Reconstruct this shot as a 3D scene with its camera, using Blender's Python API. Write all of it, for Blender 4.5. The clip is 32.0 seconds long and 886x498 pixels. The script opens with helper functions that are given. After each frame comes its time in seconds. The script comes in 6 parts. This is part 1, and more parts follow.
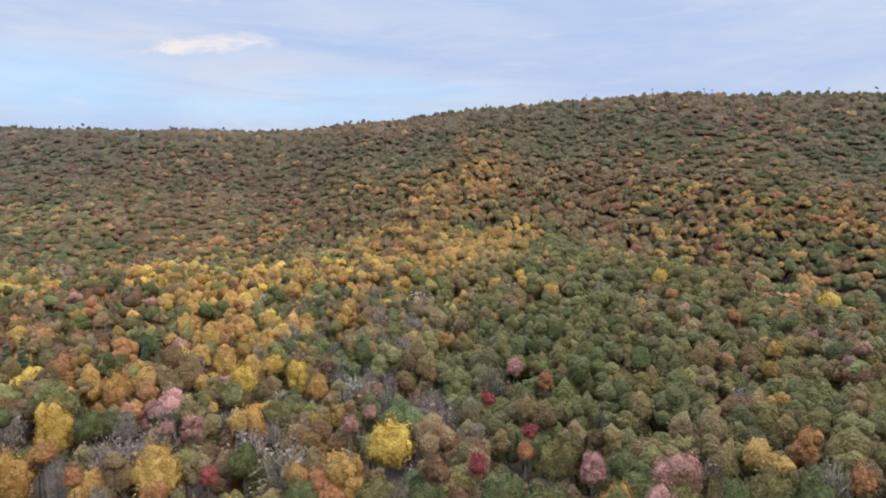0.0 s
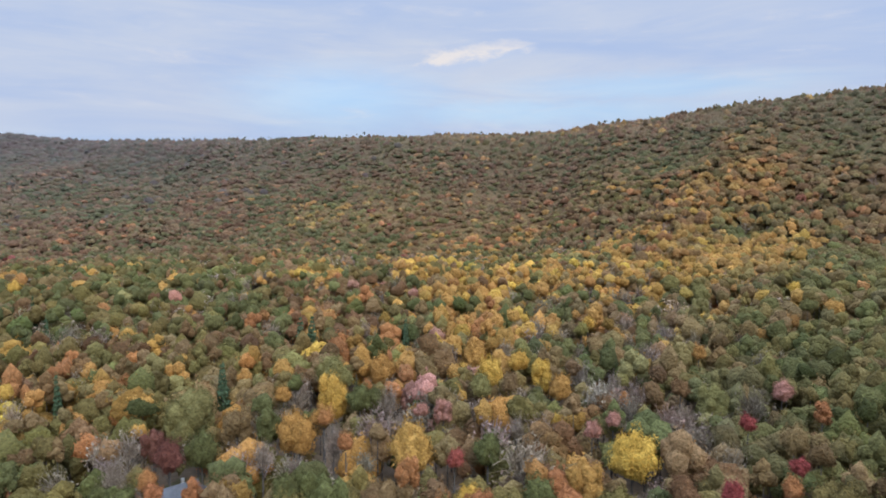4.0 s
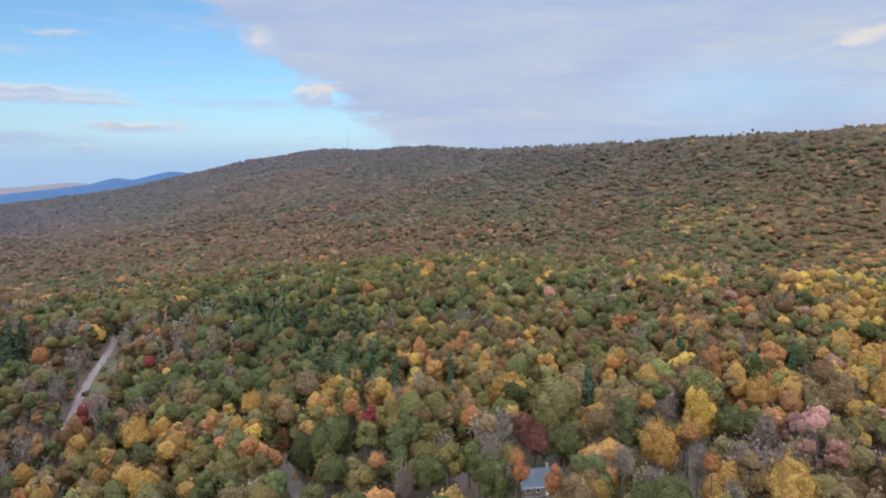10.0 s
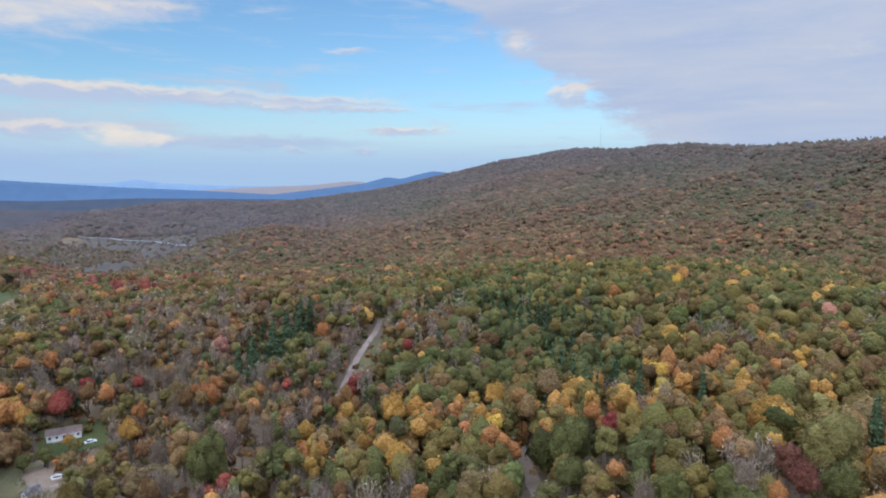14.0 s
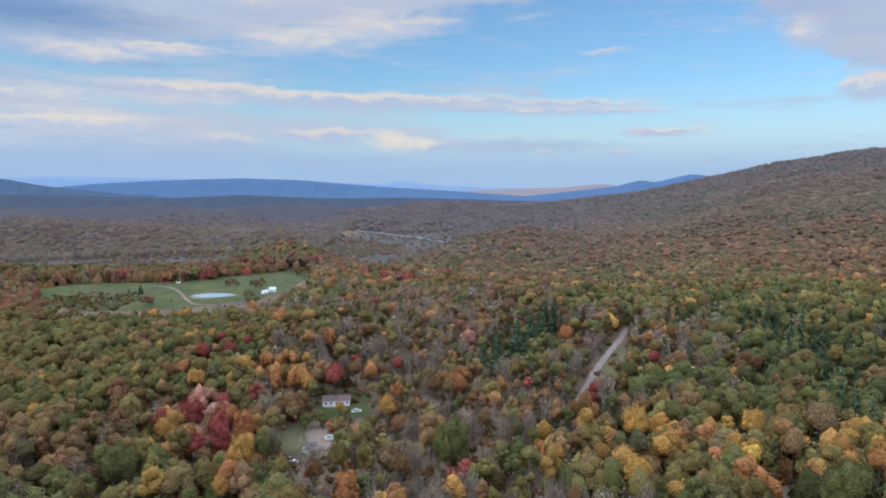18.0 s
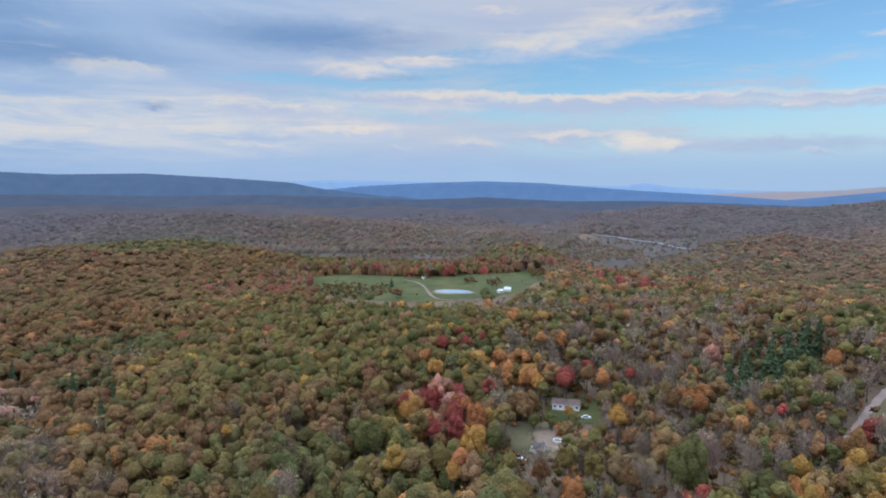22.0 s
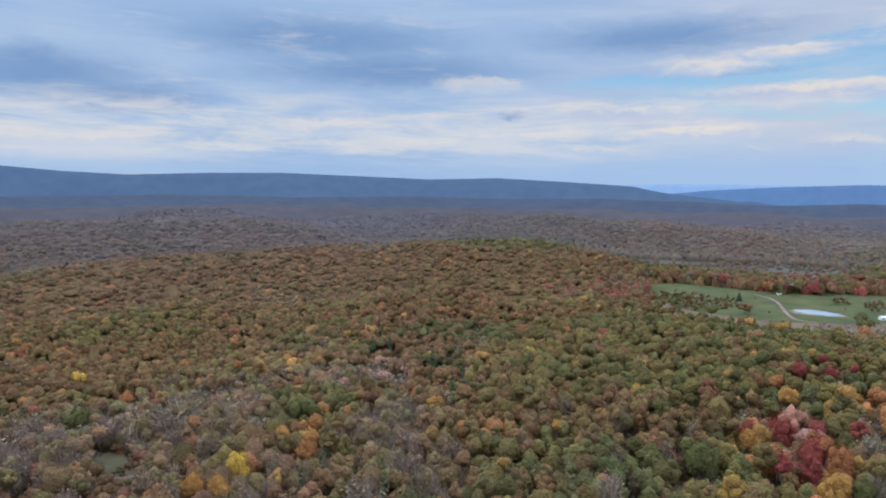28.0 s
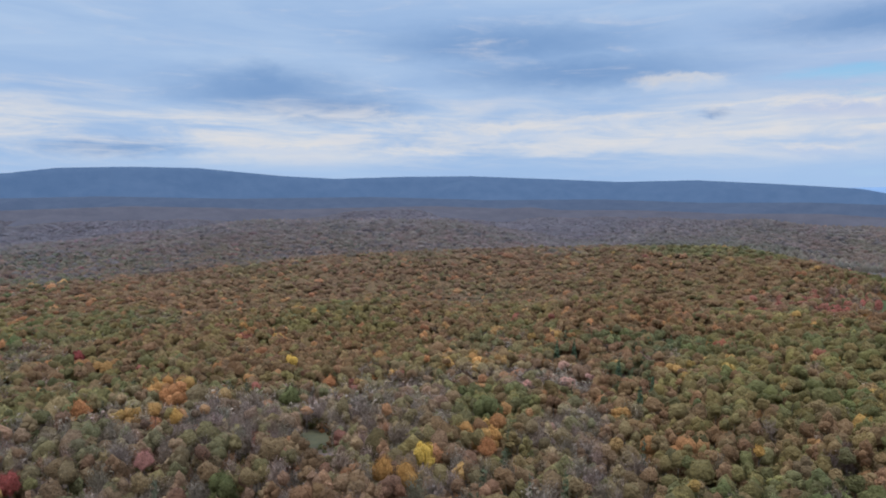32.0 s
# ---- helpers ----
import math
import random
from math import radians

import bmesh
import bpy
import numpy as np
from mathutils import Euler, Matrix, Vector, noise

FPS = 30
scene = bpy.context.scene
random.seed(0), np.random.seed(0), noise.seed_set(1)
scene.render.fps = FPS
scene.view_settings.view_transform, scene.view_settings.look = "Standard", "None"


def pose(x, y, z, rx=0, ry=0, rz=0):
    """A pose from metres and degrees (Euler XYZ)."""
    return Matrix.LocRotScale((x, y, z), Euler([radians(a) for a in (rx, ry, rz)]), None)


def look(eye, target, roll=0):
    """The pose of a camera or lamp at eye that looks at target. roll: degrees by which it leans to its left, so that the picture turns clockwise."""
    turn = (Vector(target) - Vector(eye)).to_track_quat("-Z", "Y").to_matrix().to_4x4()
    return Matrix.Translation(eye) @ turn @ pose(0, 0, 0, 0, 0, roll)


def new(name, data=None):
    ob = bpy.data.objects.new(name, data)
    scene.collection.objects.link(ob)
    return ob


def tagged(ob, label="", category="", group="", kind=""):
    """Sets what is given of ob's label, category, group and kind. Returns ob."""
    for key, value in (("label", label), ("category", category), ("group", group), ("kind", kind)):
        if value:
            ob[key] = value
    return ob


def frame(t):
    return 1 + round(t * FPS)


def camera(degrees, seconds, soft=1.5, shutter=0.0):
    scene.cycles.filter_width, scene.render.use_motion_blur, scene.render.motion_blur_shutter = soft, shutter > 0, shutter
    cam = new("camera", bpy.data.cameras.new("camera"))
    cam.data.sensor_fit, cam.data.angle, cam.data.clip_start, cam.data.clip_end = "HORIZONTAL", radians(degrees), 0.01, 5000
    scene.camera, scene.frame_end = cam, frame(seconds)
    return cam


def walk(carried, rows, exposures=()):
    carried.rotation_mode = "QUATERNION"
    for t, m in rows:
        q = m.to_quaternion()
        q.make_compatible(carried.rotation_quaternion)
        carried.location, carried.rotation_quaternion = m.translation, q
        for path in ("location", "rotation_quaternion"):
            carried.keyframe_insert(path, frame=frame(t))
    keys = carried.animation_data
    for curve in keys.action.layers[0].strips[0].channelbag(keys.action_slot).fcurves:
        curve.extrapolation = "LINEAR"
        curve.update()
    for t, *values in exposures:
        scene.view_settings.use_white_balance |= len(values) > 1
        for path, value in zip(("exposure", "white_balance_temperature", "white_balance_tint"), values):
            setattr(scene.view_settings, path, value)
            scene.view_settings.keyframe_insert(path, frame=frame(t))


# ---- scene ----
cam = camera(69.47, 32.0, soft=1.9)
EYE = (0.0, 0.0, 115.0)
# seconds, then the turn in degrees: the camera hangs still and pans to its left
PATH = [
    (0.0, 84.06, -0.61, -2.11),
    (1.0, 84.02, -0.63, 3.51),
    (2.0, 83.97, -0.57, 9.06),
    (3.0, 83.95, -0.57, 14.56),
    (3.5, 83.95, -0.54, 17.27),
    (5.5, 83.93, -0.35, 28.22),
    (6.0, 83.94, -0.31, 30.85),
    (7.0, 83.96, -0.28, 36.19),
    (8.0, 83.95, -0.23, 41.53),
    (9.0, 83.98, -0.19, 47.11),
    (10.0, 84.02, -0.04, 52.53),
    (11.0, 83.99, -0.07, 57.99),
    (12.0, 83.98, -0.05, 63.42),
    (13.0, 83.97, -0.15, 69.01),
    (14.0, 83.92, -0.21, 74.54),
    (14.5, 83.94, -0.25, 77.30),
    (16.5, 83.99, -0.69, 88.33),
    (17.0, 83.97, -0.69, 91.03),
    (18.0, 83.95, -0.75, 96.60),
    (19.0, 83.93, -0.79, 101.94),
    (20.0, 83.93, -0.76, 107.18),
    (21.0, 83.93, -0.69, 112.36),
    (22.0, 83.94, -0.60, 117.54),
    (23.0, 83.93, -0.63, 122.40),
    (24.0, 83.96, -0.56, 127.42),
    (25.0, 83.93, -0.53, 132.43),
    (25.5, 83.95, -0.51, 134.94),
    (27.5, 83.98, -0.47, 145.03),
    (28.0, 84.01, -0.47, 147.33),
    (29.0, 84.03, -0.36, 151.59),
    (30.0, 84.05, -0.29, 155.71),
    (31.0, 84.12, -0.22, 159.95),
    (32.0, 84.17, -0.22, 163.99),
]
walk(cam, [(t, pose(*EYE, rx, ry, rz)) for t, rx, ry, rz in PATH],
     [(0.0, 0.2), (3.0, 0.14), (6.0, 0.0), (14.0, -0.03), (19.0, -0.1), (25.0, -0.08), (32.0, -0.03)])

# ---- world and sun ----
SUN_AZ, SUN_EL = -140.0, 38.0   # degrees left of the first view, and above the horizon
world = bpy.data.worlds.new("sky")
scene.world = world
world.use_nodes = True
WT = world.node_tree
WT.nodes.clear()


def wnode(kind, operation=""):
    n = WT.nodes.new(kind)
    if operation:
        n.operation = operation
    return n


def plug(tree, socket, value):
    """Link a socket or set a plain value."""
    if isinstance(value, bpy.types.NodeSocket):
        tree.links.new(value, socket)
    else:
        socket.default_value = value


def wmath(op, a, b=0.0, c=0.0):
    n = wnode("ShaderNodeMath", op)
    for i, v in enumerate((a, b, c)):
        plug(WT, n.inputs[i], v)
    return n.outputs[0]


def wmix(fac, a, b):
    n = wnode("ShaderNodeMix")
    n.data_type, n.clamp_factor = "RGBA", True
    plug(WT, n.inputs[0], fac)
    for i, v in ((6, a), (7, b)):
        plug(WT, n.inputs[i], (*v, 1) if isinstance(v, tuple) else v)
    return n.outputs[2]


def wstep(v, lo, hi, out_lo=0.0, out_hi=1.0):
    n = wnode("ShaderNodeMapRange")
    n.interpolation_type = "SMOOTHSTEP"
    for i, x in enumerate((v, lo, hi, out_lo, out_hi)):
        plug(WT, n.inputs[i], x)
    return n.outputs[0]


sky = wnode("ShaderNodeTexSky")
sky.sky_type, sky.sun_disc = "NISHITA", False
sky.sun_elevation, sky.sun_rotation = radians(SUN_EL), radians(-SUN_AZ)
sky.air_density, sky.dust_density, sky.ozone_density = 1.0, 1.2, 2.0
background = wnode("ShaderNodeBackground")
plug(WT, background.inputs[1], 0.1)
WT.links.new(background.outputs[0], wnode("ShaderNodeOutputWorld").inputs[0])
# clouds as ellipses: bearing, elevation, half width, half height, in degrees
CLOUDS_WEST = (
    (17.1, 10.7, 2.8, 0.91), (20.4, 10.1, 2.4, 0.74), (19.4, 10.3, 2.6, 1.01), (14.3, 11.3, 2.5, 0.89), (95.5, 6.6, 4.1, 0.66), (89.5, 6.3, 5.4, 0.61), (81.9, 6.2, 5.5, 0.46), (78.3, 4.2, 4.5, 0.35),
    (82.6, 11.0, 2.7, 0.35), (98.7, 3.2, 2.3, 0.63), (101.1, 3.4, 1.7, 0.97), (106.8, 3.8, 3.3, 0.83), (87.1, 2.5, 1.3, 0.44), (81.5, 2.6, 1.9, 0.44),
    (63.5, 7.1, 2.2, 1.04), (68.1, 11.5, 1.8, 1.34), (63.6, 7.5, 2.0, 0.87))
CLOUDS_SOUTHWEST = (
    (105.2, 6.8, 8.4, 0.97), (115.9, 6.9, 6.2, 0.93), (131.9, 6.0, 6.7, 1.01), (124.9, 4.2, 6.6, 0.9), (134.3, 2.8, 3.3, 0.59), (115.2, 3.2, 3.1, 0.72),
    (121.4, 2.7, 1.1, 0.37), (96.7, 3.0, 2.0, 0.65), (105.2, 3.9, 5.5, 0.64), (109.2, 11.4, 7.3, 1.2), (103.3, 13.0, 5.4, 1.46), (97.4, 13.4, 3.4, 0.91),
    (126.4, 9.5, 3.4, 0.86), (119.9, 10.1, 3.2, 0.53), (78.2, 4.4, 4.4, 0.35), (113.0, 14.2, 3.3, 0.52), (125.2, 9.2, 3.7, 0.66), (119.8, 10.2, 5.3, 0.56))
CLOUDS_SOUTH = (
    (144.5, 8.6, 4.2, 0.73), (109.6, 11.3, 6.0, 1.07), (103.7, 12.3, 5.9, 1.01), (158.6, 4.3, 5.0, 0.63), (149.9, 5.5, 6.7, 0.58), (137.5, 6.3, 5.9, 0.48),
    (125.7, 4.3, 5.7, 0.88), (118.3, 6.2, 4.8, 0.72), (143.7, 3.7, 5.7, 0.76), (134.1, 2.9, 4.5, 0.59), (143.6, 8.2, 4.4, 0.86),
    (124.6, 9.2, 3.3, 0.61), (119.4, 9.9, 3.4, 0.42), (154.0, 4.7, 9.5, 0.78), (125.7, 4.0, 5.4, 0.73), (142.6, 4.6, 3.5, 1.27), (177.1, 2.9, 5.6, 0.6),
    (127.5, 6.3, 5.1, 0.64), (165.9, 2.7, 5.6, 0.56), (158.2, 4.5, 6.3, 0.73), (180.8, 3.1, 5.7, 0.66))
LONG_STREAK = ((96.0, 7.05, 12.0, 0.6), (107.0, 6.9, 10.0, 0.7), (84.0, 6.7, 7.0, 0.45), (118.0, 7.2, 12.0, 0.7))
BRIGHT = ((101.1, 3.3, 2.1, 0.9), (98.6, 3.2, 1.6, 0.55))
GREY = (
    (173.8, 6.7, 8.5, 1.83), (179.4, 8.5, 4.1, 2.03), (191.1, 2.7, 6.3, 0.88), (141.3, 5.8, 1.4, 0.56), (84.9, 13.2, 1.6, 0.84), (128.7, 11.9, 12.9, 1.73),
    (123.0, 8.9, 5.3, 0.35), (152.2, 9.5, 14.7, 2.15), (158.3, 11.9, 14.6, 2.28), (178.8, 7.8, 10.1, 2.57), (64.1, 3.8, 1.3, 0.35), (141.1, 5.9, 1.5, 0.58))
HAZY = ((145.3, 4.4, 22.0, 1.6), (112.0, 4.2, 14.0, 1.3), (127.0, 4.6, 13.0, 1.6), (92.0, 3.2, 12.0, 0.7), (165.0, 3.4, 16.0, 1.3), (178.0, 2.9, 10.0, 0.8))
GAPS = ((122.1, 8.2, 11.0, 0.8), (109.0, 8.8, 11.0, 0.8), (112.0, 10.8, 5.0, 1.4), (131.0, 8.4, 7.0, 0.6))
THIN = ((28.7, 7.0, 11.2, 3.6), (2.1, 8.0, 15.2, 1.4), (12.0, 6.0, 20.0, 1.5))

axis = wnode("ShaderNodeSeparateXYZ")
WT.links.new(wnode("ShaderNodeTexCoord").outputs["Generated"], axis.inputs[0])
sx, sy, sz = axis.outputs
_c, _s = math.cos(radians(80)), math.sin(radians(80))
ahead = wmath("MULTIPLY_ADD", sx, -_s, wmath("MULTIPLY", sy, _c))
aside = wmath("MULTIPLY_ADD", sx, -_c, wmath("MULTIPLY", sy, -_s))
bearing = wmath("MULTIPLY_ADD", wmath("ARCTAN2", aside, ahead), 180 / math.pi, 80.0)
lift = wmath("MULTIPLY", wmath("ARCSINE", sz), 180 / math.pi)


def sky_noise(kx, ky, detail, off, rough=0.55, warp=0.0):
    place = wnode("ShaderNodeCombineXYZ")
    plug(WT, place.inputs[0], wmath("MULTIPLY_ADD", bearing, kx, off))
    plug(WT, place.inputs[1], wmath("MULTIPLY", lift, ky))
    n = wnode("ShaderNodeTexNoise")
    n.inputs["Scale"].default_value, n.inputs["Detail"].default_value = 1.0, detail
    n.inputs["Roughness"].default_value, n.inputs["Distortion"].default_value = rough, warp
    WT.links.new(place.outputs[0], n.inputs["Vector"])
    return n.outputs[0]


puffs = sky_noise(0.42, 1.0, 5.0, 3.0, 0.62, 0.4)
puffs2 = sky_noise(0.36, 0.9, 5.0, 51.0, 0.6)
sheets = sky_noise(0.055, 0.34, 6.0, 17.0, 0.6, 0.5)
broad = sky_noise(0.022, 0.10, 4.0, 33.0, 0.5)
wisps = sky_noise(0.11, 0.75, 6.0, 71.0, 0.62, 0.6)
spot_a = wmath("ADD", bearing, wmath("MULTIPLY_ADD", puffs2, 5.0, -2.5))
spot_e = wmath("ADD", lift, wmath("MULTIPLY_ADD", puffs, 1.3, -0.65))
spot = wnode("ShaderNodeCombineXYZ")
plug(WT, spot.inputs[0], spot_a)
plug(WT, spot.inputs[1], spot_e)


def clouds(table, soft=0.25):
    """How far inside any of the ellipses a direction lies, 0 to 1."""
    total = 0.0
    for a, e, wa, we in table:
        v = wnode("ShaderNodeVectorMath", "MULTIPLY_ADD")
        WT.links.new(spot.outputs[0], v.inputs[0])
        v.inputs[1].default_value, v.inputs[2].default_value = (1 / wa, 1 / we, 0), (-a / wa, -e / we, 0)
        d = wnode("ShaderNodeVectorMath", "LENGTH")
        WT.links.new(v.outputs[0], d.inputs[0])
        total = wmath("MAXIMUM", total, wstep(d.outputs["Value"], 1.25, soft))
    return total


def heaps(table):
    """Heaped clouds: how dense they are at a direction, and how far up their own height it lies, -1 to 1."""
    weight, upward = 0.0, 0.0
    for a, e, wa, we in table:
        u = wmath("MULTIPLY_ADD", spot_a, 0.8 / wa, -0.8 * a / wa)
        u = wmath("MULTIPLY", u, u)
        y = wmath("MULTIPLY_ADD", spot_e, 0.8 / we, -0.8 * e / we)
        u = wmath("MULTIPLY_ADD", y, y, u)
        k = wmath("MAXIMUM", wmath("SUBTRACT", 1.0, wmath("SQRT", u)), 0.0)
        weight = wmath("ADD", weight, k)
        upward = wmath("MULTIPLY_ADD", k, y, upward)
    return weight, wmath("DIVIDE", upward, wmath("ADD", weight, 0.02))


wob = wmath("MULTIPLY_ADD", puffs2, 12.0, -6.0)
sheet = wstep(wmath("ADD", wmath("SUBTRACT", wmath("MULTIPLY_ADD", lift, 1.5, 52.0), bearing), wob), -1.5, 3.0)
south_edge = wmath("MULTIPLY_ADD", wmath("MAXIMUM", wmath("SUBTRACT", 14.0, lift), -6.0), 6.0, 97.0)
south = wstep(wmath("ADD", wmath("SUBTRACT", bearing, south_edge), wmath("MULTIPLY", wob, 1.6)), -4.0, 8.0)
low = wstep(wmath("MULTIPLY_ADD", wstep(bearing, 86.0, 150.0), 0.30, sheets), 0.52, 0.72)
low = wmath("MULTIPLY", low, wstep(lift, 11.0, 8.0))
far_south = wmath("MULTIPLY", wstep(bearing, 132.0, 152.0), 0.85)
cover = wmath("MAXIMUM", wmath("MAXIMUM", sheet, south), wmath("MAXIMUM", low, far_south))
cover = wmath("MULTIPLY", cover, wmath("MULTIPLY_ADD", clouds(GAPS, 0.1), -0.75, 1.0))
cover = wmath("MULTIPLY", cover, wmath("MULTIPLY_ADD", clouds(THIN, 0.1), -0.32, 1.0))
cover = wmath("MAXIMUM", cover, wmath("MULTIPLY", clouds(HAZY, 0.3), 0.8))

tint = wnode("ShaderNodeVectorMath", "MULTIPLY")
WT.links.new(sky.outputs[0], tint.inputs[0])
tint.inputs[1].default_value = (1.12, 1.5, 1.7)
blue = wmix(wstep(lift, 9.0, 0.5, 0.0, 0.85), tint.outputs[0], (5.6, 7.3, 8.8))
# cloud undersides from blue-grey to near white
shade = wstep(wmath("MULTIPLY_ADD", broad, 0.7, wmath("MULTIPLY", sheets, 0.6)), 0.46, 0.88)
shade = wmath("MULTIPLY", shade, wstep(bearing, 96.0, 130.0, 1.0, 0.72))
cloud = wmix(shade, (4.1, 5.2, 7.6), (5.9, 6.4, 7.5))
cloud = wmix(wstep(bearing, 105.0, 150.0), cloud, wmix(shade, (3.3, 4.9, 7.6), (5.1, 6.5, 8.5)))
cloud = wmix(wmath("MULTIPLY", clouds(GREY, 0.05), 0.95), cloud, (2.0, 3.45, 6.1))
whole = wmix(cover, blue, cloud)
band = wmath("MULTIPLY", wmath("MULTIPLY", wstep(lift, 8.5, 4.5), wstep(lift, 0.8, 2.6)), wstep(bearing, 112.0, 138.0))
whole = wmix(wmath("MULTIPLY", band, wstep(wmath("MULTIPLY_ADD", wisps, 0.8, wmath("MULTIPLY", sheets, 0.5)), 0.50, 0.82, 0.0, 0.9)), whole, (7.7, 7.6, 7.6))
# heaped clouds: cream where the light takes their tops, lilac-grey below
for table, top, low_side, thick in ((CLOUDS_WEST, (8.2, 7.7, 7.5), (5.0, 5.9, 7.8), 0.84), (CLOUDS_SOUTHWEST + LONG_STREAK, (8.2, 7.6, 7.2), (5.0, 5.8, 7.8), 0.8), (CLOUDS_SOUTH, (8.2, 7.8, 7.4), (5.9, 6.7, 8.1), 0.55)):
    dense, upward = heaps(table)
    ragged = wmath("ADD", dense, wmath("MULTIPLY_ADD", wisps, 1.3, -0.65))
    lit = wstep(wmath("ADD", upward, wmath("MULTIPLY_ADD", puffs, 1.4, -0.7)), -0.32, 0.5)
    whole = wmix(wmath("MULTIPLY", wstep(ragged, 0.0, 0.95), thick), whole, wmix(lit, low_side, top))
whole = wmix(wmath("MULTIPLY", clouds(BRIGHT, 0.3), 0.85), whole, (9.2, 8.3, 7.2))
whole = wmix(wmath("MULTIPLY", wstep(lift, 4.4, 0.8, 0.0, 0.78), wstep(bearing, 152.0, 122.0, 0.35, 1.0)), whole, (3.6, 5.5, 8.4))
over = wnode("ShaderNodeVectorMath", "SCALE")    # the cloud deck is brightest overhead
WT.links.new(whole, over.inputs[0])
plug(WT, over.inputs["Scale"], wstep(lift, 16.0, 42.0, 1.0, 4.3))
WT.links.new(over.outputs[0], background.inputs[0])

sun = new("sun", bpy.data.lights.new("sun", "SUN"))
sun.data.energy, sun.data.angle, sun.data.color = 1.3, radians(20), (1.0, 0.93, 0.82)
_a, _e = radians(SUN_AZ), radians(SUN_EL)
sun.matrix_world = look((-math.sin(_a) * math.cos(_e) * 900, math.cos(_a) * math.cos(_e) * 900, math.sin(_e) * 900), (0, 0, 0))

# ---- the lie of the land: heights over bearing (degrees to the left of the first view) and distance ----
COLS = (
    # bearing, z at 180 m, (r, z) of the near slope, of its brow, of the hollow behind it
    (-70, 40, 350, 38, 450, 32, 560, 15),
    (-37, 41, 300, 40, 430, 33, 560, 12),
    (-30, 40, 300, 38, 440, 40, 560, 22),
    (-21, 39, 300, 37, 460, 46, 560, 36),
    (-14, 38, 300, 37, 470, 52, 560, 48),
    (-7, 36, 300, 38, 480, 52, 560, 58),
    (2, 35, 300, 37, 490, 47, 570, 54),
    (8, 34, 300, 36, 500, 43, 600, 38),
    (28, 34, 300, 34, 520, 38, 700, 16),
    (49, 32, 300, 31, 540, 37, 800, 10),
)
COLS_WEST = (
    (63, 26, 300, 27, 520, 35, 780, 5),
    (74, 18, 300, 17, 490, 27, 800, 0),
    (82, 14, 340, 15, 480, 21, 850, -10),
    (90, 12, 330, 12, 520, 19, 1000, -30),
    (98, 10, 330, 10, 620, 11, 1400, -66),
    (104, 8, 330, 10, 665, 12, 1270, -66),
    (107, 8, 330, 10, 685, 8, 1300, -66),
    (118, 6, 360, 4, 790, 3, 1330, -66),
)
# bearing, z at 180 m, then (r, z) of the near valley, a low ridge, the dip behind it, the southern brow, the hollow beyond
COLS_SOUTH = (
    (126, 5, 380, -2, 600, 0, 680, 2, 800, 3, 1330, -66),
    (131, 5, 400, -6, 600, -8, 690, -6, 820, 6, 1330, -66),
    (136, 5, 400, -14, 620, -22, 720, -22, 880, 22, 1310, -56),
    (140, 5, 400, -18, 640, -24, 740, -28, 920, 25, 1300, -52),
    (147, 5, 400, -24, 690, -4, 765, -22, 940, 19, 1300, -48),
    (152, 5, 420, -30, 695, -9, 780, -36, 955, 13, 1250, -45),
    (158, 5, 430, -34, 715, -20, 800, -54, 975, 6, 1200, -42),
    (166, 5, 430, -36, 725, -25, 810, -60, 985, 0, 1200, -38),
    (173, 5, 430, -36, 715, -26, 800, -58, 965, -3, 1200, -34),
    (181, 5, 430, -32, 690, -24, 770, -50, 930, -13, 1150, -30),
    (188, 5, 420, -22, 650, -26, 730, -37, 880, -21, 1100, -28),
    (205, 5, 420, -15, 620, -22, 700, -28, 820, -26, 1050, -25),
    (290, 30, 300, 30, 450, 30, 600, 30, 900, 25, 1250, 10),
)


def knots(c):
    """A column with two more knots along its straight stretch, so that all have the same number."""
    if len(c) == 12:
        return c
    a, zn, r1, z1, rp, zp, rd, zd = c
    mid = [q for u in (0.5, 0.78) for q in (r1 + u * (rp - r1), z1 + u * (zp - z1))]
    return (a, zn, r1, z1, *mid, rp, zp, rd, zd)


COLUMNS = np.array([knots(c) for c in COLS + COLS_WEST + COLS_SOUTH], float)
# the skyline of the long mountain and of the hills that go on from it: bearing, distance, elevation in degrees
CREST = ((-70, 1000, 6.3), (-36, 930, 7.1), (-21, 900, 7.68), (-14, 900, 7.49), (-7, 900, 6.84), (2, 920, 5.79),
         (8, 940, 5.09), (13, 960, 4.41), (17, 990, 4.53), (23, 1050, 4.1), (29, 1130, 4.0), (38, 1330, 3.46),
         (49, 1650, 2.95), (54, 1800, 3.27), (59, 2000, 2.88))
CREST_WEST = ((63, 2200, 2.9), (69, 2450, 1.87), (74, 2700, 0.72), (78, 2850, -0.37), (82, 2950, -1.05), (89, 2850, -1.84),
              (96, 2750, -1.73), (100.5, 2700, -2.1), (103.5, 2650, -2.2), (105.5, 2200, -4.0), (108, 1900, -5.0), (111, 1850, -4.25), (114, 1820, -4.2),
              (118.5, 1900, -3.83), (128.6, 1960, -2.95), (134.6, 1980, -3.0), (137, 1980, -2.65), (147, 1980, -2.9), (151, 1900, -3.9), (154, 1750, -4.6), (156.5, 1620, -4.3), (160.5, 1560, -3.5),
              (164, 1550, -2.95), (174, 1560, -3.05), (182, 1560, -3.4), (191, 1560, -4.3), (199, 1560, -4.9), (290, 1500, 0.0))
CANOPY = 15.0
FLOOR = ((88, 900), (95, 2150), (104, 2200), (108, 1640), (131, 1590), (140, 1500), (150, 1400), (156, 1300), (162, 1210), (290, 1210))    # where the flat valley floor ends

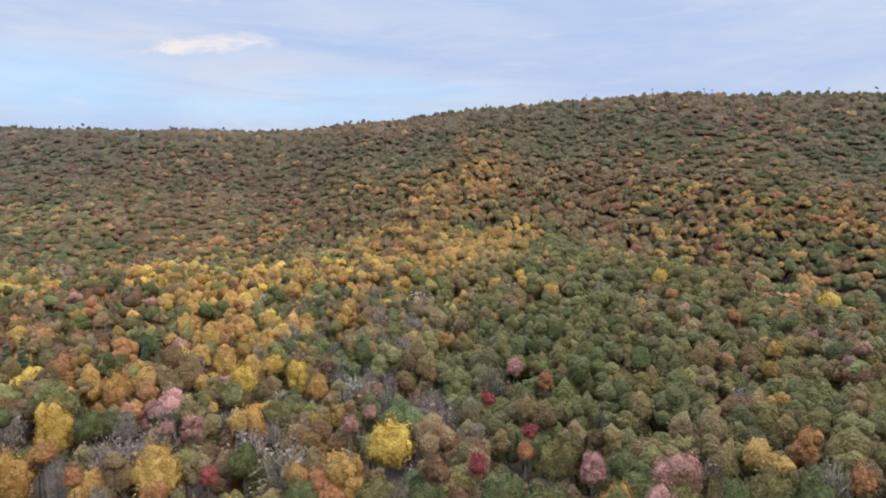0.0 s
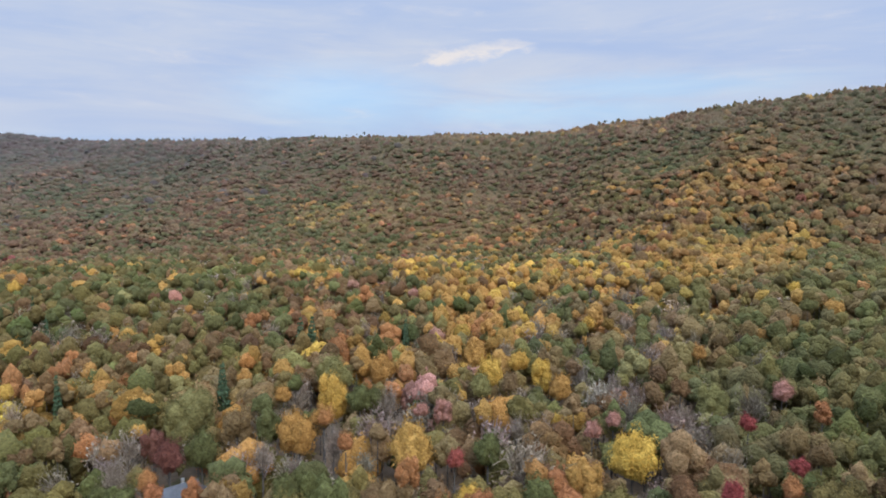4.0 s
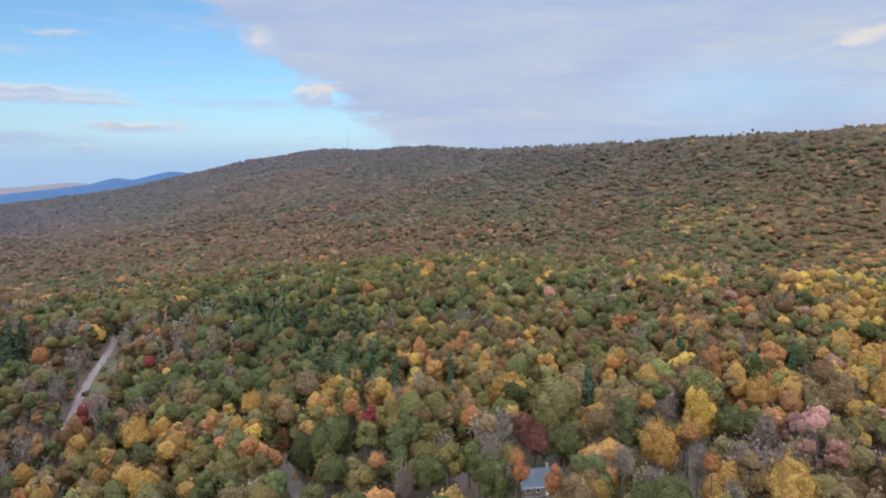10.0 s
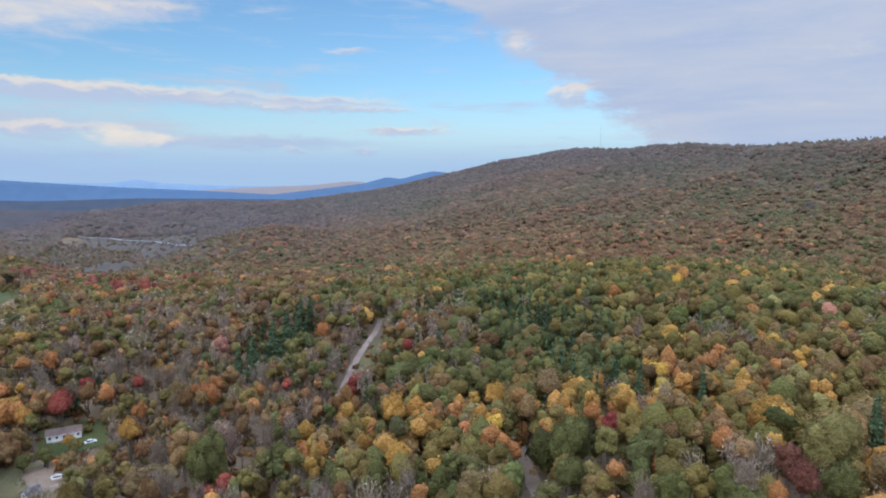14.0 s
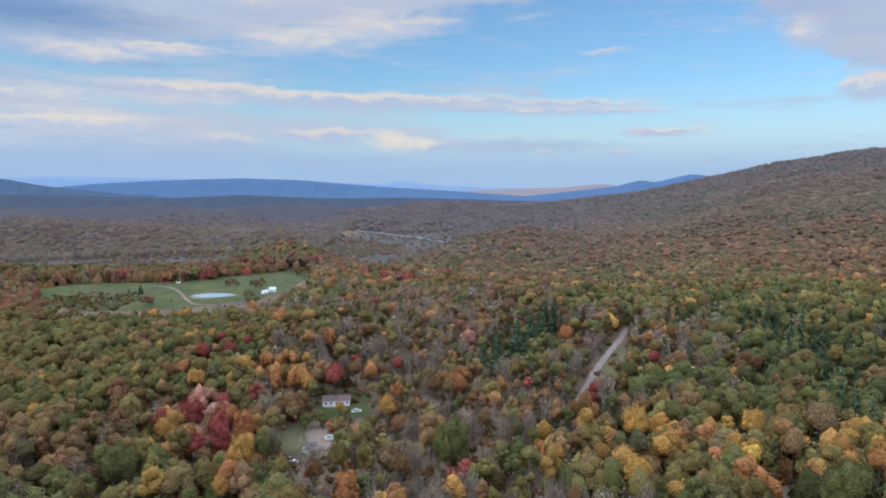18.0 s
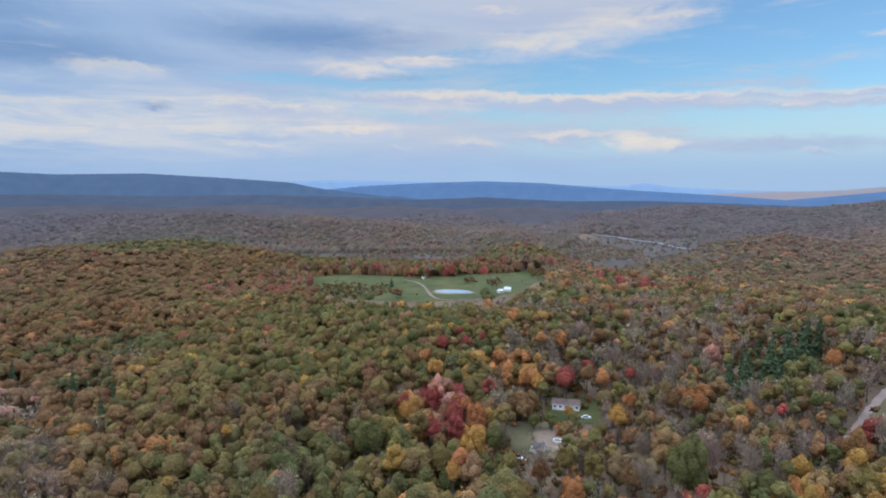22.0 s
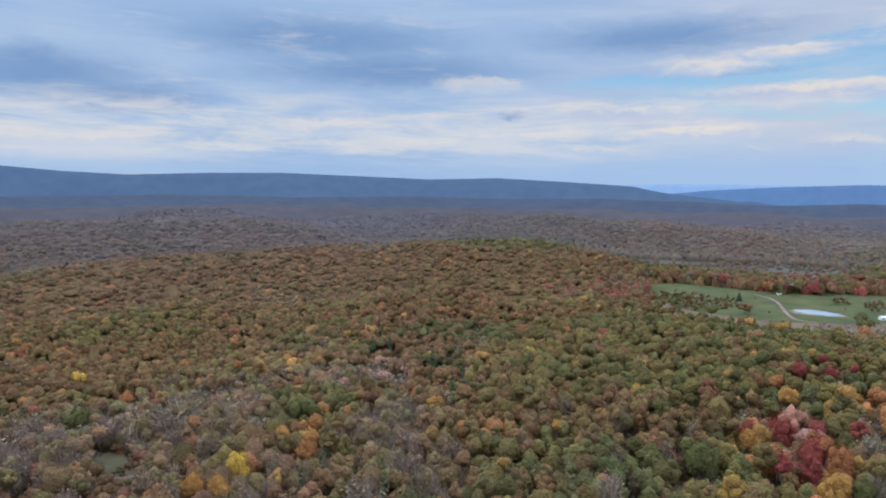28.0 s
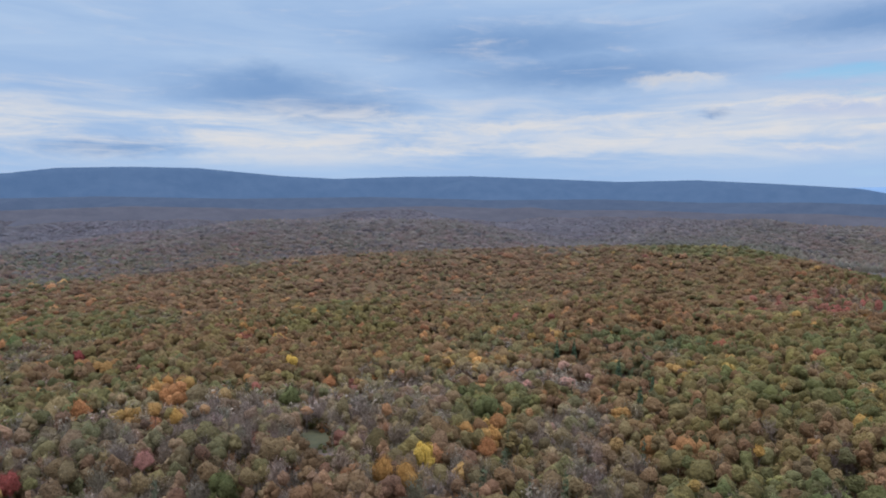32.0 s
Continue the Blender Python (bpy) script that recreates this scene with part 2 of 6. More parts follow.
N_AZ, N_R, R0, R1 = 721, 400, 20.0, 4950.0
AZ = np.linspace(-70, 290, N_AZ)
LR = np.linspace(math.log(R0), math.log(R1), N_R)
RR = np.exp(LR)


def smooth(a, n, axis, wrap=False):
    """A running mean of a, three times over."""
    for _ in range(3):
        p = [(0, 0), (0, 0)]
        p[axis] = (n, n)
        b = np.pad(a, p, mode="wrap" if wrap else "edge")
        c = np.cumsum(b, axis=axis)
        k = 2 * n + 1
        c = np.insert(c, 0, 0, axis=axis)
        a = (np.take(c, range(k, c.shape[axis]), axis=axis) - np.take(c, range(0, c.shape[axis] - k), axis=axis)) / k
    return a


def lattice(nx, ny, seed):
    return np.random.RandomState(seed).rand(nx, ny)


def vnoise(x, y, scale, seed):
    """Smooth value noise of x and y (arrays), about -1 to 1."""
    g = lattice(64, 64, seed)
    u, v = x / scale + 1000.0, y / scale + 1000.0
    i, j = np.floor(u).astype(int), np.floor(v).astype(int)
    fu, fv = u - i, v - j
    fu, fv = fu * fu * (3 - 2 * fu), fv * fv * (3 - 2 * fv)
    i0, i1, j0, j1 = i % 64, (i + 1) % 64, j % 64, (j + 1) % 64
    return 2 * ((g[i0, j0] * (1 - fu) + g[i1, j0] * fu) * (1 - fv) + (g[i0, j1] * (1 - fu) + g[i1, j1] * fu) * fv) - 1


def fbm(x, y, scale, seed, octaves=3):
    return sum(vnoise(x, y, scale / 2 ** k, seed + k) * 0.5 ** k for k in range(octaves)) / 1.75


def land():
    cols = COLUMNS
    crest = np.array(CREST + CREST_WEST, float)
    col = [np.interp(AZ, cols[:, 0], cols[:, k]) for k in range(1, 12)]
    cd = np.interp(AZ, crest[:, 0], crest[:, 1])
    cz = 115 + cd * np.tan(np.radians(np.interp(AZ, crest[:, 0], crest[:, 2]))) - CANOPY
    floor_a, floor_r = np.array(FLOOR, float).T
    rf = np.interp(AZ, floor_a, floor_r)
    h = np.zeros((N_AZ, N_R))
    for i in range(N_AZ):
        zn, r1, z1, ra, za, rb, zb, rp, zp, rd, zd = (c[i] for c in col)
        back = -60.0 if AZ[i] > 85 else cz[i] - 60
        low = 0.44 if AZ[i] < 90 else 0.42
        re = max(rd + 5, min(rf[i], cd[i] - 120)) if AZ[i] > 88 else rd + 5
        rs = [R0, 180, r1, ra, rb, rp, rd, re, re + 0.5 * (cd[i] - re), cd[i], cd[i] + 350, max(cd[i] + 900, 3600), R1]
        zs = [zn, zn, z1, za, zb, zp, zd, zd, zd + low * (cz[i] - zd), cz[i], back, back - 10 if AZ[i] < 85 else -60, -60]
        h[i] = np.interp(RR, rs, zs)
    h = smooth(smooth(h, 1, 1), 3, 0, wrap=True)
    # the smoothing lowers the brow: lift it back
    ic = np.clip(np.searchsorted(RR, cd), 1, N_R - 2)
    lift = np.interp(AZ, AZ, cz - h[np.arange(N_AZ), ic])
    h += lift[:, None] * np.exp(-((RR[None, :] - cd[:, None]) / (0.09 * cd[:, None])) ** 2)
    x = -np.sin(np.radians(AZ))[:, None] * RR[None, :]
    y = np.cos(np.radians(AZ))[:, None] * RR[None, :]
    # spurs and ravines run down the mountain's flank; small swells elsewhere
    u = np.clip((RR[None, :] - 540) / (cd[:, None] - 540), 0, 1)
    flank = np.clip(4 * u * (1 - u), 0, 1) * np.clip((84 - AZ[:, None]) / 10, 0, 1)
    wander = x + 50 * vnoise(x, y, 260, 6)
    h += flank * (12 - 34 * np.abs(vnoise(wander, y * 0.16, 190, 5)) + 9 * vnoise(wander, y * 0.3, 75, 8) + 4 * vnoise(x, y, 45, 9))
    # the golden spur that joins the near hill to the mountain
    h += 20 * np.exp(-((AZ[:, None] - 1.2 + 8.2 * np.clip((RR[None, :] - 520) / 300, 0, 1)) / 3.0) ** 2) * np.clip((RR[None, :] - 470) / 80, 0, 1) * np.clip((860 - RR[None, :]) / 120, 0, 1)
    away = np.clip((RR[None, :] - 900) / 600, 0, 1) * (AZ[:, None] >= 85) * (1 - np.exp(-((RR[None, :] - cd[:, None]) / 420) ** 2) * 0.8)
    level = (RR[None, :] > rf[:, None] - 700) & (RR[None, :] < rf[:, None] + 40)
    h += away * np.where(level, 2, 32) * (vnoise(x, y, 330, 11) + 0.6 * vnoise(x, y, 140, 12))
    h += 2.5 * vnoise(x, y, 70, 21) * np.clip((RR[None, :] - 100) / 200, 0, 1)
    # folds and small ravines in the southern woods
    near_brow = np.interp(AZ, cols[:, 0], cols[:, 8])[:, None]
    fold = np.clip((AZ[:, None] - 122) / 12, 0, 1) * np.clip((RR[None, :] - 340) / 140, 0, 1) * np.clip((near_brow - 20 - RR[None, :]) / 140, 0, 1)
    h += fold * (8 * vnoise(x, y, 150, 31) - 9 * np.abs(vnoise(x, y, 110, 33)))
    # a wooded rise behind the pasture, and the mountain's last spur
    for a0, r0, wa, wr, up in ((110.3, 935, 4.2, 95, 34), (92.0, 1160, 5.3, 260, 52), (102.4, 1150, 2.8, 190, -16)):
        h += up * np.exp(-((AZ[:, None] - a0) / wa) ** 2 - ((RR[None, :] - r0) / wr) ** 2)
    return smooth(h, 1, 1), cd


LAND, CREST_D = land()
SWELL = LAND - smooth(smooth(LAND, 5, 1), 9, 0, wrap=True)     # spurs above zero, hollows below


def convex(a, r):
    """How far the ground at a bearing and distance stands out from the land round it."""
    i = np.clip(((a + 70) / 360 * (N_AZ - 1)).astype(int), 0, N_AZ - 1)
    j = np.clip(((np.log(np.clip(r, R0, R1)) - LR[0]) / (LR[-1] - LR[0]) * (N_R - 1)).astype(int), 0, N_R - 1)
    return SWELL[i, j]


def height(x, y):
    """The ground's height at x, y (numbers or arrays)."""
    x, y = np.asarray(x, float), np.asarray(y, float)
    a = np.degrees(np.arctan2(-x, y))
    a = np.where(a < -70, a + 360, a)
    r = np.clip(np.hypot(x, y), R0 * 1.001, R1 * 0.999)
    fa, fr = (a + 70) / 360 * (N_AZ - 1), (np.log(r) - LR[0]) / (LR[-1] - LR[0]) * (N_R - 1)
    i, j = np.clip(fa.astype(int), 0, N_AZ - 2), np.clip(fr.astype(int), 0, N_R - 2)
    fa, fr = fa - i, fr - j
    return (LAND[i, j] * (1 - fa) + LAND[i + 1, j] * fa) * (1 - fr) + (LAND[i, j + 1] * (1 - fa) + LAND[i + 1, j + 1] * fa) * fr


def polar(a, r):
    """x, y at a bearing in degrees and a distance."""
    return -np.sin(np.radians(a)) * r, np.cos(np.radians(a)) * r


def on_ground(a, el, up=0.0):
    """Where the sight line at bearing a and elevation el comes down to up metres over the ground."""
    r = np.linspace(60, 4800, 9000)
    x, y = polar(a, r)
    below = EYE[2] + r * math.tan(radians(el)) < height(x, y) + up
    k = int(np.argmax(below)) if below.any() else len(r) - 1
    return float(x[k]), float(y[k]), float(height(x[k], y[k]))


def brow(a):
    """The distance of the near hill's brow at a bearing."""
    return np.interp(a, COLUMNS[:, 0], COLUMNS[:, 8])

# ---- materials ----
def material(name, rough=0.85, metal=0.0, spec=0.2):
    m = bpy.data.materials.new(name)
    m.use_nodes = True
    b = m.node_tree.nodes["Principled BSDF"]
    b.inputs["Roughness"].default_value = rough
    b.inputs["Metallic"].default_value = metal
    b.inputs["Specular IOR Level"].default_value = spec
    return m, m.node_tree, b


def mottled(name, dark, light, scale, fine, rough=0.85, metal=0.0, spec=0.2, bump=0.3, bump_size=0.1, per_piece=0.0):
    """A surface that wanders between two colours at two scales, with a fine relief."""
    m, t, b = material(name, rough, metal, spec)
    where = t.nodes.new("ShaderNodeTexCoord").outputs["Object"]
    big, small = t.nodes.new("ShaderNodeTexNoise"), t.nodes.new("ShaderNodeTexNoise")
    for n, s, d in ((big, scale, 4.0), (small, fine, 3.0)):
        t.links.new(where, n.inputs["Vector"])
        n.inputs["Scale"].default_value, n.inputs["Detail"].default_value = s, d
    add = t.nodes.new("ShaderNodeMath")
    add.operation = "MULTIPLY_ADD"
    t.links.new(small.outputs[0], add.inputs[0])
    add.inputs[1].default_value = 0.5
    t.links.new(big.outputs[0], add.inputs[2])
    ramp = t.nodes.new("ShaderNodeValToRGB")
    ramp.color_ramp.elements[0].position, ramp.color_ramp.elements[1].position = 0.5, 1.0
    ramp.color_ramp.elements[0].color, ramp.color_ramp.elements[1].color = (*dark, 1), (*light, 1)
    t.links.new(add.outputs[0], ramp.inputs[0])
    out = ramp.outputs[0]
    if per_piece:
        info, hsv = t.nodes.new("ShaderNodeObjectInfo"), t.nodes.new("ShaderNodeHueSaturation")
        span = t.nodes.new("ShaderNodeMapRange")
        span.inputs[3].default_value, span.inputs[4].default_value = 1 - per_piece, 1 + per_piece
        t.links.new(info.outputs["Random"], span.inputs[0])
        t.links.new(span.outputs[0], hsv.inputs["Value"])
        t.links.new(out, hsv.inputs["Color"])
        out = hsv.outputs[0]
    t.links.new(out, b.inputs["Base Color"])
    if bump:
        n = t.nodes.new("ShaderNodeBump")
        n.inputs["Strength"].default_value, n.inputs["Distance"].default_value = bump, bump_size
        t.links.new(small.outputs[0], n.inputs["Height"])
        t.links.new(n.outputs[0], b.inputs["Normal"])
    return m


def leafy(name, base=None, spread=0.16, per_tree=0.0):
    """Foliage: the colour of its tree (stored with the mesh, or given here), each spray of leaves a little different."""
    m, t, b = material(name, 0.85, 0.0, 0.05)
    geo = t.nodes.new("ShaderNodeNewGeometry")
    hsv = t.nodes.new("ShaderNodeHueSaturation")
    span = t.nodes.new("ShaderNodeMapRange")
    span.inputs[3].default_value, span.inputs[4].default_value = 1 - spread, 1 + spread
    t.links.new(geo.outputs["Random Per Island"], span.inputs[0])
    val = span.outputs[0]
    if base is None:
        col = t.nodes.new("ShaderNodeAttribute")
        col.attribute_name = "leaf"
        t.links.new(col.outputs["Color"], hsv.inputs["Color"])
    else:
        hsv.inputs["Color"].default_value = (*base, 1)
    if per_tree:
        info, sp2, mul = t.nodes.new("ShaderNodeObjectInfo"), t.nodes.new("ShaderNodeMapRange"), t.nodes.new("ShaderNodeMath")
        sp2.inputs[3].default_value, sp2.inputs[4].default_value = 1 - per_tree, 1 + per_tree
        t.links.new(info.outputs["Random"], sp2.inputs[0])
        mul.operation = "MULTIPLY"
        t.links.new(sp2.outputs[0], mul.inputs[0])
        t.links.new(val, mul.inputs[1])
        val = mul.outputs[0]
        hue = t.nodes.new("ShaderNodeMapRange")
        hue.inputs[3].default_value, hue.inputs[4].default_value = 0.494, 0.506
        t.links.new(info.outputs["Random"], hue.inputs[0])
        t.links.new(hue.outputs[0], hsv.inputs["Hue"])
    tuft = t.nodes.new("ShaderNodeTexNoise")
    tuft.inputs["Scale"].default_value, tuft.inputs["Detail"].default_value = 1.5, 4.0
    t.links.new(geo.outputs["Position"], tuft.inputs["Vector"])
    fleck, mul = t.nodes.new("ShaderNodeMapRange"), t.nodes.new("ShaderNodeMath")
    fleck.inputs[1].default_value, fleck.inputs[2].default_value = 0.25, 0.75
    fleck.inputs[3].default_value, fleck.inputs[4].default_value = 0.58, 1.34
    t.links.new(tuft.outputs[0], fleck.inputs[0])
    mul.operation = "MULTIPLY"
    t.links.new(fleck.outputs[0], mul.inputs[0])
    t.links.new(val, mul.inputs[1])
    t.links.new(mul.outputs[0], hsv.inputs["Value"])
    t.links.new(hsv.outputs[0], b.inputs["Base Color"])
    clump = t.nodes.new("ShaderNodeTexNoise")
    clump.inputs["Scale"].default_value, clump.inputs["Detail"].default_value = 0.55, 2.0
    t.links.new(geo.outputs["Position"], clump.inputs["Vector"])
    both = t.nodes.new("ShaderNodeMath")
    both.operation, both.inputs[1].default_value = "MULTIPLY_ADD", 2.6
    t.links.new(clump.outputs[0], both.inputs[0])
    t.links.new(tuft.outputs[0], both.inputs[2])
    relief = t.nodes.new("ShaderNodeBump")
    relief.inputs["Strength"].default_value, relief.inputs["Distance"].default_value = 0.85, 1.0
    t.links.new(both.outputs[0], relief.inputs["Height"])
    t.links.new(relief.outputs[0], b.inputs["Normal"])
    b.inputs["Diffuse Roughness"].default_value = 0.9
    return m


# the forest's colours, from summer green to bare wood
LEAF = {
    "green": (0.104, 0.101, 0.036), "olive": (0.152, 0.112, 0.038), "gold": (0.38, 0.20, 0.056), "yellow": (0.50, 0.30, 0.062),
    "orange": (0.34, 0.145, 0.056), "rust": (0.168, 0.090, 0.042), "red": (0.24, 0.056, 0.045), "pink": (0.37, 0.175, 0.125),
    "tan": (0.195, 0.122, 0.055), "pine": (0.075, 0.108, 0.056), "bare": (0.295, 0.222, 0.165), "lime": (0.19, 0.16, 0.058), "maroon": (0.15, 0.06, 0.042),
}
KINDS = list(LEAF)
M_LEAF = {k: leafy("foliage_" + k, c, 0.22, 0.08) for k, c in LEAF.items()}
M_FOREST = leafy("foliage_mixed", None, 0.14)
M_BARK = mottled("bark", (0.06, 0.05, 0.042), (0.17, 0.145, 0.125), 0.8, 6.0, 0.9, bump=0.5, bump_size=0.05)
M_GROUND = mottled("leaf_litter", (0.075, 0.054, 0.036), (0.19, 0.128, 0.08), 0.03, 0.6, 0.95, bump=0.5, bump_size=0.3)

# ---- helpers for meshes ----
def mesh_of(name, verts, faces, mat=None, smooth_faces=False):
    m = bpy.data.meshes.new(name)
    m.from_pydata([tuple(v) for v in verts], [], [tuple(f) for f in faces])
    if mat:
        m.materials.append(mat)
    if smooth_faces:
        m.polygons.foreach_set("use_smooth", [True] * len(m.polygons))
    return m


def big_mesh(name, verts, tris, mat, colours=None, smooth_faces=False):
    """A large mesh of triangles out of arrays, with a leaf colour for each vertex."""
    m = bpy.data.meshes.new(name)
    nv, nt = len(verts), len(tris)
    m.vertices.add(nv)
    m.vertices.foreach_set("co", np.ascontiguousarray(verts, np.float32).ravel())
    m.loops.add(nt * 3)
    m.loops.foreach_set("vertex_index", np.ascontiguousarray(tris, np.int32).ravel())
    m.polygons.add(nt)
    m.polygons.foreach_set("loop_start", np.arange(0, nt * 3, 3, dtype=np.int32))
    if colours is not None:
        a = m.attributes.new("leaf", "FLOAT_COLOR", "POINT")
        a.data.foreach_set("color", np.concatenate([colours, np.ones((nv, 1))], 1).astype(np.float32).ravel())
    m.materials.append(mat)
    m.polygons.foreach_set("use_smooth", np.full(nt, smooth_faces))
    m.update(calc_edges=True)
    return m


def empty(name, m, label="", category="", group="", kind=""):
    ob = new(name)
    ob.empty_display_size = 0.5
    ob.matrix_world = m
    return tagged(ob, label, category, group, kind)


def under(name, mesh, parent, label="", m=None):
    """A mesh as a part of its thing."""
    ob = new(name, mesh)
    ob.parent = parent
    if m is not None:
        ob.matrix_basis = m
    return tagged(ob, label) if label else ob


def part(name, bm, mat, parent, label="", m=None):
    me = bpy.data.meshes.new(name)
    bm.to_mesh(me)
    bm.free()
    me.materials.append(mat)
    return under(name, me, parent, label, m)


# ---- the ground: one sheet out to the horizon ----
def build_ground():
    ia, ir = np.arange(0, N_AZ - 1, 2), np.arange(0, N_R, 2)
    ir = np.append(ir, N_R - 1)
    a, r = np.meshgrid(AZ[ia], RR[ir], indexing="ij")
    x, y = polar(a, r)
    z = height(x, y)
    v = np.stack([x, y, z], -1).reshape(-1, 3)
    na, nr = len(ia), len(ir)
    i, j = np.meshgrid(np.arange(na), np.arange(nr - 1), indexing="ij")
    p, q = i * nr + j, ((i + 1) % na) * nr + j
    quads = np.stack([p, p + 1, q + 1, q], -1).reshape(-1, 4)
    tris = np.concatenate([quads[:, [0, 2, 1]], quads[:, [0, 3, 2]]])
    centre = len(v)
    v = np.vstack([v, [[0, 0, v[::nr, 2].mean()]]])
    k = np.arange(na)
    fan = np.stack([np.full(na, centre), k * nr, ((k + 1) % na) * nr], -1)
    ob = new("ground", big_mesh("ground", v, np.vstack([tris, fan]), M_GROUND, None, True))
    tagged(ob, "brown leaf litter on rolling hills under the forest", "ground", kind="structure")


build_ground()

# ---- the forest ----
def ico(subdivisions):
    bm = bmesh.new()
    bmesh.ops.create_icosphere(bm, subdivisions=subdivisions, radius=1.0)
    v = np.array([p.co[:] for p in bm.verts])
    f = np.array([[p.index for p in q.verts] for q in bm.faces])
    bm.free()
    return v, f


ICO = {1: ico(1), 2: ico(2), 3: ico(3)}


def unit(v):
    return v / np.maximum(np.linalg.norm(v, axis=-1, keepdims=True), 1e-9)


def sprays(rs, centre, normal, size, loose=0.45):
    """Small leaf sprays, a triangle each, round the given points: vertices and triangles."""
    n = len(centre)
    nn = unit(normal + loose * rs.randn(n, 3))
    u = unit(np.cross(nn, rs.randn(n, 3)))
    w = np.cross(nn, u)
    s = (size * (0.65 + 0.7 * rs.rand(n)))[:, None]
    corners = [centre + s * (u * a + w * b) for a, b in ((-0.95, -0.45), (0.9, -0.55), (0.1, 1.0))]
    v = np.stack([c + 0.25 * s * rs.randn(n, 3) for c in corners], 1).reshape(-1, 3)
    return v, np.arange(3 * n).reshape(-1, 3)


def crown(seed, lobes, level, leaves, leaf, shape="round", core=0.86):
    """A crown about one unit in radius with its middle at the origin: lumps of foliage with gaps and sprays of leaves over them.
    Gives vertices, triangles and a brightness for each vertex."""
    rs = np.random.RandomState(seed)
    vs, ts, ss, n = [], [], [], 0
    if shape == "pine":
        for k in range(lobes):
            h = (k + 0.5) / lobes
            m = max(4, int(leaves / lobes * (1.35 - h)))
            a = rs.rand(m) * 6.283
            rad = (1 - h) ** 0.85 * (0.65 + 0.5 * rs.rand(m)) + 0.06
            c = np.stack([np.cos(a) * rad * 0.6, np.sin(a) * rad * 0.6, np.full(m, -1.2 + 2.6 * h) - 0.22 * rad], 1)
            v, t = sprays(rs, c, np.stack([np.cos(a) * 0.5, np.sin(a) * 0.5, np.ones(m)], 1), leaf * (1.25 - 0.6 * h))
            vs.append(v), ts.append(t + n), ss.append((0.8 + 0.4 * rs.rand(m)).repeat(3))
            n += len(v)
        return np.vstack(vs), np.vstack(ts), np.concatenate(ss)
    # billows over a dome: the crown's outline swells round each of them
    k = np.arange(lobes) + 0.5
    up = 0.97 - 1.35 * k / lobes
    turn = k * 2.39996 + 0.5 * rs.rand(lobes)
    side = np.sqrt(np.maximum(0.03, 1 - up * up))
    billow = unit(np.stack([np.cos(turn) * side, np.sin(turn) * side, up], 1) + 0.12 * rs.randn(lobes, 3))
    swell = 0.75 + 0.5 * rs.rand(lobes)
    wide = 1.25 / math.sqrt(lobes)
    lean = 0.14 * rs.randn(2)

    def skin(d):
        near = np.exp(-((1 - d @ billow.T) / (wide * wide)) * 1.6) * swell
        r = 0.60 + 0.45 * near.max(1)
        r = r * np.where(d[:, 2] < -0.2, 0.9 + 0.3 * d[:, 2], 1.0)
        return d * r[:, None] * [1, 1, 1.0] + np.stack([lean[0] * d[:, 2], lean[1] * d[:, 2], 0 * d[:, 2]], 1)

    if level:
        iv, it = ICO[level]
        v = skin(unit(iv + 0.12 / level * rs.randn(*iv.shape))) * core * (1 + (0.1 if level == 1 else 0.04) * rs.randn(len(iv), 1))
        # core tinted darker than the sprays: inner shade put into the colour
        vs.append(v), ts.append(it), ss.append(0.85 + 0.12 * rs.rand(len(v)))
    else:
        # a low dome: top, shoulder and skirt
        k5 = np.arange(5) * 1.2566 + rs.rand() * 1.2
        iv = np.vstack([[[0, 0, 1]]] + [np.stack([np.cos(k5 + o) * q, np.sin(k5 + o) * q, np.full(5, h)], 1) for o, q, h in ((0, 0.86, 0.4), (0.6, 0.92, -0.7))])
        v = iv * (0.86 + 0.26 * rs.rand(len(iv), 1))
        i, j = np.arange(5), (np.arange(5) + 1) % 5
        it = np.vstack([np.stack([0 * i, 1 + i, 1 + j], 1), np.stack([1 + i, 6 + i, 1 + j], 1), np.stack([1 + j, 6 + i, 6 + j], 1)])
        return v, it, 0.9 + 0.2 * rs.rand(len(v))
    d = unit(rs.randn(leaves, 3) + [0, 0, 0.35])
    nearest = billow[np.argmax(d @ billow.T, 1)]
    v, t = sprays(rs, skin(d) * (core + (1.03 - core) * rs.rand(leaves, 1) ** 0.7), unit(d * 0.8 + 1.3 * (d - nearest) + [0, 0, 0.15]), leaf, 0.4)
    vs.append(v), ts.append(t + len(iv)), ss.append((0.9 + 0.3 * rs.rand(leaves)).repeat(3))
    return np.vstack(vs), np.vstack(ts), np.concatenate(ss)


def low_dome():
    """A coarse cap: top, shoulder and skirt."""
    k5 = np.arange(5) * 1.2566
    v = np.vstack([[[0, 0, 1]]] + [np.stack([np.cos(k5 + o) * q, np.sin(k5 + o) * q, np.full(5, h)], 1) for o, q, h in ((0, 0.86, 0.4), (0.6, 0.95, -0.7))])
    i, j = np.arange(5), (np.arange(5) + 1) % 5
    return v, np.vstack([np.stack([0 * i, 1 + i, 1 + j], 1), np.stack([1 + i, 6 + i, 1 + j], 1), np.stack([1 + j, 6 + i, 6 + j], 1)])


ICO[0] = low_dome()


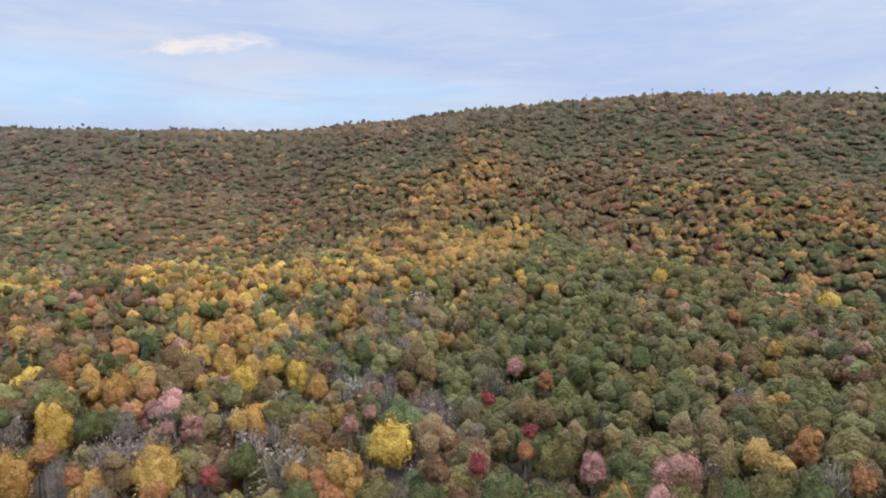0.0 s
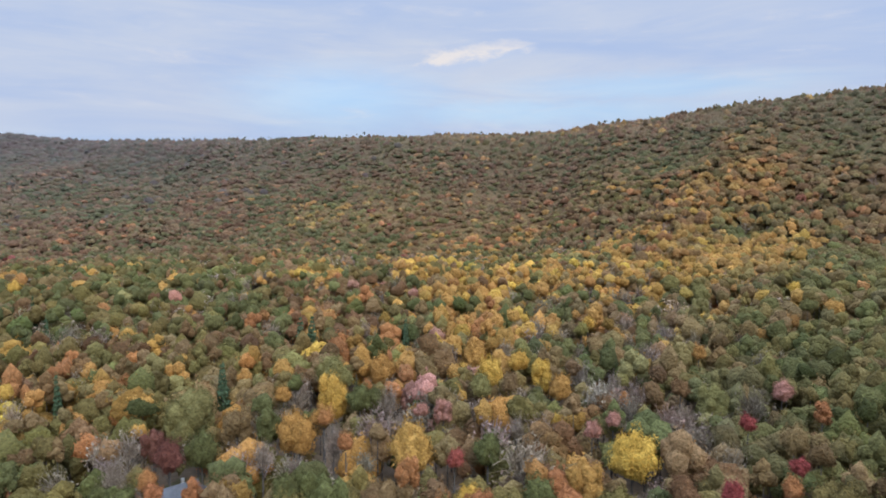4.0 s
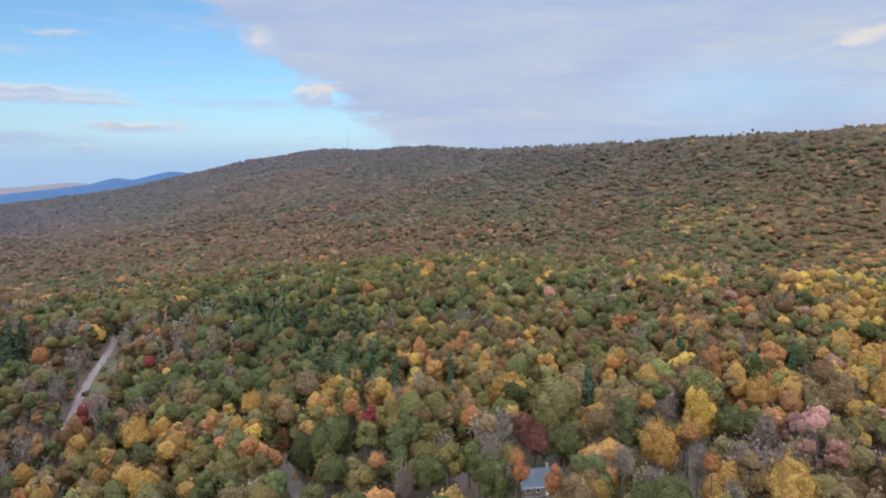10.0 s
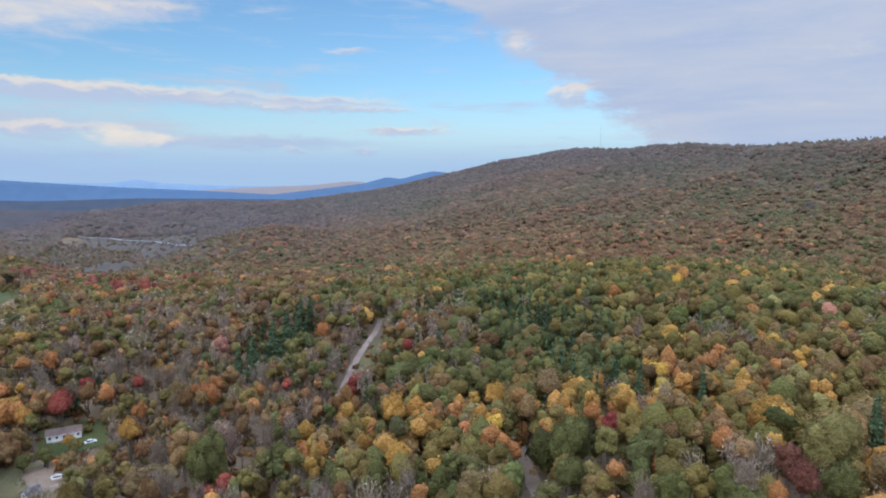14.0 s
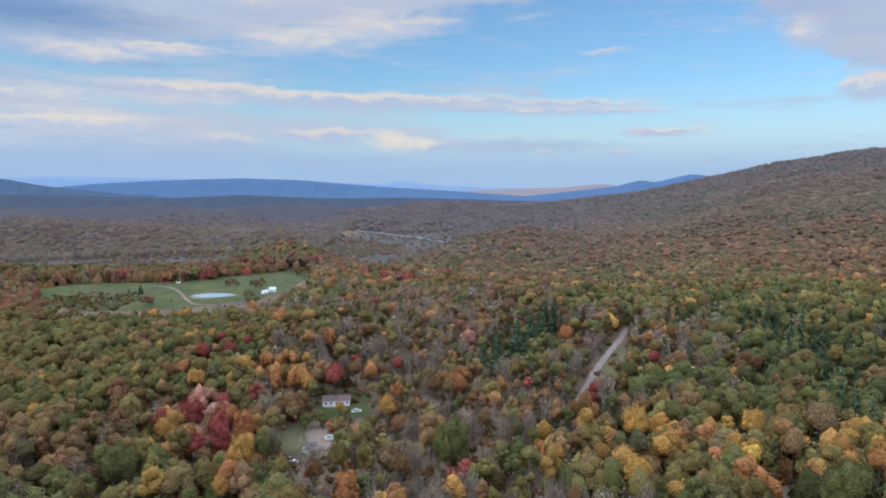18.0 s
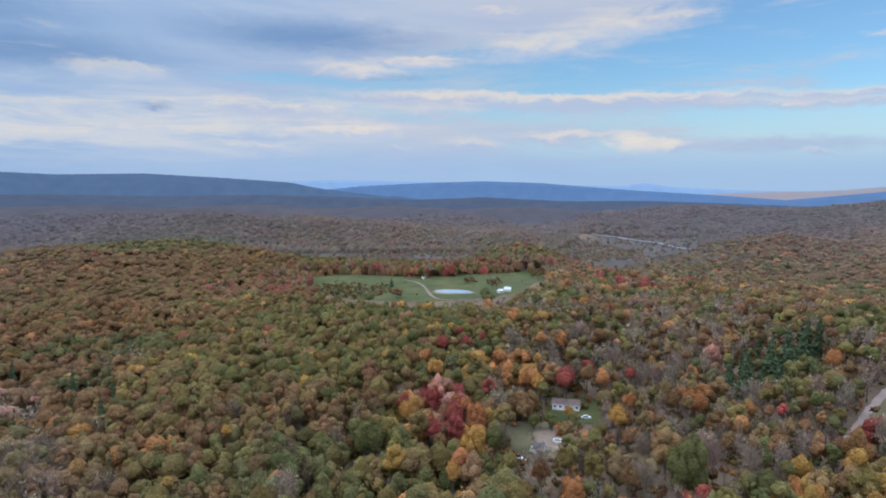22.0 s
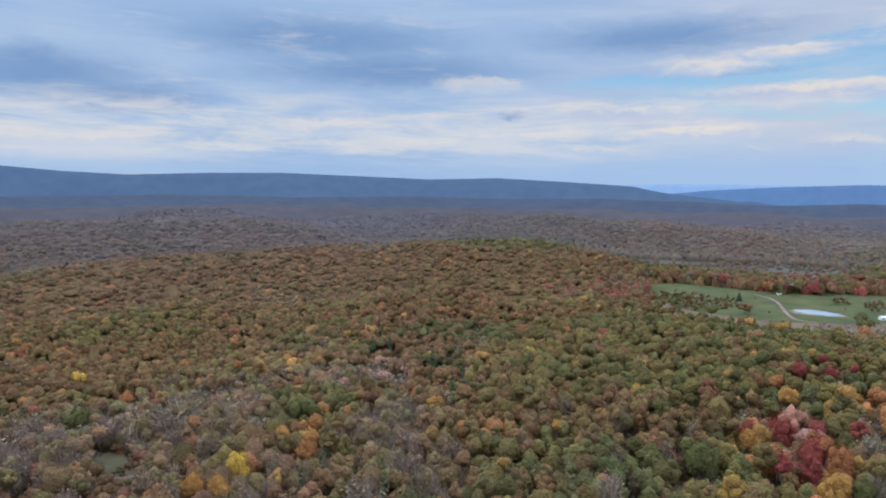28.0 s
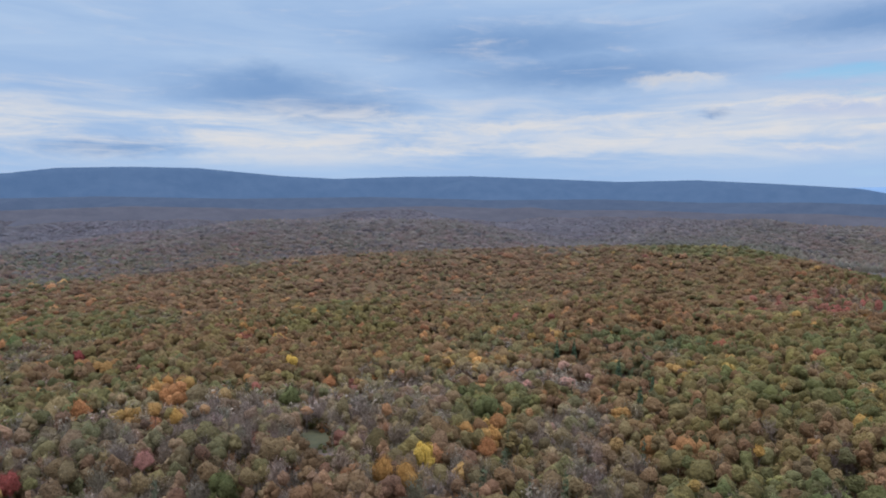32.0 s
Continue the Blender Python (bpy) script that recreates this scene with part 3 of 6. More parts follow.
def billowy(seed, lobes, level, leaves, leaf):
    """A crown of several billows of foliage that swell out of one another, with sprays of leaves on their outsides."""
    rs = np.random.RandomState(seed)
    k = np.arange(lobes)
    turn = k * 2.39996 + 1.2 * rs.rand(lobes)
    up = (0.42 - 0.95 * k / max(1, lobes)) + 0.14 * rs.randn(lobes)
    out = np.where(k == 0, 0.1, (0.56 if lobes > 7 else 0.42) + 0.2 * rs.rand(lobes))
    if lobes < 4:
        up, out = 0.25 * rs.randn(lobes), 0.32 + 0.25 * rs.rand(lobes)
    mid = np.stack([np.cos(turn) * out, np.sin(turn) * out, up], 1)
    rad = (0.44 + 0.2 * rs.rand(lobes)) * (0.82 if lobes > 7 else 1.0 if lobes > 4 else 1.2)
    rad[0] = max(rad[0], 0.6)
    iv, it = ICO[level]
    vs, ts, ss, n = [], [], [], 0
    for c, q in zip(mid, rad):
        spin = rs.rand() * 6.283
        m = np.array([[math.cos(spin), -math.sin(spin), 0], [math.sin(spin), math.cos(spin), 0], [0, 0, 1]])
        v = (iv @ m.T) * (1 + (0.12 if level < 2 else 0.08) * rs.randn(len(iv), 1)) * q * [1, 1, 0.75 + 0.3 * rs.rand()] + c
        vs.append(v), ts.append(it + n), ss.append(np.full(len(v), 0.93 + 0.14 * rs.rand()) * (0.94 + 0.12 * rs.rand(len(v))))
        n += len(v)
    if leaves:
        m = leaves * 3
        d = unit(rs.randn(m, 3) + [0, 0, 0.45])
        w = rs.randint(0, lobes, m)
        p = mid[w] + d * rad[w][:, None] * (0.95 + 0.24 * rs.rand(m, 1))
        depth = (np.linalg.norm(p[:, None] - mid[None], axis=2) / rad[None]).min(1)
        pick = np.where(depth > 0.93)[0][:leaves]
        v, t = sprays(rs, p[pick], d[pick] + [0, 0, 0.25], leaf, 0.45)
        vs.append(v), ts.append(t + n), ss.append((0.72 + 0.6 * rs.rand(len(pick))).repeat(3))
    v = np.vstack(vs)
    v = v - [*v.mean(0)[:2], 0]
    return v / [*[np.percentile(np.hypot(v[:, 0], v[:, 1]), 93)] * 2, 1.1], np.vstack(ts), np.concatenate(ss)


def bare_crown(seed, twigs, width):
    """Leafless: thin limbs and a haze of twigs that spread upwards and out, one unit in radius."""
    rs = np.random.RandomState(seed)
    a, lift = rs.rand(twigs) * 6.283, rs.rand(twigs)
    out = np.stack([np.cos(a) * (1.05 - 0.7 * lift), np.sin(a) * (1.05 - 0.7 * lift), -0.35 + 1.3 * lift], 1)
    p1 = out * (0.55 + 0.5 * rs.rand(twigs, 1))
    p0 = p1 * 0.45 + [0, 0, -0.35] + 0.16 * rs.randn(twigs, 3)
    main = np.arange(twigs) < twigs * 0.15
    p0[main] = np.stack([0.03 * np.cos(a[main]), 0.03 * np.sin(a[main]), -1 + 0.8 * lift[main]], 1)
    p1[~main] += 0.12 * rs.randn((~main).sum(), 3)
    side = unit(np.cross(p1 - p0, rs.randn(twigs, 3))) * (width * np.where(main, 1.6, 0.8 + 0.5 * rs.rand(twigs)))[:, None]
    v = np.stack([p0 - side, p0 + side, p1], 1).reshape(-1, 3)
    # a haze of the finest twigs and last dry leaves round the outside
    m = twigs // 2
    d = unit(rs.randn(m, 3) + [0, 0, 0.3])
    fv, _ = sprays(rs, d * (0.55 + 0.45 * rs.rand(m, 1)) * [1, 1, 0.85] + [0, 0, 0.12], d, 2.2 * width, 0.9)
    v = np.vstack([v, fv])
    return v, np.arange(len(v)).reshape(-1, 3), (0.8 + 0.4 * rs.rand(twigs + m)).repeat(3)


def trunk_shape(sides, r0, r1):
    """A tapered stem one unit high."""
    k = np.arange(sides) / sides * 6.2832
    ring = np.stack([np.cos(k), np.sin(k), np.zeros(sides)], 1)
    v = np.vstack([ring * r0 * [1, 1, 0], ring * (r0 + r1) * 0.5 + [0, 0, 0.5], ring * r1 + [0.0, 0, 1.0]])
    i, j = np.arange(sides), (np.arange(sides) + 1) % sides
    t = [np.stack([i + o, j + o, j + o + sides], 1) for o in (0, sides)] + [np.stack([i + o, j + o + sides, i + o + sides], 1) for o in (0, sides)]
    return v, np.vstack(t)


def spots(r_in, r_out, step, seed, a_in=-43.0, a_out=205.0):
    """A loose grid of places in a ring round the camera, over the bearings that come into view."""
    rs = np.random.RandomState(seed)
    n = int(r_out / step / 0.9) + 3
    gx, gy = np.meshgrid(np.arange(-n, n + 1), np.arange(-n, n + 1))
    x = (gx + 0.5 * (gy % 2)) * step + rs.uniform(-0.48, 0.48, gx.shape) * step
    y = gy * step * 0.9 + rs.uniform(-0.48, 0.48, gx.shape) * step
    x, y = x.ravel(), y.ravel()
    r = np.hypot(x, y)
    a = np.degrees(np.arctan2(-x, y))
    a = np.where(a < -70, a + 360, a)
    k = (r >= r_in) & (r < r_out) & (a > a_in) & (a < a_out)
    return x[k], y[k], a[k], r[k]


# how high the canopy already stands in the way, over bearing and distance
SIGHT = np.maximum.accumulate((LAND + 13 - EYE[2]) / RR[None, :], axis=1)


def in_sight(a, r, z, top):
    i = np.clip(((a + 70) / 360 * (N_AZ - 1)).astype(int), 0, N_AZ - 1)
    j = np.clip(((np.log(r * 0.985) - LR[0]) / (LR[-1] - LR[0]) * (N_R - 1)).astype(int), 0, N_R - 1)
    return (z + top - EYE[2]) / r > SIGHT[i, j] - 0.002


def blob(a, r, a0, r0, wa, wr):
    return np.exp(-((a - a0) / wa) ** 2 - ((r - r0) / wr) ** 2)


def ramp(v, lo, hi):
    return np.clip((v - lo) / (hi - lo), 0, 1)


# ---- open places: outlines as sight lines, bearing and elevation in degrees ----
FIELD = ((129.6, -8.46), (126.6, -8.27), (122.3, -8.45), (119.2, -8.65), (113.4, -8.15), (108.5, -7.76), (108.0, -8.62),
         (110.8, -9.94), (114.3, -10.43), (118.4, -10.85), (122.0, -10.81), (125.6, -10.59), (129.1, -9.82))
THICKETS = (((129.0, -9.3), (125.5, -9.25), (122.6, -9.35), (121.8, -9.7), (123.2, -10.2), (125.6, -10.5), (128.8, -9.8)),
            ((115.6, -8.75), (114.6, -8.7), (114.3, -8.95), (115.5, -9.05)), ((113.6, -8.9), (112.6, -8.6), (111.9, -8.9), (112.9, -9.4)),
            ((109.8, -7.9), (108.3, -7.8), (108.6, -8.4), (109.6, -8.3)))
POND = ((118.2, -9.92), (117.0, -9.76), (115.5, -9.8), (114.6, -9.92), (115.4, -10.06), (117.0, -10.12), (117.9, -10.06))
LAWN = ((107.9, -20.2), (107.6, -18.85), (104.8, -18.6), (102.9, -18.73), (103.0, -20.6), (105.8, -21.1), (107.1, -20.84))
YARD = ((111.5, -21.44), (109.4, -20.92), (107.7, -21.06), (105.7, -22.0), (105.7, -23.4), (108.6, -23.7), (110.9, -23.5))
GLADE = ((177.4, -21.7), (175.8, -21.3), (174.0, -21.8), (174.4, -22.6), (176.0, -22.8), (177.2, -22.4))
DRIVE = ((51.2, -23.6), (50.0, -23.6), (50.1, -25.9), (50.4, -27.0), (51.5, -27.0))
HOMEYARD = ((46.2, -25.4), (43.0, -24.25), (40.0, -24.4), (39.6, -26.1), (41.4, -26.84), (45.1, -26.95))
VERGE = ((82.1, -15.8), (81.1, -13.9), (80.0, -14.2), (80.4, -17.4), (82.35, -18.2), (83.0, -17.45))
ROAD = ((84.03, -19.0), (83.38, -17.73), (82.67, -16.32), (81.78, -14.97), (80.79, -13.65), (80.27, -12.85), (80.2, -12.42))
ROAD_END = ((80.9, -12.46), (80.2, -12.4), (79.3, -12.18))
LANE = ((67.6, -23.2), (66.83, -24.64), (66.08, -25.88), (65.43, -27.2))



def on_floor(a, r):
    """Whether a place lies on the flat floor of the valley."""
    cols = COLUMNS
    floor_a, floor_r = np.array(FLOOR, float).T
    return (a > 95.5) & (a < 157) & (r > np.interp(a, cols[:, 0], cols[:, 10]) + 20) & (r < np.interp(a, floor_a, floor_r) - 15)


def band(line, half):
    return [(a + half, e) for a, e in line] + [(a - half, e) for a, e in reversed(line)]


def inside(a, e, outline):
    """Whether points a, e (arrays) lie in the outline."""
    hit = np.zeros(np.shape(a), bool)
    n = len(outline)
    for k in range(n):
        (a0, e0), (a1, e1) = outline[k], outline[(k + 1) % n]
        if e0 == e1:
            continue
        cross = (e0 > e) != (e1 > e)
        hit ^= cross & (a < (a1 - a0) * (e - e0) / (e1 - e0) + a0)
    return hit


def speck(a, e, wa, we):
    """A small gap in the trees round a sight line."""
    return ((a - wa, e - we), (a + wa, e - we), (a + wa, e + we), (a - wa, e + we))


HIGHWAY = ((106.1, -4.4), (102.1, -4.71), (99.0, -5.06), (96.1, -5.56))
OPEN = [[(a, e + 0.1) for a, e in HIGHWAY] + [(a, e - 0.1) for a, e in reversed(HIGHWAY)], speck(110.2, -24.15, 0.8, 0.4), speck(155.1, -11.3, 0.22, 0.2), speck(136.8, -11.05, 0.25, 0.16), FIELD, LAWN, YARD, GLADE, DRIVE, HOMEYARD, band(ROAD, 0.62), band(ROAD_END, 0.4), band(LANE, 0.8)]


def clear(x, y, a, r):
    """1 where the woods stand thick, 0 in the open."""
    z = height(x, y)
    k = np.ones(len(x))
    k[inside(a, np.degrees(np.arctan2(z + 6 - EYE[2], r)), VERGE)] = 0.15
    for up in (1.0, 6.0, 11.0, 15.0):
        e = np.degrees(np.arctan2(z + up - EYE[2], r))
        for outline in OPEN:
            k[inside(a, e, outline)] = 0.0
    k[on_floor(a, r)] = 0.10
    k[on_floor(a, r) & (vnoise(x, y, 120, 61) > 0.25)] = 0.55
    thin = ramp(a, 78, 86) * ramp(a, 112, 106) * ramp(r, 520, 460) * 0.22      # scrubby woods by the homestead
    thin = np.maximum(thin, ramp(a, 166, 172) * ramp(r, 330, 280) * 0.25)
    k *= 1 - thin
    for lx, ly, lr in LANDMARK_SPOTS:
        k[(x - lx) ** 2 + (y - ly) ** 2 < (lr * 1.45) ** 2] = 0.0
    return k


# ---- single trees that stand out: bearing, elevation of the crown's middle, crown width ----
LANDMARKS = {}
LANDMARKS["yellow"] = (
    (2.6, -22.6, 95), (13, -16.3, 45), (10.9, -16.9, 42), (-21.1, -7.7, 36), (-33.7, -8.7, 40), (54.2, -8.2, 28), (165.7, -23.8, 45), (177.6, -15.3, 28), (15.5, -16.8, 65),
    (30, -18.7, 60), (6.9, -12.5, 32),   (-9.1, -8.3, 25),)
LANDMARKS["gold"] = (
    (101.4, -20.1, 38),
    (22.6, -23.1, 95), (33.1, -21.5, 80), (-30.2, -13.3, 34), (-11.9, -9.45, 40), (16.9, -15.4, 55), (30.8, -21, 50), (6.7, -25.6, 70), (34.3, -19.2, 36), (60.9, -19.6, 30),
    (118.1, -16.7, 32), (120.6, -20.3, 42), (169.5, -24.85, 50), (167.2, -25.4, 46), (136.7, -21.6, 18), (187.3, -19.2, 28), (9.2, -18.1, 50), (25.5, -16.6, 60), (69.7, -18.9, 50),
    (79, -19.9, 60), (-2.4, -14.6, 30), (114.5, -22.8, 50), (108.7, -17.7, 28), (116.3, -25.8, 34),)
LANDMARKS["orange"] = (
    (45.3, -26, 40), (42.2, -26.5, 26), (-27, -10.8, 30), (-22.1, -9.4, 28), (-33, -20.2, 50), (-36.8, -22.3, 45), (30.7, -21.6, 32), (60.9, -20.4, 40), (51, -6.5, 20),
    (85.3, -13, 36), (95.2, -17.8, 50), (119, -15.6, 32), (109.7, -17, 45), (112.2, -15.5, 32), (114.2, -20.6, 44), (159.8, -23.2, 42), (174.3, -17.3, 32), (187.3, -17.2, 46),
    (194.2, -17.4, 38), (165.4, -15.8, 16), (105.2, -26.4, 44), (23.1, -26.2, 45), (28.8, -23.7, 25), (-10, -24.3, 25), (-11.7, -18.1, 25), (45.7, -25, 35), (115.3, -20.1, 30),
    (111.5, -17.7, 23),)
LANDMARKS["orange"] += (
    (106.6, -13.8, 26),)
LANDMARKS["pink"] = (
    (-8.8, -16.8, 40), (-16.1, -24.9, 48), (6.2, -22, 38), (19.8, -20.9, 36), (94.1, -13.8, 36), (189.9, -22.3, 38), (21.9, -21.2, 34), (4.4, -21.2, 30),)
LANDMARKS["red"] = (
    (-5.6, -25.5, 42), (-10.4, -22.7, 28), (106.1, -16.8, 42), (117.4, -14.4, 32), (115.9, -13.7, 20), (116.2, -20.4, 48), (118.1, -19.2, 38), (118.1, -22.4, 30),
    (199.3, -22, 40), (194.2, -13.4, 24), (59.4, -21.4, 24), (121, -19.8, 30), (100.6, -16.5, 26), (18.7, -25.4, 30), (-6.5, -20, 25), (115.3, -14.5, 25), (113.8, -14.2, 18),
    (116, -21.7, 35), (104.3, -16.2, 26),)
LANDMARKS["maroon"] = ((43.9, -22.6, 58), (45.1, -21.9, 40))
LANDMARKS["lime"] = (
    (16.3, -18.4, 50), (29.7, -16.7, 80), (-2.3, -8.9, 45), (42.3, -18.9, 90), (59.5, -22.4, 42), (105.3, -20.1, 26), (-3.7, -17.7, 60), (-2.3, -10.2, 35),)
LANDMARKS["green"] = (
    (177.7, -18.2, 70), (159.7, -19.7, 85), (113.6, -9.8, 30), (113.1, -10.2, 26), (108.9, -20.6, 30), (107.3, -20.7, 26), (124.1, -10.3, 24), (183.7, -25, 56), (62.9, -21.7, 80),
    (53.8, -25.3, 70), (47.8, -25.9, 60), (62.8, -25.1, 60), (35.6, -21.2, 50), (27.5, -19.3, 60), (15.6, -23.6, 65), (41.3, -22.2, 70), (49.1, -25.6, 40), (124.1, -22.2, 70),
    (112.6, -22.6, 42), (95.5, -22.6, 69),)
LANDMARKS["pine"] = (
    (87.3, -12, 60), (88.5, -13, 50), (89.7, -13.9, 50), (91.4, -14.9, 44), (92.7, -15.7, 40), (148.2, -16, 24), (146.3, -18.4, 28), (145.3, -17.4, 24), (122.1, -9, 14),
    (152.1, -14.5, 20), (153.6, -14.7, 20), (23.3, -14.2, 30), (31.7, -13.7, 45), (39.4, -17.7, 45), (56.9, -17.1, 40), (32.7, -13.8, 40), (51.8, -17.1, 30),)
LANDMARKS["bare"] = (
    (48.1, -23.2, 60), (29.9, -22.7, 55), (90.7, -21.3, 60), (100.1, -16, 50), (102.3, -14.4, 50), (24.9, -19.3, 60), (13, -21.8, 45), (36.2, -23.6, 50), (56.2, -25.7, 60),)
LANDMARKS["tan"] = (
    (121.6, -9.8, 24),
    (21.4, -16.7, 55), (13.8, -18.2, 40), (38.3, -20.7, 60), (-9.9, -20.1, 55), (100.4, -25, 38),)
LANDMARKS["olive"] = (
    (-12.7, -23.7, 90),)
LANDMARKS["rust"] = (
    (-1.1, -17.6, 40), )
# round the homestead
LANDMARKS["green"] += ((107.5, -20.4, 34), (108.9, -20.8, 24),)
LANDMARKS["tan"] += ((106.0, -21.1, 38), (95.8, -18.5, 30),)
LANDMARKS["gold"] += ((101.5, -20.0, 38), (105.8, -19.7, 24),)
LANDMARKS["lime"] += ((103.4, -22.2, 30), (108.2, -18.5, 22),)
LANDMARKS["bare"] += ((104.5, -21.8, 44), (99.3, -21.6, 56), (98.9, -23.8, 60), (97.8, -18.1, 40),)
LANDMARKS["orange"] += ((109.0, -17.3, 36), (100.6, -18.8, 30),)
LANDMARKS["red"] += ((106.4, -17.3, 40),)
LANDMARKS["rust"] += ((108.1, -25.1, 40), (100.2, -25.0, 36), (104.3, -16.5, 40), (97.1, -18.1, 34),)
LANDMARKS["olive"] += ((106.0, -23.9, 44), (103.4, -24.3, 40), (96.2, -22.5, 56),)
LANDMARK_TREES, LANDMARK_SPOTS = [], []
for _kind, _list in LANDMARKS.items():
    for _a, _e, _w in _list:
        _x, _y, _z = on_ground(_a, _e, 10.0)
        _r = min(8.0, max(2.4, 0.42 * _w * math.hypot(_x, _y, _z - EYE[2]) / 1131))
        _low = any(inside(np.array([_a]), np.array([_e]), o)[0] for o in (FIELD, LAWN, YARD)) or (104 < _a < 109.5 and -22 < _e < -19.5)      # shrubs and young trees on grass
        _tall = 3.2 + 1.5 * _r if _low else min(24.0, max(19.5, 7.5 + 2.2 * _r))
        _x, _y, _z = on_ground(_a, _e, 0.68 * _tall)
        LANDMARK_TREES.append((_kind, _x, _y, _r, _tall))
        LANDMARK_SPOTS.append((_x, _y, _r))


# ---- stands of like trees: bearing and elevation of the middle, half widths, how pure ----
STANDS = {}
STANDS["gold"] = (
    (14.7, -9.8, 6.1, 1.1, 1.4), (8.0, -8.9, 4.5, 1.1, 1.5), (1.1, -7.6, 4.3, 1.1, 1.5), (-4.9, -6.0, 3.5, 1.2, 1.5), (-8.6, -4.5, 2.1, 0.9, 1.5), (21.8, -8.3, 2.5, 0.7, 1.0),
    (31.6, -8.4, 2.4, 0.6, 1.0), (12.2, -4.5, 2.0, 0.7, 0.9), (25.9, -16.8, 4.1, 1.1, 1.2), (16.7, -14.1, 4.1, 1.5, 1.0), (28.8, -15.7, 3.0, 0.7, 0.8), (53.2, -16.4, 3.6, 1.5, 1.1),
    (73.6, -21.6, 5.8, 0.8, 1.0),)
STANDS["glow"] = (
    (-6.2, 0.3, 2.2, 1.6, 0.9), (15.7, -12.8, 1.3, 1.5, 1.0), (75.2, -21.3, 7.0, 0.9, 1.6), (84.8, -22.5, 4.0, 1.0, 1.3), (82.0, -23.1, 6.8, 0.8, 1.4), (121.0, -20.5, 1.9, 1.1, 1.2),
    (114.8, -21.5, 2.0, 1.8, 1.2), (111.2, -16.0, 3.1, 1.0, 1.0), (78.5, -21.0, 10.5, 0.7, 1.3), (159.9, -22.2, 1.5, 0.8, 1.0), (187.7, -17.3, 1.8, 0.6, 1.1), (189.9, -19.0, 2.6, 0.6, 0.8),)
STANDS["pale"] = (
    (28.6, -3.5, 4.4, 0.9, 0.8), (25.8, -12.7, 7.6, 1.0, 0.7), (42.4, -17.1, 8.8, 0.9, 0.9), (44.5, -18.9, 3.7, 1.2, 1.2), (64.0, -18.5, 2.0, 0.9, 0.9), (41.4, -18.1, 2.5, 1.2, 1.2),
    (69.5, -20.2, 4.9, 0.8, 1.0), (28.0, -2.8, 4.8, 0.7, 0.8), (160.7, -15.9, 3.8, 0.8, 0.7),)
STANDS["mauve"] = (
    (19.3, -21.1, 3.7, 1.6, 1.4), (33.9, -24.4, 9.9, 1.3, 1.2), (-4.2, -19.7, 3.7, 2.7, 0.6), (3.2, -18.5, 3.0, 1.4, 0.8), (151.6, -21.5, 4.1, 1.5, 1.1), (156.7, -17.1, 5.6, 1.1, 1.1),
    (168.3, -18.5, 4.7, 0.9, 1.0),)
STANDS["tawny"] = (
    (27.0, -24.6, 3.1, 1.8, 0.9), (45.4, -12.0, 4.0, 1.1, 0.7), (-14.0, -1.0, 5.9, 2.2, 0.7), (-3.9, -14.1, 2.7, 0.9, 0.8), (11.2, -2.9, 12.3, 1.8, 0.6), (31.1, -0.3, 4.2, 0.8, 0.6),
    (133.2, -21.7, 6.2, 1.8, 0.8), (131.6, -20.8, 7.8, 2.3, 0.8), (140.0, -22.0, 10.0, 2.3, 0.8), (178.0, -16.2, 6.1, 1.1, 0.7), (179.3, -15.8, 4.4, 0.7, 0.7),)
STANDS["oak"] = (
    (-12.9, -16.7, 9.7, 5.5, 1.3), (5.8, -15.8, 4.5, 1.5, 0.9), (42.2, -11.0, 8.7, 2.2, 0.8), (-13.7, -9.5, 6.0, 2.2, 0.9), (79.6, -22.7, 3.9, 1.2, 1.2), (70.6, -23.0, 4.4, 2.2, 1.4),
    (56.9, -23.5, 4.2, 1.8, 0.7), (54.3, -9.0, 10.2, 0.9, 0.9), (41.6, -8.3, 7.2, 0.9, 0.6), (82.2, -10.2, 6.2, 0.5, 1.2), (81.0, -25.4, 8.5, 1.6, 1.3), (107.6, -10.3, 3.0, 0.8, 0.7),
    (82.9, -24.3, 11.3, 1.2, 1.3), (81.3, -10.3, 5.2, 0.8, 1.2), (140.6, -5.4, 6.4, 0.6, 1.0), (158.9, -18.5, 2.7, 1.0, 1.2), (121.3, -11.9, 6.5, 0.8, 0.9), (158.7, -20.3, 4.1, 1.4, 1.3),)
STANDS["oak"] += (
    (127.6, -13.1, 8.6, 1.2, 1.0), (158.9, -19.4, 3.6, 1.4, 1.2), (196.7, -17.5, 3.5, 1.0, 0.9), (193.7, -11.3, 6.2, 1.1, 0.6),)
STANDS["rusty"] = (
    (36.8, -14.4, 5.0, 1.0, 1.0), (49.1, -14.7, 4.6, 0.9, 0.9), (66.7, -5.3, 17.5, 1.7, 0.8), (83.1, -5.1, 8.1, 1.8, 0.9), (135.1, -14.0, 2.2, 1.7, 0.8), (109.2, -18.4, 3.1, 1.9, 0.9),
    (90.9, -9.0, 7.2, 0.5, 0.7), (79.3, -6.0, 10.0, 1.2, 0.7), (154.9, -7.4, 8.6, 1.1, 1.1), (145.0, -11.7, 9.8, 1.0, 0.7), (166.2, -7.7, 14.6, 1.2, 0.9), (173.0, -14.7, 9.0, 1.3, 0.7),
    (185.2, -9.2, 11.9, 1.4, 0.9), (195.8, -14.5, 3.9, 0.6, 0.7),)
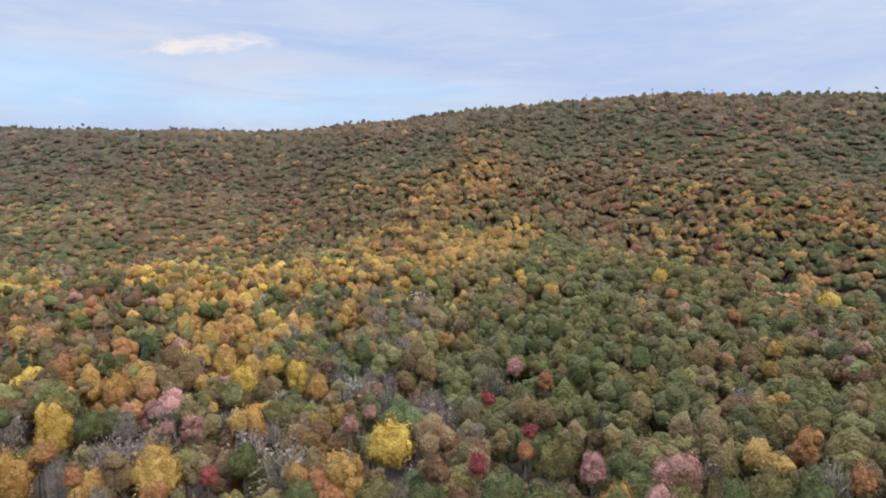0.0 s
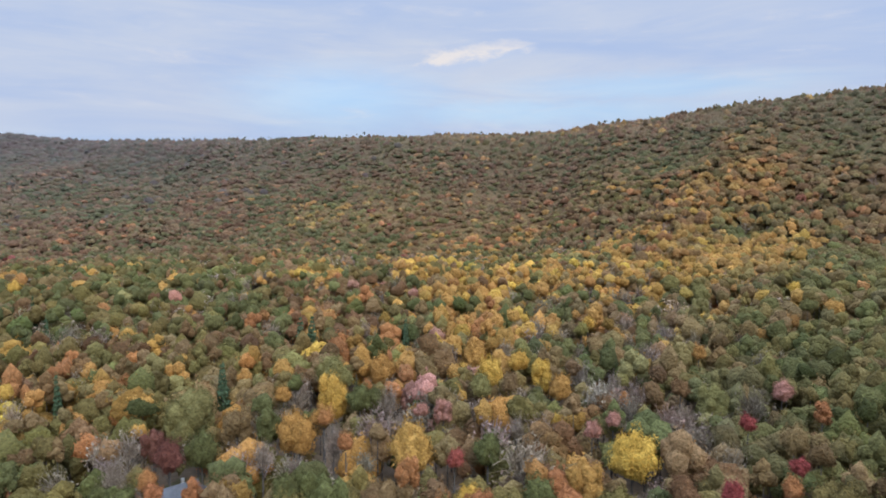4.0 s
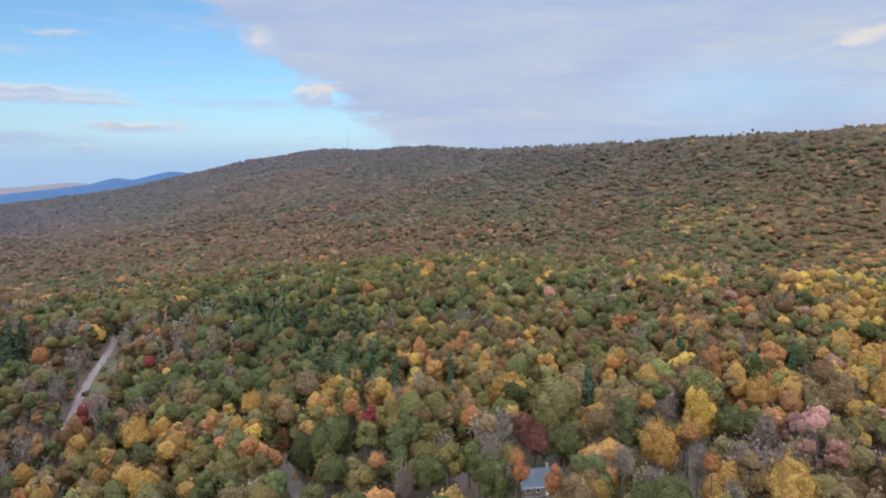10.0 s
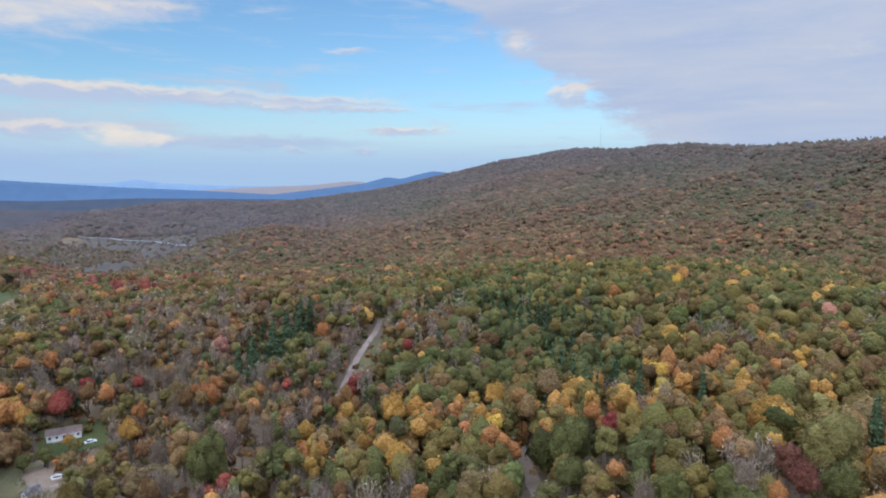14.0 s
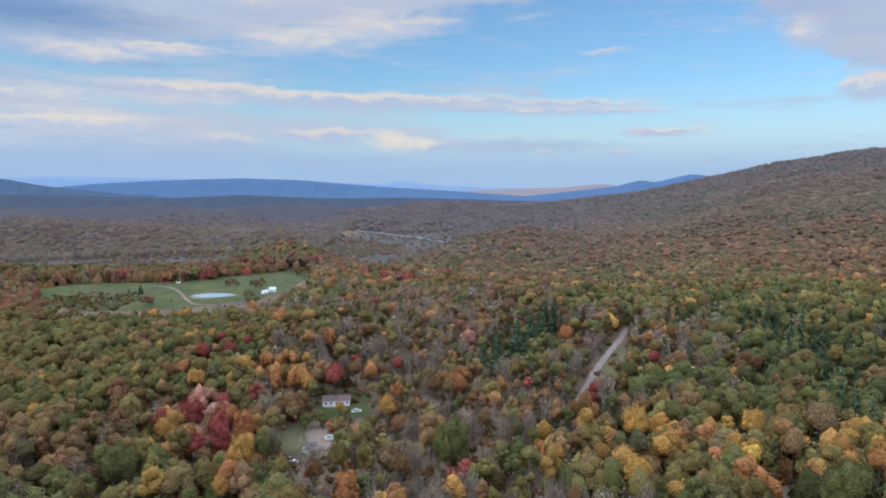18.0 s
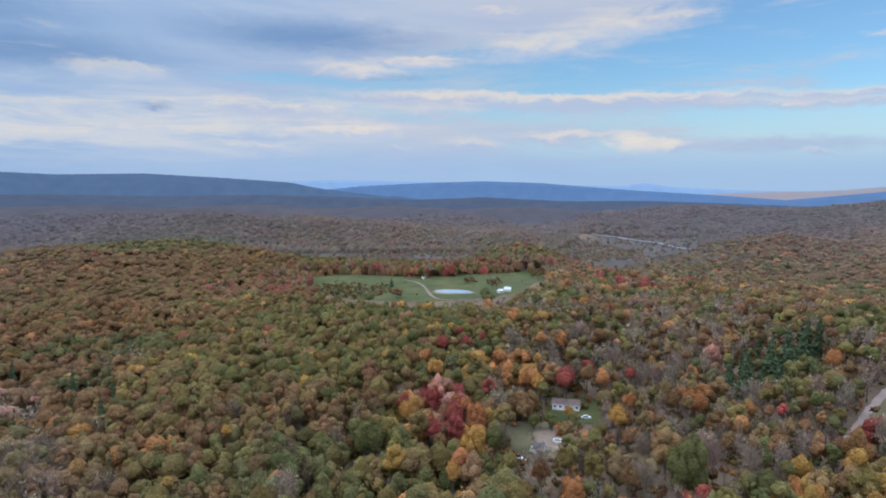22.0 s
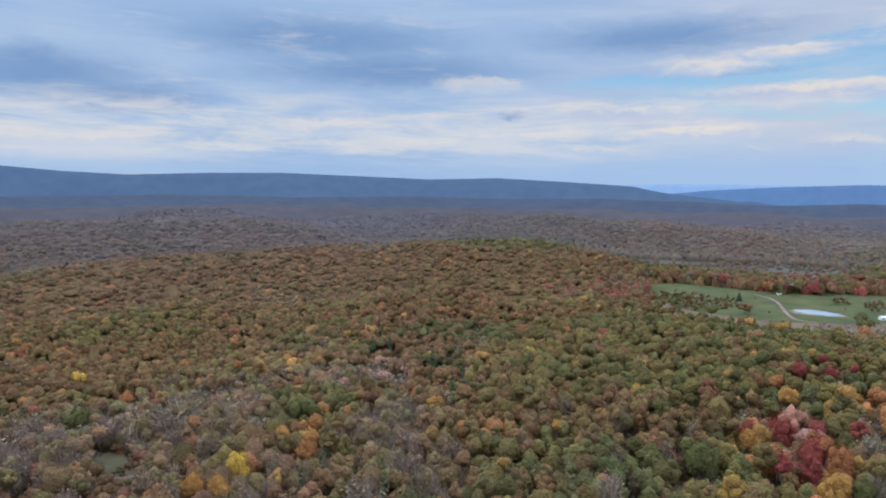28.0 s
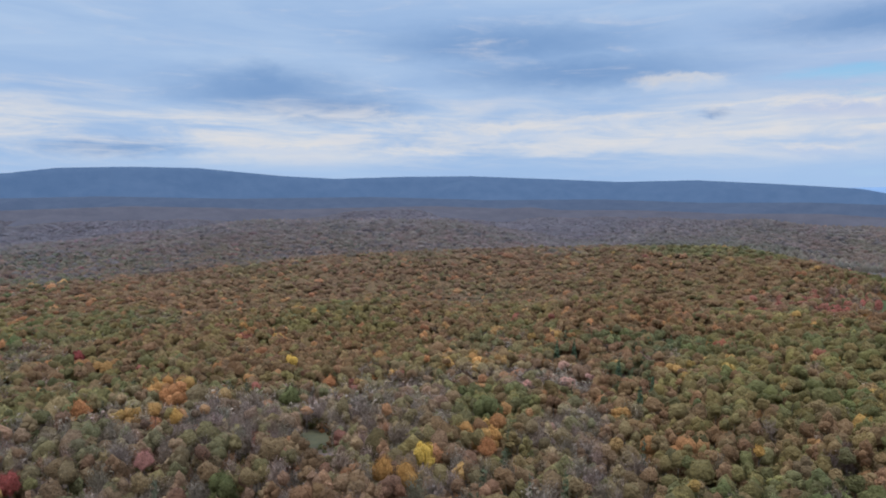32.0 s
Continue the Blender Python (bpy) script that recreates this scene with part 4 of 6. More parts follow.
STANDS["dusk"] = (
    (35.4, 1.9, 16.6, 1.6, 0.9), (8.8, 2.6, 12.0, 1.5, 0.9), (-11.6, 5.0, 9.2, 1.8, 1.0), (42.9, -0.7, 2.4, 0.7, 1.2),)
STANDS["pine"] = (
    (65.9, -13.6, 6.0, 2.4, 1.6), (62.0, -16.5, 5.1, 1.2, 1.2), (90.3, -14.8, 2.4, 1.4, 1.6), (86.9, -12.8, 1.2, 1.5, 1.6), (145.5, -13.3, 4.8, 0.7, 0.8), (147.4, -15.8, 1.9, 0.7, 1.0),
    (143.3, -13.9, 4.6, 0.5, 0.8), (146.9, -16.2, 1.6, 0.8, 1.0),)
STANDS["bare"] = (
    (74.8, -13.9, 4.1, 2.3, 1.2), (78.2, -10.8, 4.3, 0.8, 1.0), (99.7, -10.8, 7.1, 1.4, 1.3), (105.5, -14.0, 5.2, 2.6, 1.2), (96.9, -15.4, 4.1, 1.8, 1.0), (91.5, -22.8, 4.4, 1.8, 0.9),
    (97.1, -20.8, 2.8, 1.1, 1.0), (100.9, -13.6, 7.7, 1.5, 0.9), (95.7, -16.4, 6.1, 1.9, 1.2), (92.5, -20.5, 5.0, 2.3, 1.3), (98.1, -23.1, 6.2, 1.8, 0.8), (171.9, -19.4, 7.3, 1.5, 1.4),
    (150.0, -23.6, 4.2, 1.4, 0.8), (175.5, -21.5, 5.6, 1.6, 1.3), (186.6, -21.9, 4.2, 1.5, 1.3),)
STANDS["olive"] = (
    (127.6, -14.9, 10.5, 2.7, 1.0), (110.2, -13.1, 10.3, 1.5, 0.7), (116.3, -25.4, 6.1, 1.3, 1.0), (111.2, -6.3, 4.0, 0.6, 0.9), (134.2, -16.0, 6.7, 1.9, 0.9), (136.1, -16.1, 8.7, 1.4, 0.8),)
STANDS["red"] = (
    (117.7, -20.1, 2.7, 1.8, 1.6),)
STANDS["crimson"] = (
    (117.5, -7.7, 2.9, 0.4, 1.3), (123.9, -7.7, 2.2, 0.3, 1.3), (130.2, -8.4, 3.7, 0.8, 1.0), (101.0, -8.5, 4.6, 0.5, 0.8), (134.7, -9.3, 4.1, 0.8, 1.0),)
STANDS["amber"] = (
    (85.5, -23.8, 5.0, 1.6, 1.2), (80.5, -23.3, 5.0, 1.6, 1.3), (76.0, -22.6, 5.0, 1.5, 1.3), (70.5, -21.3, 5.0, 1.4, 1.3), (66.0, -19.9, 4.0, 1.2, 1.1), (68.5, -23.2, 6.0, 1.6, 1.1),)
STAND_MIX = {
    "gold": dict(gold=6.0, yellow=1.6, tan=1.5, lime=0.5, orange=0.6), "glow": dict(orange=4.0, gold=4.0, tan=1.5, olive=1.0),
    "pale": dict(tan=2.6, gold=2.0, lime=1.6, olive=1.6), "mauve": dict(bare=6.0, pink=0.45, tan=1.2, rust=1.0),
    "tawny": dict(tan=3.4, rust=2.6, olive=2.4, orange=0.5), "oak": dict(green=5.0, olive=3.6, lime=0.5, tan=0.5),
    "olive": dict(olive=5.0, green=3.0, tan=0.9, gold=0.4), "rusty": dict(rust=5.0, tan=1.8, orange=0.9, olive=1.4),
    "dusk": dict(green=2.6, pine=0.3, rust=2.4, olive=1.6, tan=1.2), "pine": dict(pine=3.0, green=4.5, olive=0.6),
    "bare": dict(bare=5.2, tan=1.0, rust=1.6, olive=1.4, green=0.8, orange=0.35, red=0.1), "red": dict(red=3.0, pink=1.5, orange=2.2, rust=1.0),
    "amber": dict(gold=2.6, orange=1.1, olive=2.8, lime=1.0, green=1.2, tan=0.8), "crimson": dict(red=1.6, rust=3.5, bare=2.0, orange=0.6, green=1.2),
}


KIND_COL = np.array([LEAF[k] for k in KINDS])
STAND_COL = {}     # the mean leaf colour of each tree's stand


def species(x, y, a, r, seed):
    """Which kind of tree stands where: the share of each kind changes with slope and stand."""
    rs = np.random.RandomState(seed)
    n = len(x)
    w = {k: np.zeros(n) for k in KINDS}
    patch, patch2 = fbm(x, y, 160, 31), fbm(x, y, 90, 41)
    one = np.ones(n)
    edge = brow(a)
    far = ramp(r, edge + 30, edge + 150)
    belt = ramp(a, -10, -4) * ramp(a, 26, 17) * ramp(r, 250, 330) * ramp(r, edge + 110, edge + 20)   # a belt of gold along the brow
    high = ramp(r / np.interp(a, AZ, CREST_D), 0.72, 0.86)
    # zones, each about 1 inside
    oak = ramp(a, 6, -8) * (1 - far)                                   # green oaks on the near slope
    gold = ramp(a, -8, 6) * ramp(a, 62, 50) * (1 - far)                # golden birches and hickories
    stand = np.clip(1.5 * blob(a, r, 70, 385, 8.5, 80), 0, 1)                                 # the dark stand by the track
    knoll = ramp(a, 48, 60) * ramp(a, 86, 76) * (1 - far) * (1 - stand)
    scrub = ramp(a, 76, 86) * ramp(a, 118, 110) * (1 - far)
    slope = ramp(a, 108, 118) * ramp(a, 150, 140) * (1 - far)
    south = ramp(a, 140, 150) * (1 - far)
    mount = far * ramp(a, 96, 84)
    vale = far * ramp(a, 84, 96)

    def put(zone, **share):
        for k, s in share.items():
            w[k] += zone * s

    put(oak, green=5.0, olive=4.2, lime=0.3, tan=1.2, orange=0.1, pink=0.08, rust=0.8, bare=0.4, gold=0.35)
    dull = ramp(a, 16, 26) * ramp(r, 240, 320)       # rust and green rather than gold, farther from the brow
    put(gold, green=2.2 + 1.4 * dull, olive=3.0, gold=(1.8 + 1.6 * patch) * (1 - 0.7 * dull), yellow=(0.15 + 0.3 * patch) * (1 - dull), tan=1.6, orange=0.4, pink=0.08, bare=1.7, lime=0.3, rust=0.9 + 1.6 * dull)
    put(belt, gold=3.0, yellow=0.7, lime=0.3, tan=1.2)
    put(stand, pine=2.6, green=6.5, olive=0.8, bare=0.3)
    put(knoll, green=4.4, olive=3.6, tan=0.6, gold=0.5 + 0.4 * patch, lime=0.3, bare=0.3, rust=0.5, orange=0.3, pine=0.3)
    put(scrub, bare=7.0, tan=1.5, rust=2.5, red=0.3, orange=0.9, green=1.8, olive=2.8, pine=0.5, gold=0.4, lime=0.2)
    put(slope, olive=4.2, green=3.4, tan=0.5, gold=0.6, rust=2.8, orange=0.3, bare=0.6, red=0.04)
    back = ramp(r, 700, 740) * ramp(a, 102, 106) * ramp(a, 134, 130) * ramp(r, 1050, 980)
    put(back, rust=16.0, red=4.5, green=13.0, olive=3.0)        # the dark hedge of trees behind the pasture
    bald = ramp(a, 158, 170) * ramp(r, 420, 330)               # leafless woods round the glade
    deep_south = ramp(a, 121, 133) * ramp(r, 480, 640) * (1 - far)
    put(deep_south, rust=9.0, olive=2.0, orange=0.3)           # russet oaks along the southern brow
    put(south, rust=3.8, tan=0.6, olive=3.6, green=1.6, bare=1.3 + 1.0 * patch2, orange=0.22, red=0.03, gold=0.15, pine=0.2)
    put(bald, bare=7.5, rust=2.4, olive=1.0)
    # tan and gold shares raised here, partly to brighten the slope like haze
    warm = ramp(a, 34, 10)
    put(mount * (1 - high), rust=3.6 - 1.6 * warm + patch, tan=2.4 + 5.0 * warm, olive=1.4 + 1.4 * warm - 0.7 * patch, green=2.2 - 1.3 * warm + 0.6 * patch2, bare=0.12, orange=0.2 + 1.4 * warm, gold=0.1 + 2.4 * warm,
        red=0.03, pine=0.25)
    put(mount * high, rust=2.6 + 0.8 * warm, tan=0.7 + 1.4 * warm, olive=2.4, green=2.2 - 0.6 * warm + patch2, gold=0.3 * warm, bare=0.2, orange=0.08, pine=0.4)
    spur = np.exp(-((a - 1.2 + 8.2 * ramp(r, 540, 820)) / 2.4) ** 2) * ramp(r, 470, 560) * ramp(r, 930, 840)
    put(spur, gold=7.0, orange=3.0, tan=2.0, yellow=0.6)       # a golden spur up the mountain's flank
    put(vale, rust=3.2, tan=0.8, olive=1.9, green=1.3, bare=1.2, orange=0.1, red=0.08, pine=0.3)
    for k in ("gold", "yellow", "orange", "tan", "lime"):
        w[k] = w[k] * (1 - 0.85 * back) * (1 - 0.6 * slope * ramp(r, 420, 560))
    swell = convex(a, r)
    put(mount * ramp(swell, 0.5, 5), tan=3.0, rust=2.0, gold=1.5 * warm, orange=0.4)      # dry oaks on the spurs, their lighter tone also making the relief show
    put(mount * ramp(swell, -0.5, -5), green=3.4, pine=0.4)                              # green coves, darker leaves standing in for shade in the ravines
    for i, k in enumerate(KINDS):       # like stands by like
        w[k] = w[k] * np.exp(2.4 * fbm(x, y, 85, 500 + 7 * i, 2))
    el = np.degrees(np.arctan2(height(x, y) + 11 - EYE[2], r))
    total = sum(w.values()) + 1e-6
    ragged = 0.35 * vnoise(x, y, 26, 91)
    for name, rows in STANDS.items():
        near = np.zeros(n)
        for sa, se, wa, we, pure in rows:
            d = ((a - sa) / wa) ** 2 + ((el - se) / we) ** 2
            near = np.maximum(near, pure * ramp(d + ragged, 1.5, 0.4))
        for k, share in STAND_MIX[name].items():
            w[k] = w[k] + total * near * share * 0.32
    p = np.clip(np.stack([w[k] for k in KINDS], 1), 0, None) + 1e-9
    p = p / p.sum(1, keepdims=True)
    c = np.cumsum(p, 1)
    STAND_COL[seed] = p @ KIND_COL
    return (rs.rand(n)[:, None] > c).sum(1).clip(0, len(KINDS) - 1)


BARE, PINE = KINDS.index("bare"), KINDS.index("pine")


def greyed(base, a, r):
    """Haze put into the leaf colours: more grey-mauve farther out and down the valley."""
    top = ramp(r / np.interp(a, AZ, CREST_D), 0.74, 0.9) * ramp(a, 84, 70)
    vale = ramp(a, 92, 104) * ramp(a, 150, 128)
    far_haze = ramp(r, 700, 1900) * (1 - vale) + (0.35 * ramp(r, 1150, 1450) + 0.65 * ramp(r, 1700, 2700)) * vale
    g = ((0.12 * ramp(r - brow(a), 40, 140) + 0.62 * far_haze) * (0.4 + 0.4 * ramp(a, 22, 42) + 0.3 * ramp(a, 75, 105)) + 0.1 * top)[:, None]
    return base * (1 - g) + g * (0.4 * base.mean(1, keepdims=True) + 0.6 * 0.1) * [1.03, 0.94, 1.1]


def grove(name, x, y, kind, radius, tall, templates, seed, stems=False, grey=None, k_smooth=True, stand=None, even=0.0, squat=0.9, bushy=0.42, shut_bare=False):
    """Many trees in one mesh: each takes one of the crown shapes, turned and stretched."""
    rs = np.random.RandomState(seed)
    n = len(x)
    z = height(x, y)
    base = KIND_COL[kind]
    if stand is not None:
        mix = (even + 0.28 * ramp(np.degrees(np.arctan2(-x, y)) % 360, 112, 135) * (x < 200))[:, None]
        base = base * (1 - mix) + stand * mix
    base = base * (1 + 0.16 * (1 - 1.4 * even) * rs.randn(n, 1)) * (1 + 0.04 * rs.randn(n, 3))
    if shut_bare:
        base = np.where((kind == BARE)[:, None], base * 0.5, base)      # far leafless crowns are solid domes, darkened to stand in for their gaps
    # haze by bearing and distance is tinted into the leaf colour
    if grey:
        base = greyed(base, *grey)
    base = np.clip(base, 0.012, 0.8)
    turn = rs.rand(n) * 6.283
    rz = np.where(kind == PINE, tall * 0.42, np.where((kind == BARE) & (not shut_bare), tall * bushy * 0.8, radius * (squat + 0.25 * rs.rand(n))))
    rxy = np.where(kind == PINE, radius * 0.72, radius)
    long = np.exp(0.1 * rs.randn(n))
    which = np.where(kind == BARE, 0, np.where(kind == PINE, 1, 2 + rs.randint(0, max(1, len(templates) - 2), n)))
    vs, ts, cs, off = [], [], [], 0
    for k, (tv, tt, sh) in enumerate(templates):
        s = np.where(which == k)[0]
        if not len(s):
            continue
        c, q = np.cos(turn[s])[:, None], np.sin(turn[s])[:, None]
        v = np.empty((len(s), len(tv), 3))
        e = long[s, None]
        v[..., 0] = (tv[None, :, 0] * e * c - tv[None, :, 1] / e * q) * rxy[s, None] + x[s, None]
        v[..., 1] = (tv[None, :, 0] * e * q + tv[None, :, 1] / e * c) * rxy[s, None] + y[s, None]
        v[..., 2] = tv[None, :, 2] * rz[s, None] + (z[s] + tall[s] - rz[s])[:, None]
        t = tt[None] + (np.arange(len(s)) * len(tv))[:, None, None] + off
        vs.append(v.reshape(-1, 3)), ts.append(t.reshape(-1, 3))
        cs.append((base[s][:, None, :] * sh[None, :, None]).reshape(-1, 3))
        off += len(s) * len(tv)
    if stems:
        tv, tt = trunk_shape(3, 0.28, 0.12)
        v = tv[None] * np.stack([np.ones(n), np.ones(n), tall * 0.75], 1)[:, None, :] + np.stack([x, y, z - 0.3], 1)[:, None, :]
        vs.append(v.reshape(-1, 3))
        ts.append((tt[None] + (np.arange(n) * len(tv))[:, None, None] + off).reshape(-1, 3))
        cs.append(np.tile([[0.12, 0.10, 0.085]], (n * len(tv), 1)))
    me = big_mesh(name, np.vstack(vs), np.vstack(ts), M_FOREST, np.vstack(cs), k_smooth)
    return new(name, me)


RINGS = (
    # inner and outer distance, spacing, first and last bearing, crown shapes, crown width, spread of heights, evenness of colour, crown depth
    (95, 205, 6.1, -43, 205, "near", 0.72, 3.2, 0.0, 1.2, "mixed autumn trees close below, green, gold and bare"),
    (205, 325, 6.1, -43, 205, "near", 0.72, 3.2, 0.05, 1.2, "autumn oak and hickory woods on the near slopes"),
    (325, 430, 6.5, -43, 205, "next", 0.74, 3.2, 0.05, 1.15, "autumn oaks, maples and bare trees on the slopes"),
    (430, 680, 7.0, -43, 205, "mid", 0.78, 2.4, 0.1, 0.9, "green, rust and gold woods over the middle hills"),
    (680, 930, 7.4, -43, 205, "back", 0.80, 1.8, 0.15, 0.72, "olive, rust and gold woods on the mountain's lower slopes"))
RINGS += (
    (930, 1320, 8.4, -43, 205, "far", 0.80, 1.6, 0.2, 0.62, "rust-brown and olive woods on the long mountain's flank"),
    (1320, 2000, 12.5, -43, 205, "last", 0.82, 1.1, 0.4, 0.42, "dark autumn woods below the mountain crest"),
    (2000, 3050, 19.0, -43, 205, "last", 0.82, 1.0, 0.5, 0.38, "grey-brown autumn woods on far hills and ridges"),
    (10, 95, 6.9, -70, 290, "next", 0.74, 2.6, 0.1, 1.1, "mixed autumn woods straight below, green, gold and bare"),
    (95, 420, 9.5, 205, 290, "mid", 0.80, 2.4, 0.2, 1.0, "russet and olive woods on the slope behind"),
    (95, 420, 9.5, -70, -43, "mid", 0.80, 2.4, 0.2, 1.0, "green and olive oak woods on the slope behind"))
TREE_WORDS = {
    "green": "broad green oak in the autumn forest", "olive": "olive-green oak turning brown in the forest",
    "gold": "golden hickory in full autumn leaf", "yellow": "bright yellow tulip tree with a billowing crown",
    "orange": "orange maple glowing among duller trees", "rust": "rust-brown oak with thinning leaves",
    "red": "deep red maple among bare trees", "pink": "pale salmon-pink maple, half bare",
    "tan": "tan oak with dry thinning leaves", "pine": "dark green pointed pine in the forest",
    "maroon": "dull maroon maple above a house roof",
    "bare": "leafless grey tree with fine twigs", "lime": "yellow-green tree with a rounded crown",
}


def make_way(x, y, tall):
    """Lowers the trees between a landmark and the camera, so that it shows."""
    for lx, ly, lr in LANDMARK_SPOTS:
        d = math.hypot(lx, ly)
        for step in (0.9, 2.1):
            fx, fy = lx * (1 - step * (lr + 3) / d), ly * (1 - step * (lr + 3) / d)
            k = (x - fx) ** 2 + (y - fy) ** 2 < (lr + 2.5) ** 2
            tall = np.where(k, np.minimum(tall, 11.5 + 2.0 * step), tall)
    return tall


def limbs(bm_v, bm_t, seed, count):
    """Adds a few thick limbs to a stem one unit high."""
    rs = np.random.RandomState(seed)
    v, t = [bm_v], [bm_t]
    n = len(bm_v)
    for k in range(count):
        a, h = k * 2.4 + rs.rand(), 0.45 + 0.5 * k / count
        d = np.array([math.cos(a) * 2.6, math.sin(a) * 2.6, 0.16 + 0.1 * rs.rand()])
        p = np.array([0, 0, h])
        s = np.array([-math.sin(a), math.cos(a), 0]) * 0.11
        u = np.array([0, 0, 0.011])
        v.append(np.array([p - s, p + u, p + s, p + d]))
        t.append(np.array([[0, 1, 3], [1, 2, 3], [2, 0, 3]]) + n)
        n += 4
    return np.vstack(v), np.vstack(t)


def single_trees():
    """The nearest trees and those that stand out, each a thing of its own."""
    shapes = {"bare": [], "pine": [], "leafy": []}
    far_shapes = {"bare": [], "pine": [], "leafy": []}
    for k in range(9):
        shapes["leafy"].append(crown(200 + k, 17, 3, 2300, 0.036, core=0.86) if k % 3 else billowy(200 + k, 16, 1, 2300, 0.036))
        far_shapes["leafy"].append(crown(240 + k, 13, 2, 460, 0.055, core=0.88) if k % 3 else billowy(240 + k, 10, 1, 420, 0.05))
    for k in range(3):
        shapes["bare"].append(bare_crown(210 + k, 420, 0.013))
        shapes["pine"].append(crown(220 + k, 13, 0, 700, 0.15, "pine"))
    far_shapes["bare"], far_shapes["pine"] = shapes["bare"], shapes["pine"]
    cache = {}

    def crown_mesh(kind, far, k):
        key = (kind, far, k)
        if key not in cache:
            v, t, _ = (far_shapes if far else shapes)[kind if kind in ("bare", "pine") else "leafy"][k]
            cache[key] = big_mesh("crown", v, t, M_LEAF[kind], None, True)
        return cache[key]

    tv, tt = limbs(*trunk_shape(7, 0.34, 0.13), 3, 6)
    stem = big_mesh("trunk", tv, tt, M_BARK, None, True)
    rs = np.random.RandomState(77)
    placed = []

    def put(kind, x, y, radius, tall):
        z = float(height(x, y))
        far = math.hypot(x, y) > 290
        thing = empty("tree", pose(x, y, z, 0, 0, rs.rand() * 360), TREE_WORDS[kind], "tree", "trees of the forest")
        rz = tall * 0.42 if kind == "pine" else min(tall * 0.46, radius * (1.35 + 0.35 * rs.rand()))
        rxy = radius * (1.15 if kind == "pine" else 1.0)
        group = "bare" if kind == "bare" else "pine" if kind == "pine" else "leafy"
        k = int(rs.randint(0, len((far_shapes if far else shapes)[group])))
        under("trunk", stem, thing, m=Matrix.Translation((0, 0, -0.4)) @ Matrix.Diagonal((1, 1, tall * 0.72, 1)))
        under("crown", crown_mesh(kind, far, k), thing, m=Matrix.Translation((0, 0, tall - rz)) @ Matrix.Diagonal((rxy, rxy, rz, 1)))
        placed.append((x, y))

    for kind, x, y, radius, tall in LANDMARK_TREES:
        put(kind, x, y, radius, tall)
    x, y, a, r = spots(95, 300, 6.5, 70)
    kind = species(x, y, a, r, 110)
    keep = clear(x, y, a, r) > rs.rand(len(x))
    z = height(x, y)
    e = np.degrees(np.arctan2(z + 15 - EYE[2], r))
    keep &= (e > -29.5) & (a > -42) & (a < 203)
    order = np.argsort(np.where(keep, np.hypot(r, EYE[2] - z), 1e9))[:NEAR_TREES]
    high = make_way(x, y, 17.5 + 2.6 * np.clip(rs.randn(len(x)), -1.5, 1.5))
    for i in order:
        put(KINDS[kind[i]], float(x[i]), float(y[i]), 6.5 * (0.72 + 0.13 * float(np.clip(rs.randn(), -1.5, 2))),
            float(high[i]))
    return np.array(placed)


NEAR_TREES = 130
PLACED = single_trees()


def HERO_TAKEN(x, y):
    """Whether a single tree already stands at a place."""
    taken = np.zeros(len(x), bool)
    for px, py in PLACED:
        taken |= (x - px) ** 2 + (y - py) ** 2 < 18.0
    return taken


def hem(a, r):
    """1 at the edge of open land, where foliage reaches down to the ground."""
    edge = (a > 104) & (a < 133) & (r > 670) & (r < 830)
    for d in (-90, -60, -30, 30, 60, 90):
        edge |= on_floor(a, r + d)
    for d in (-2.4, -1.2, 1.2, 2.4):
        edge |= on_floor(a + d, r)
    return (edge | on_floor(a, r)).astype(float)


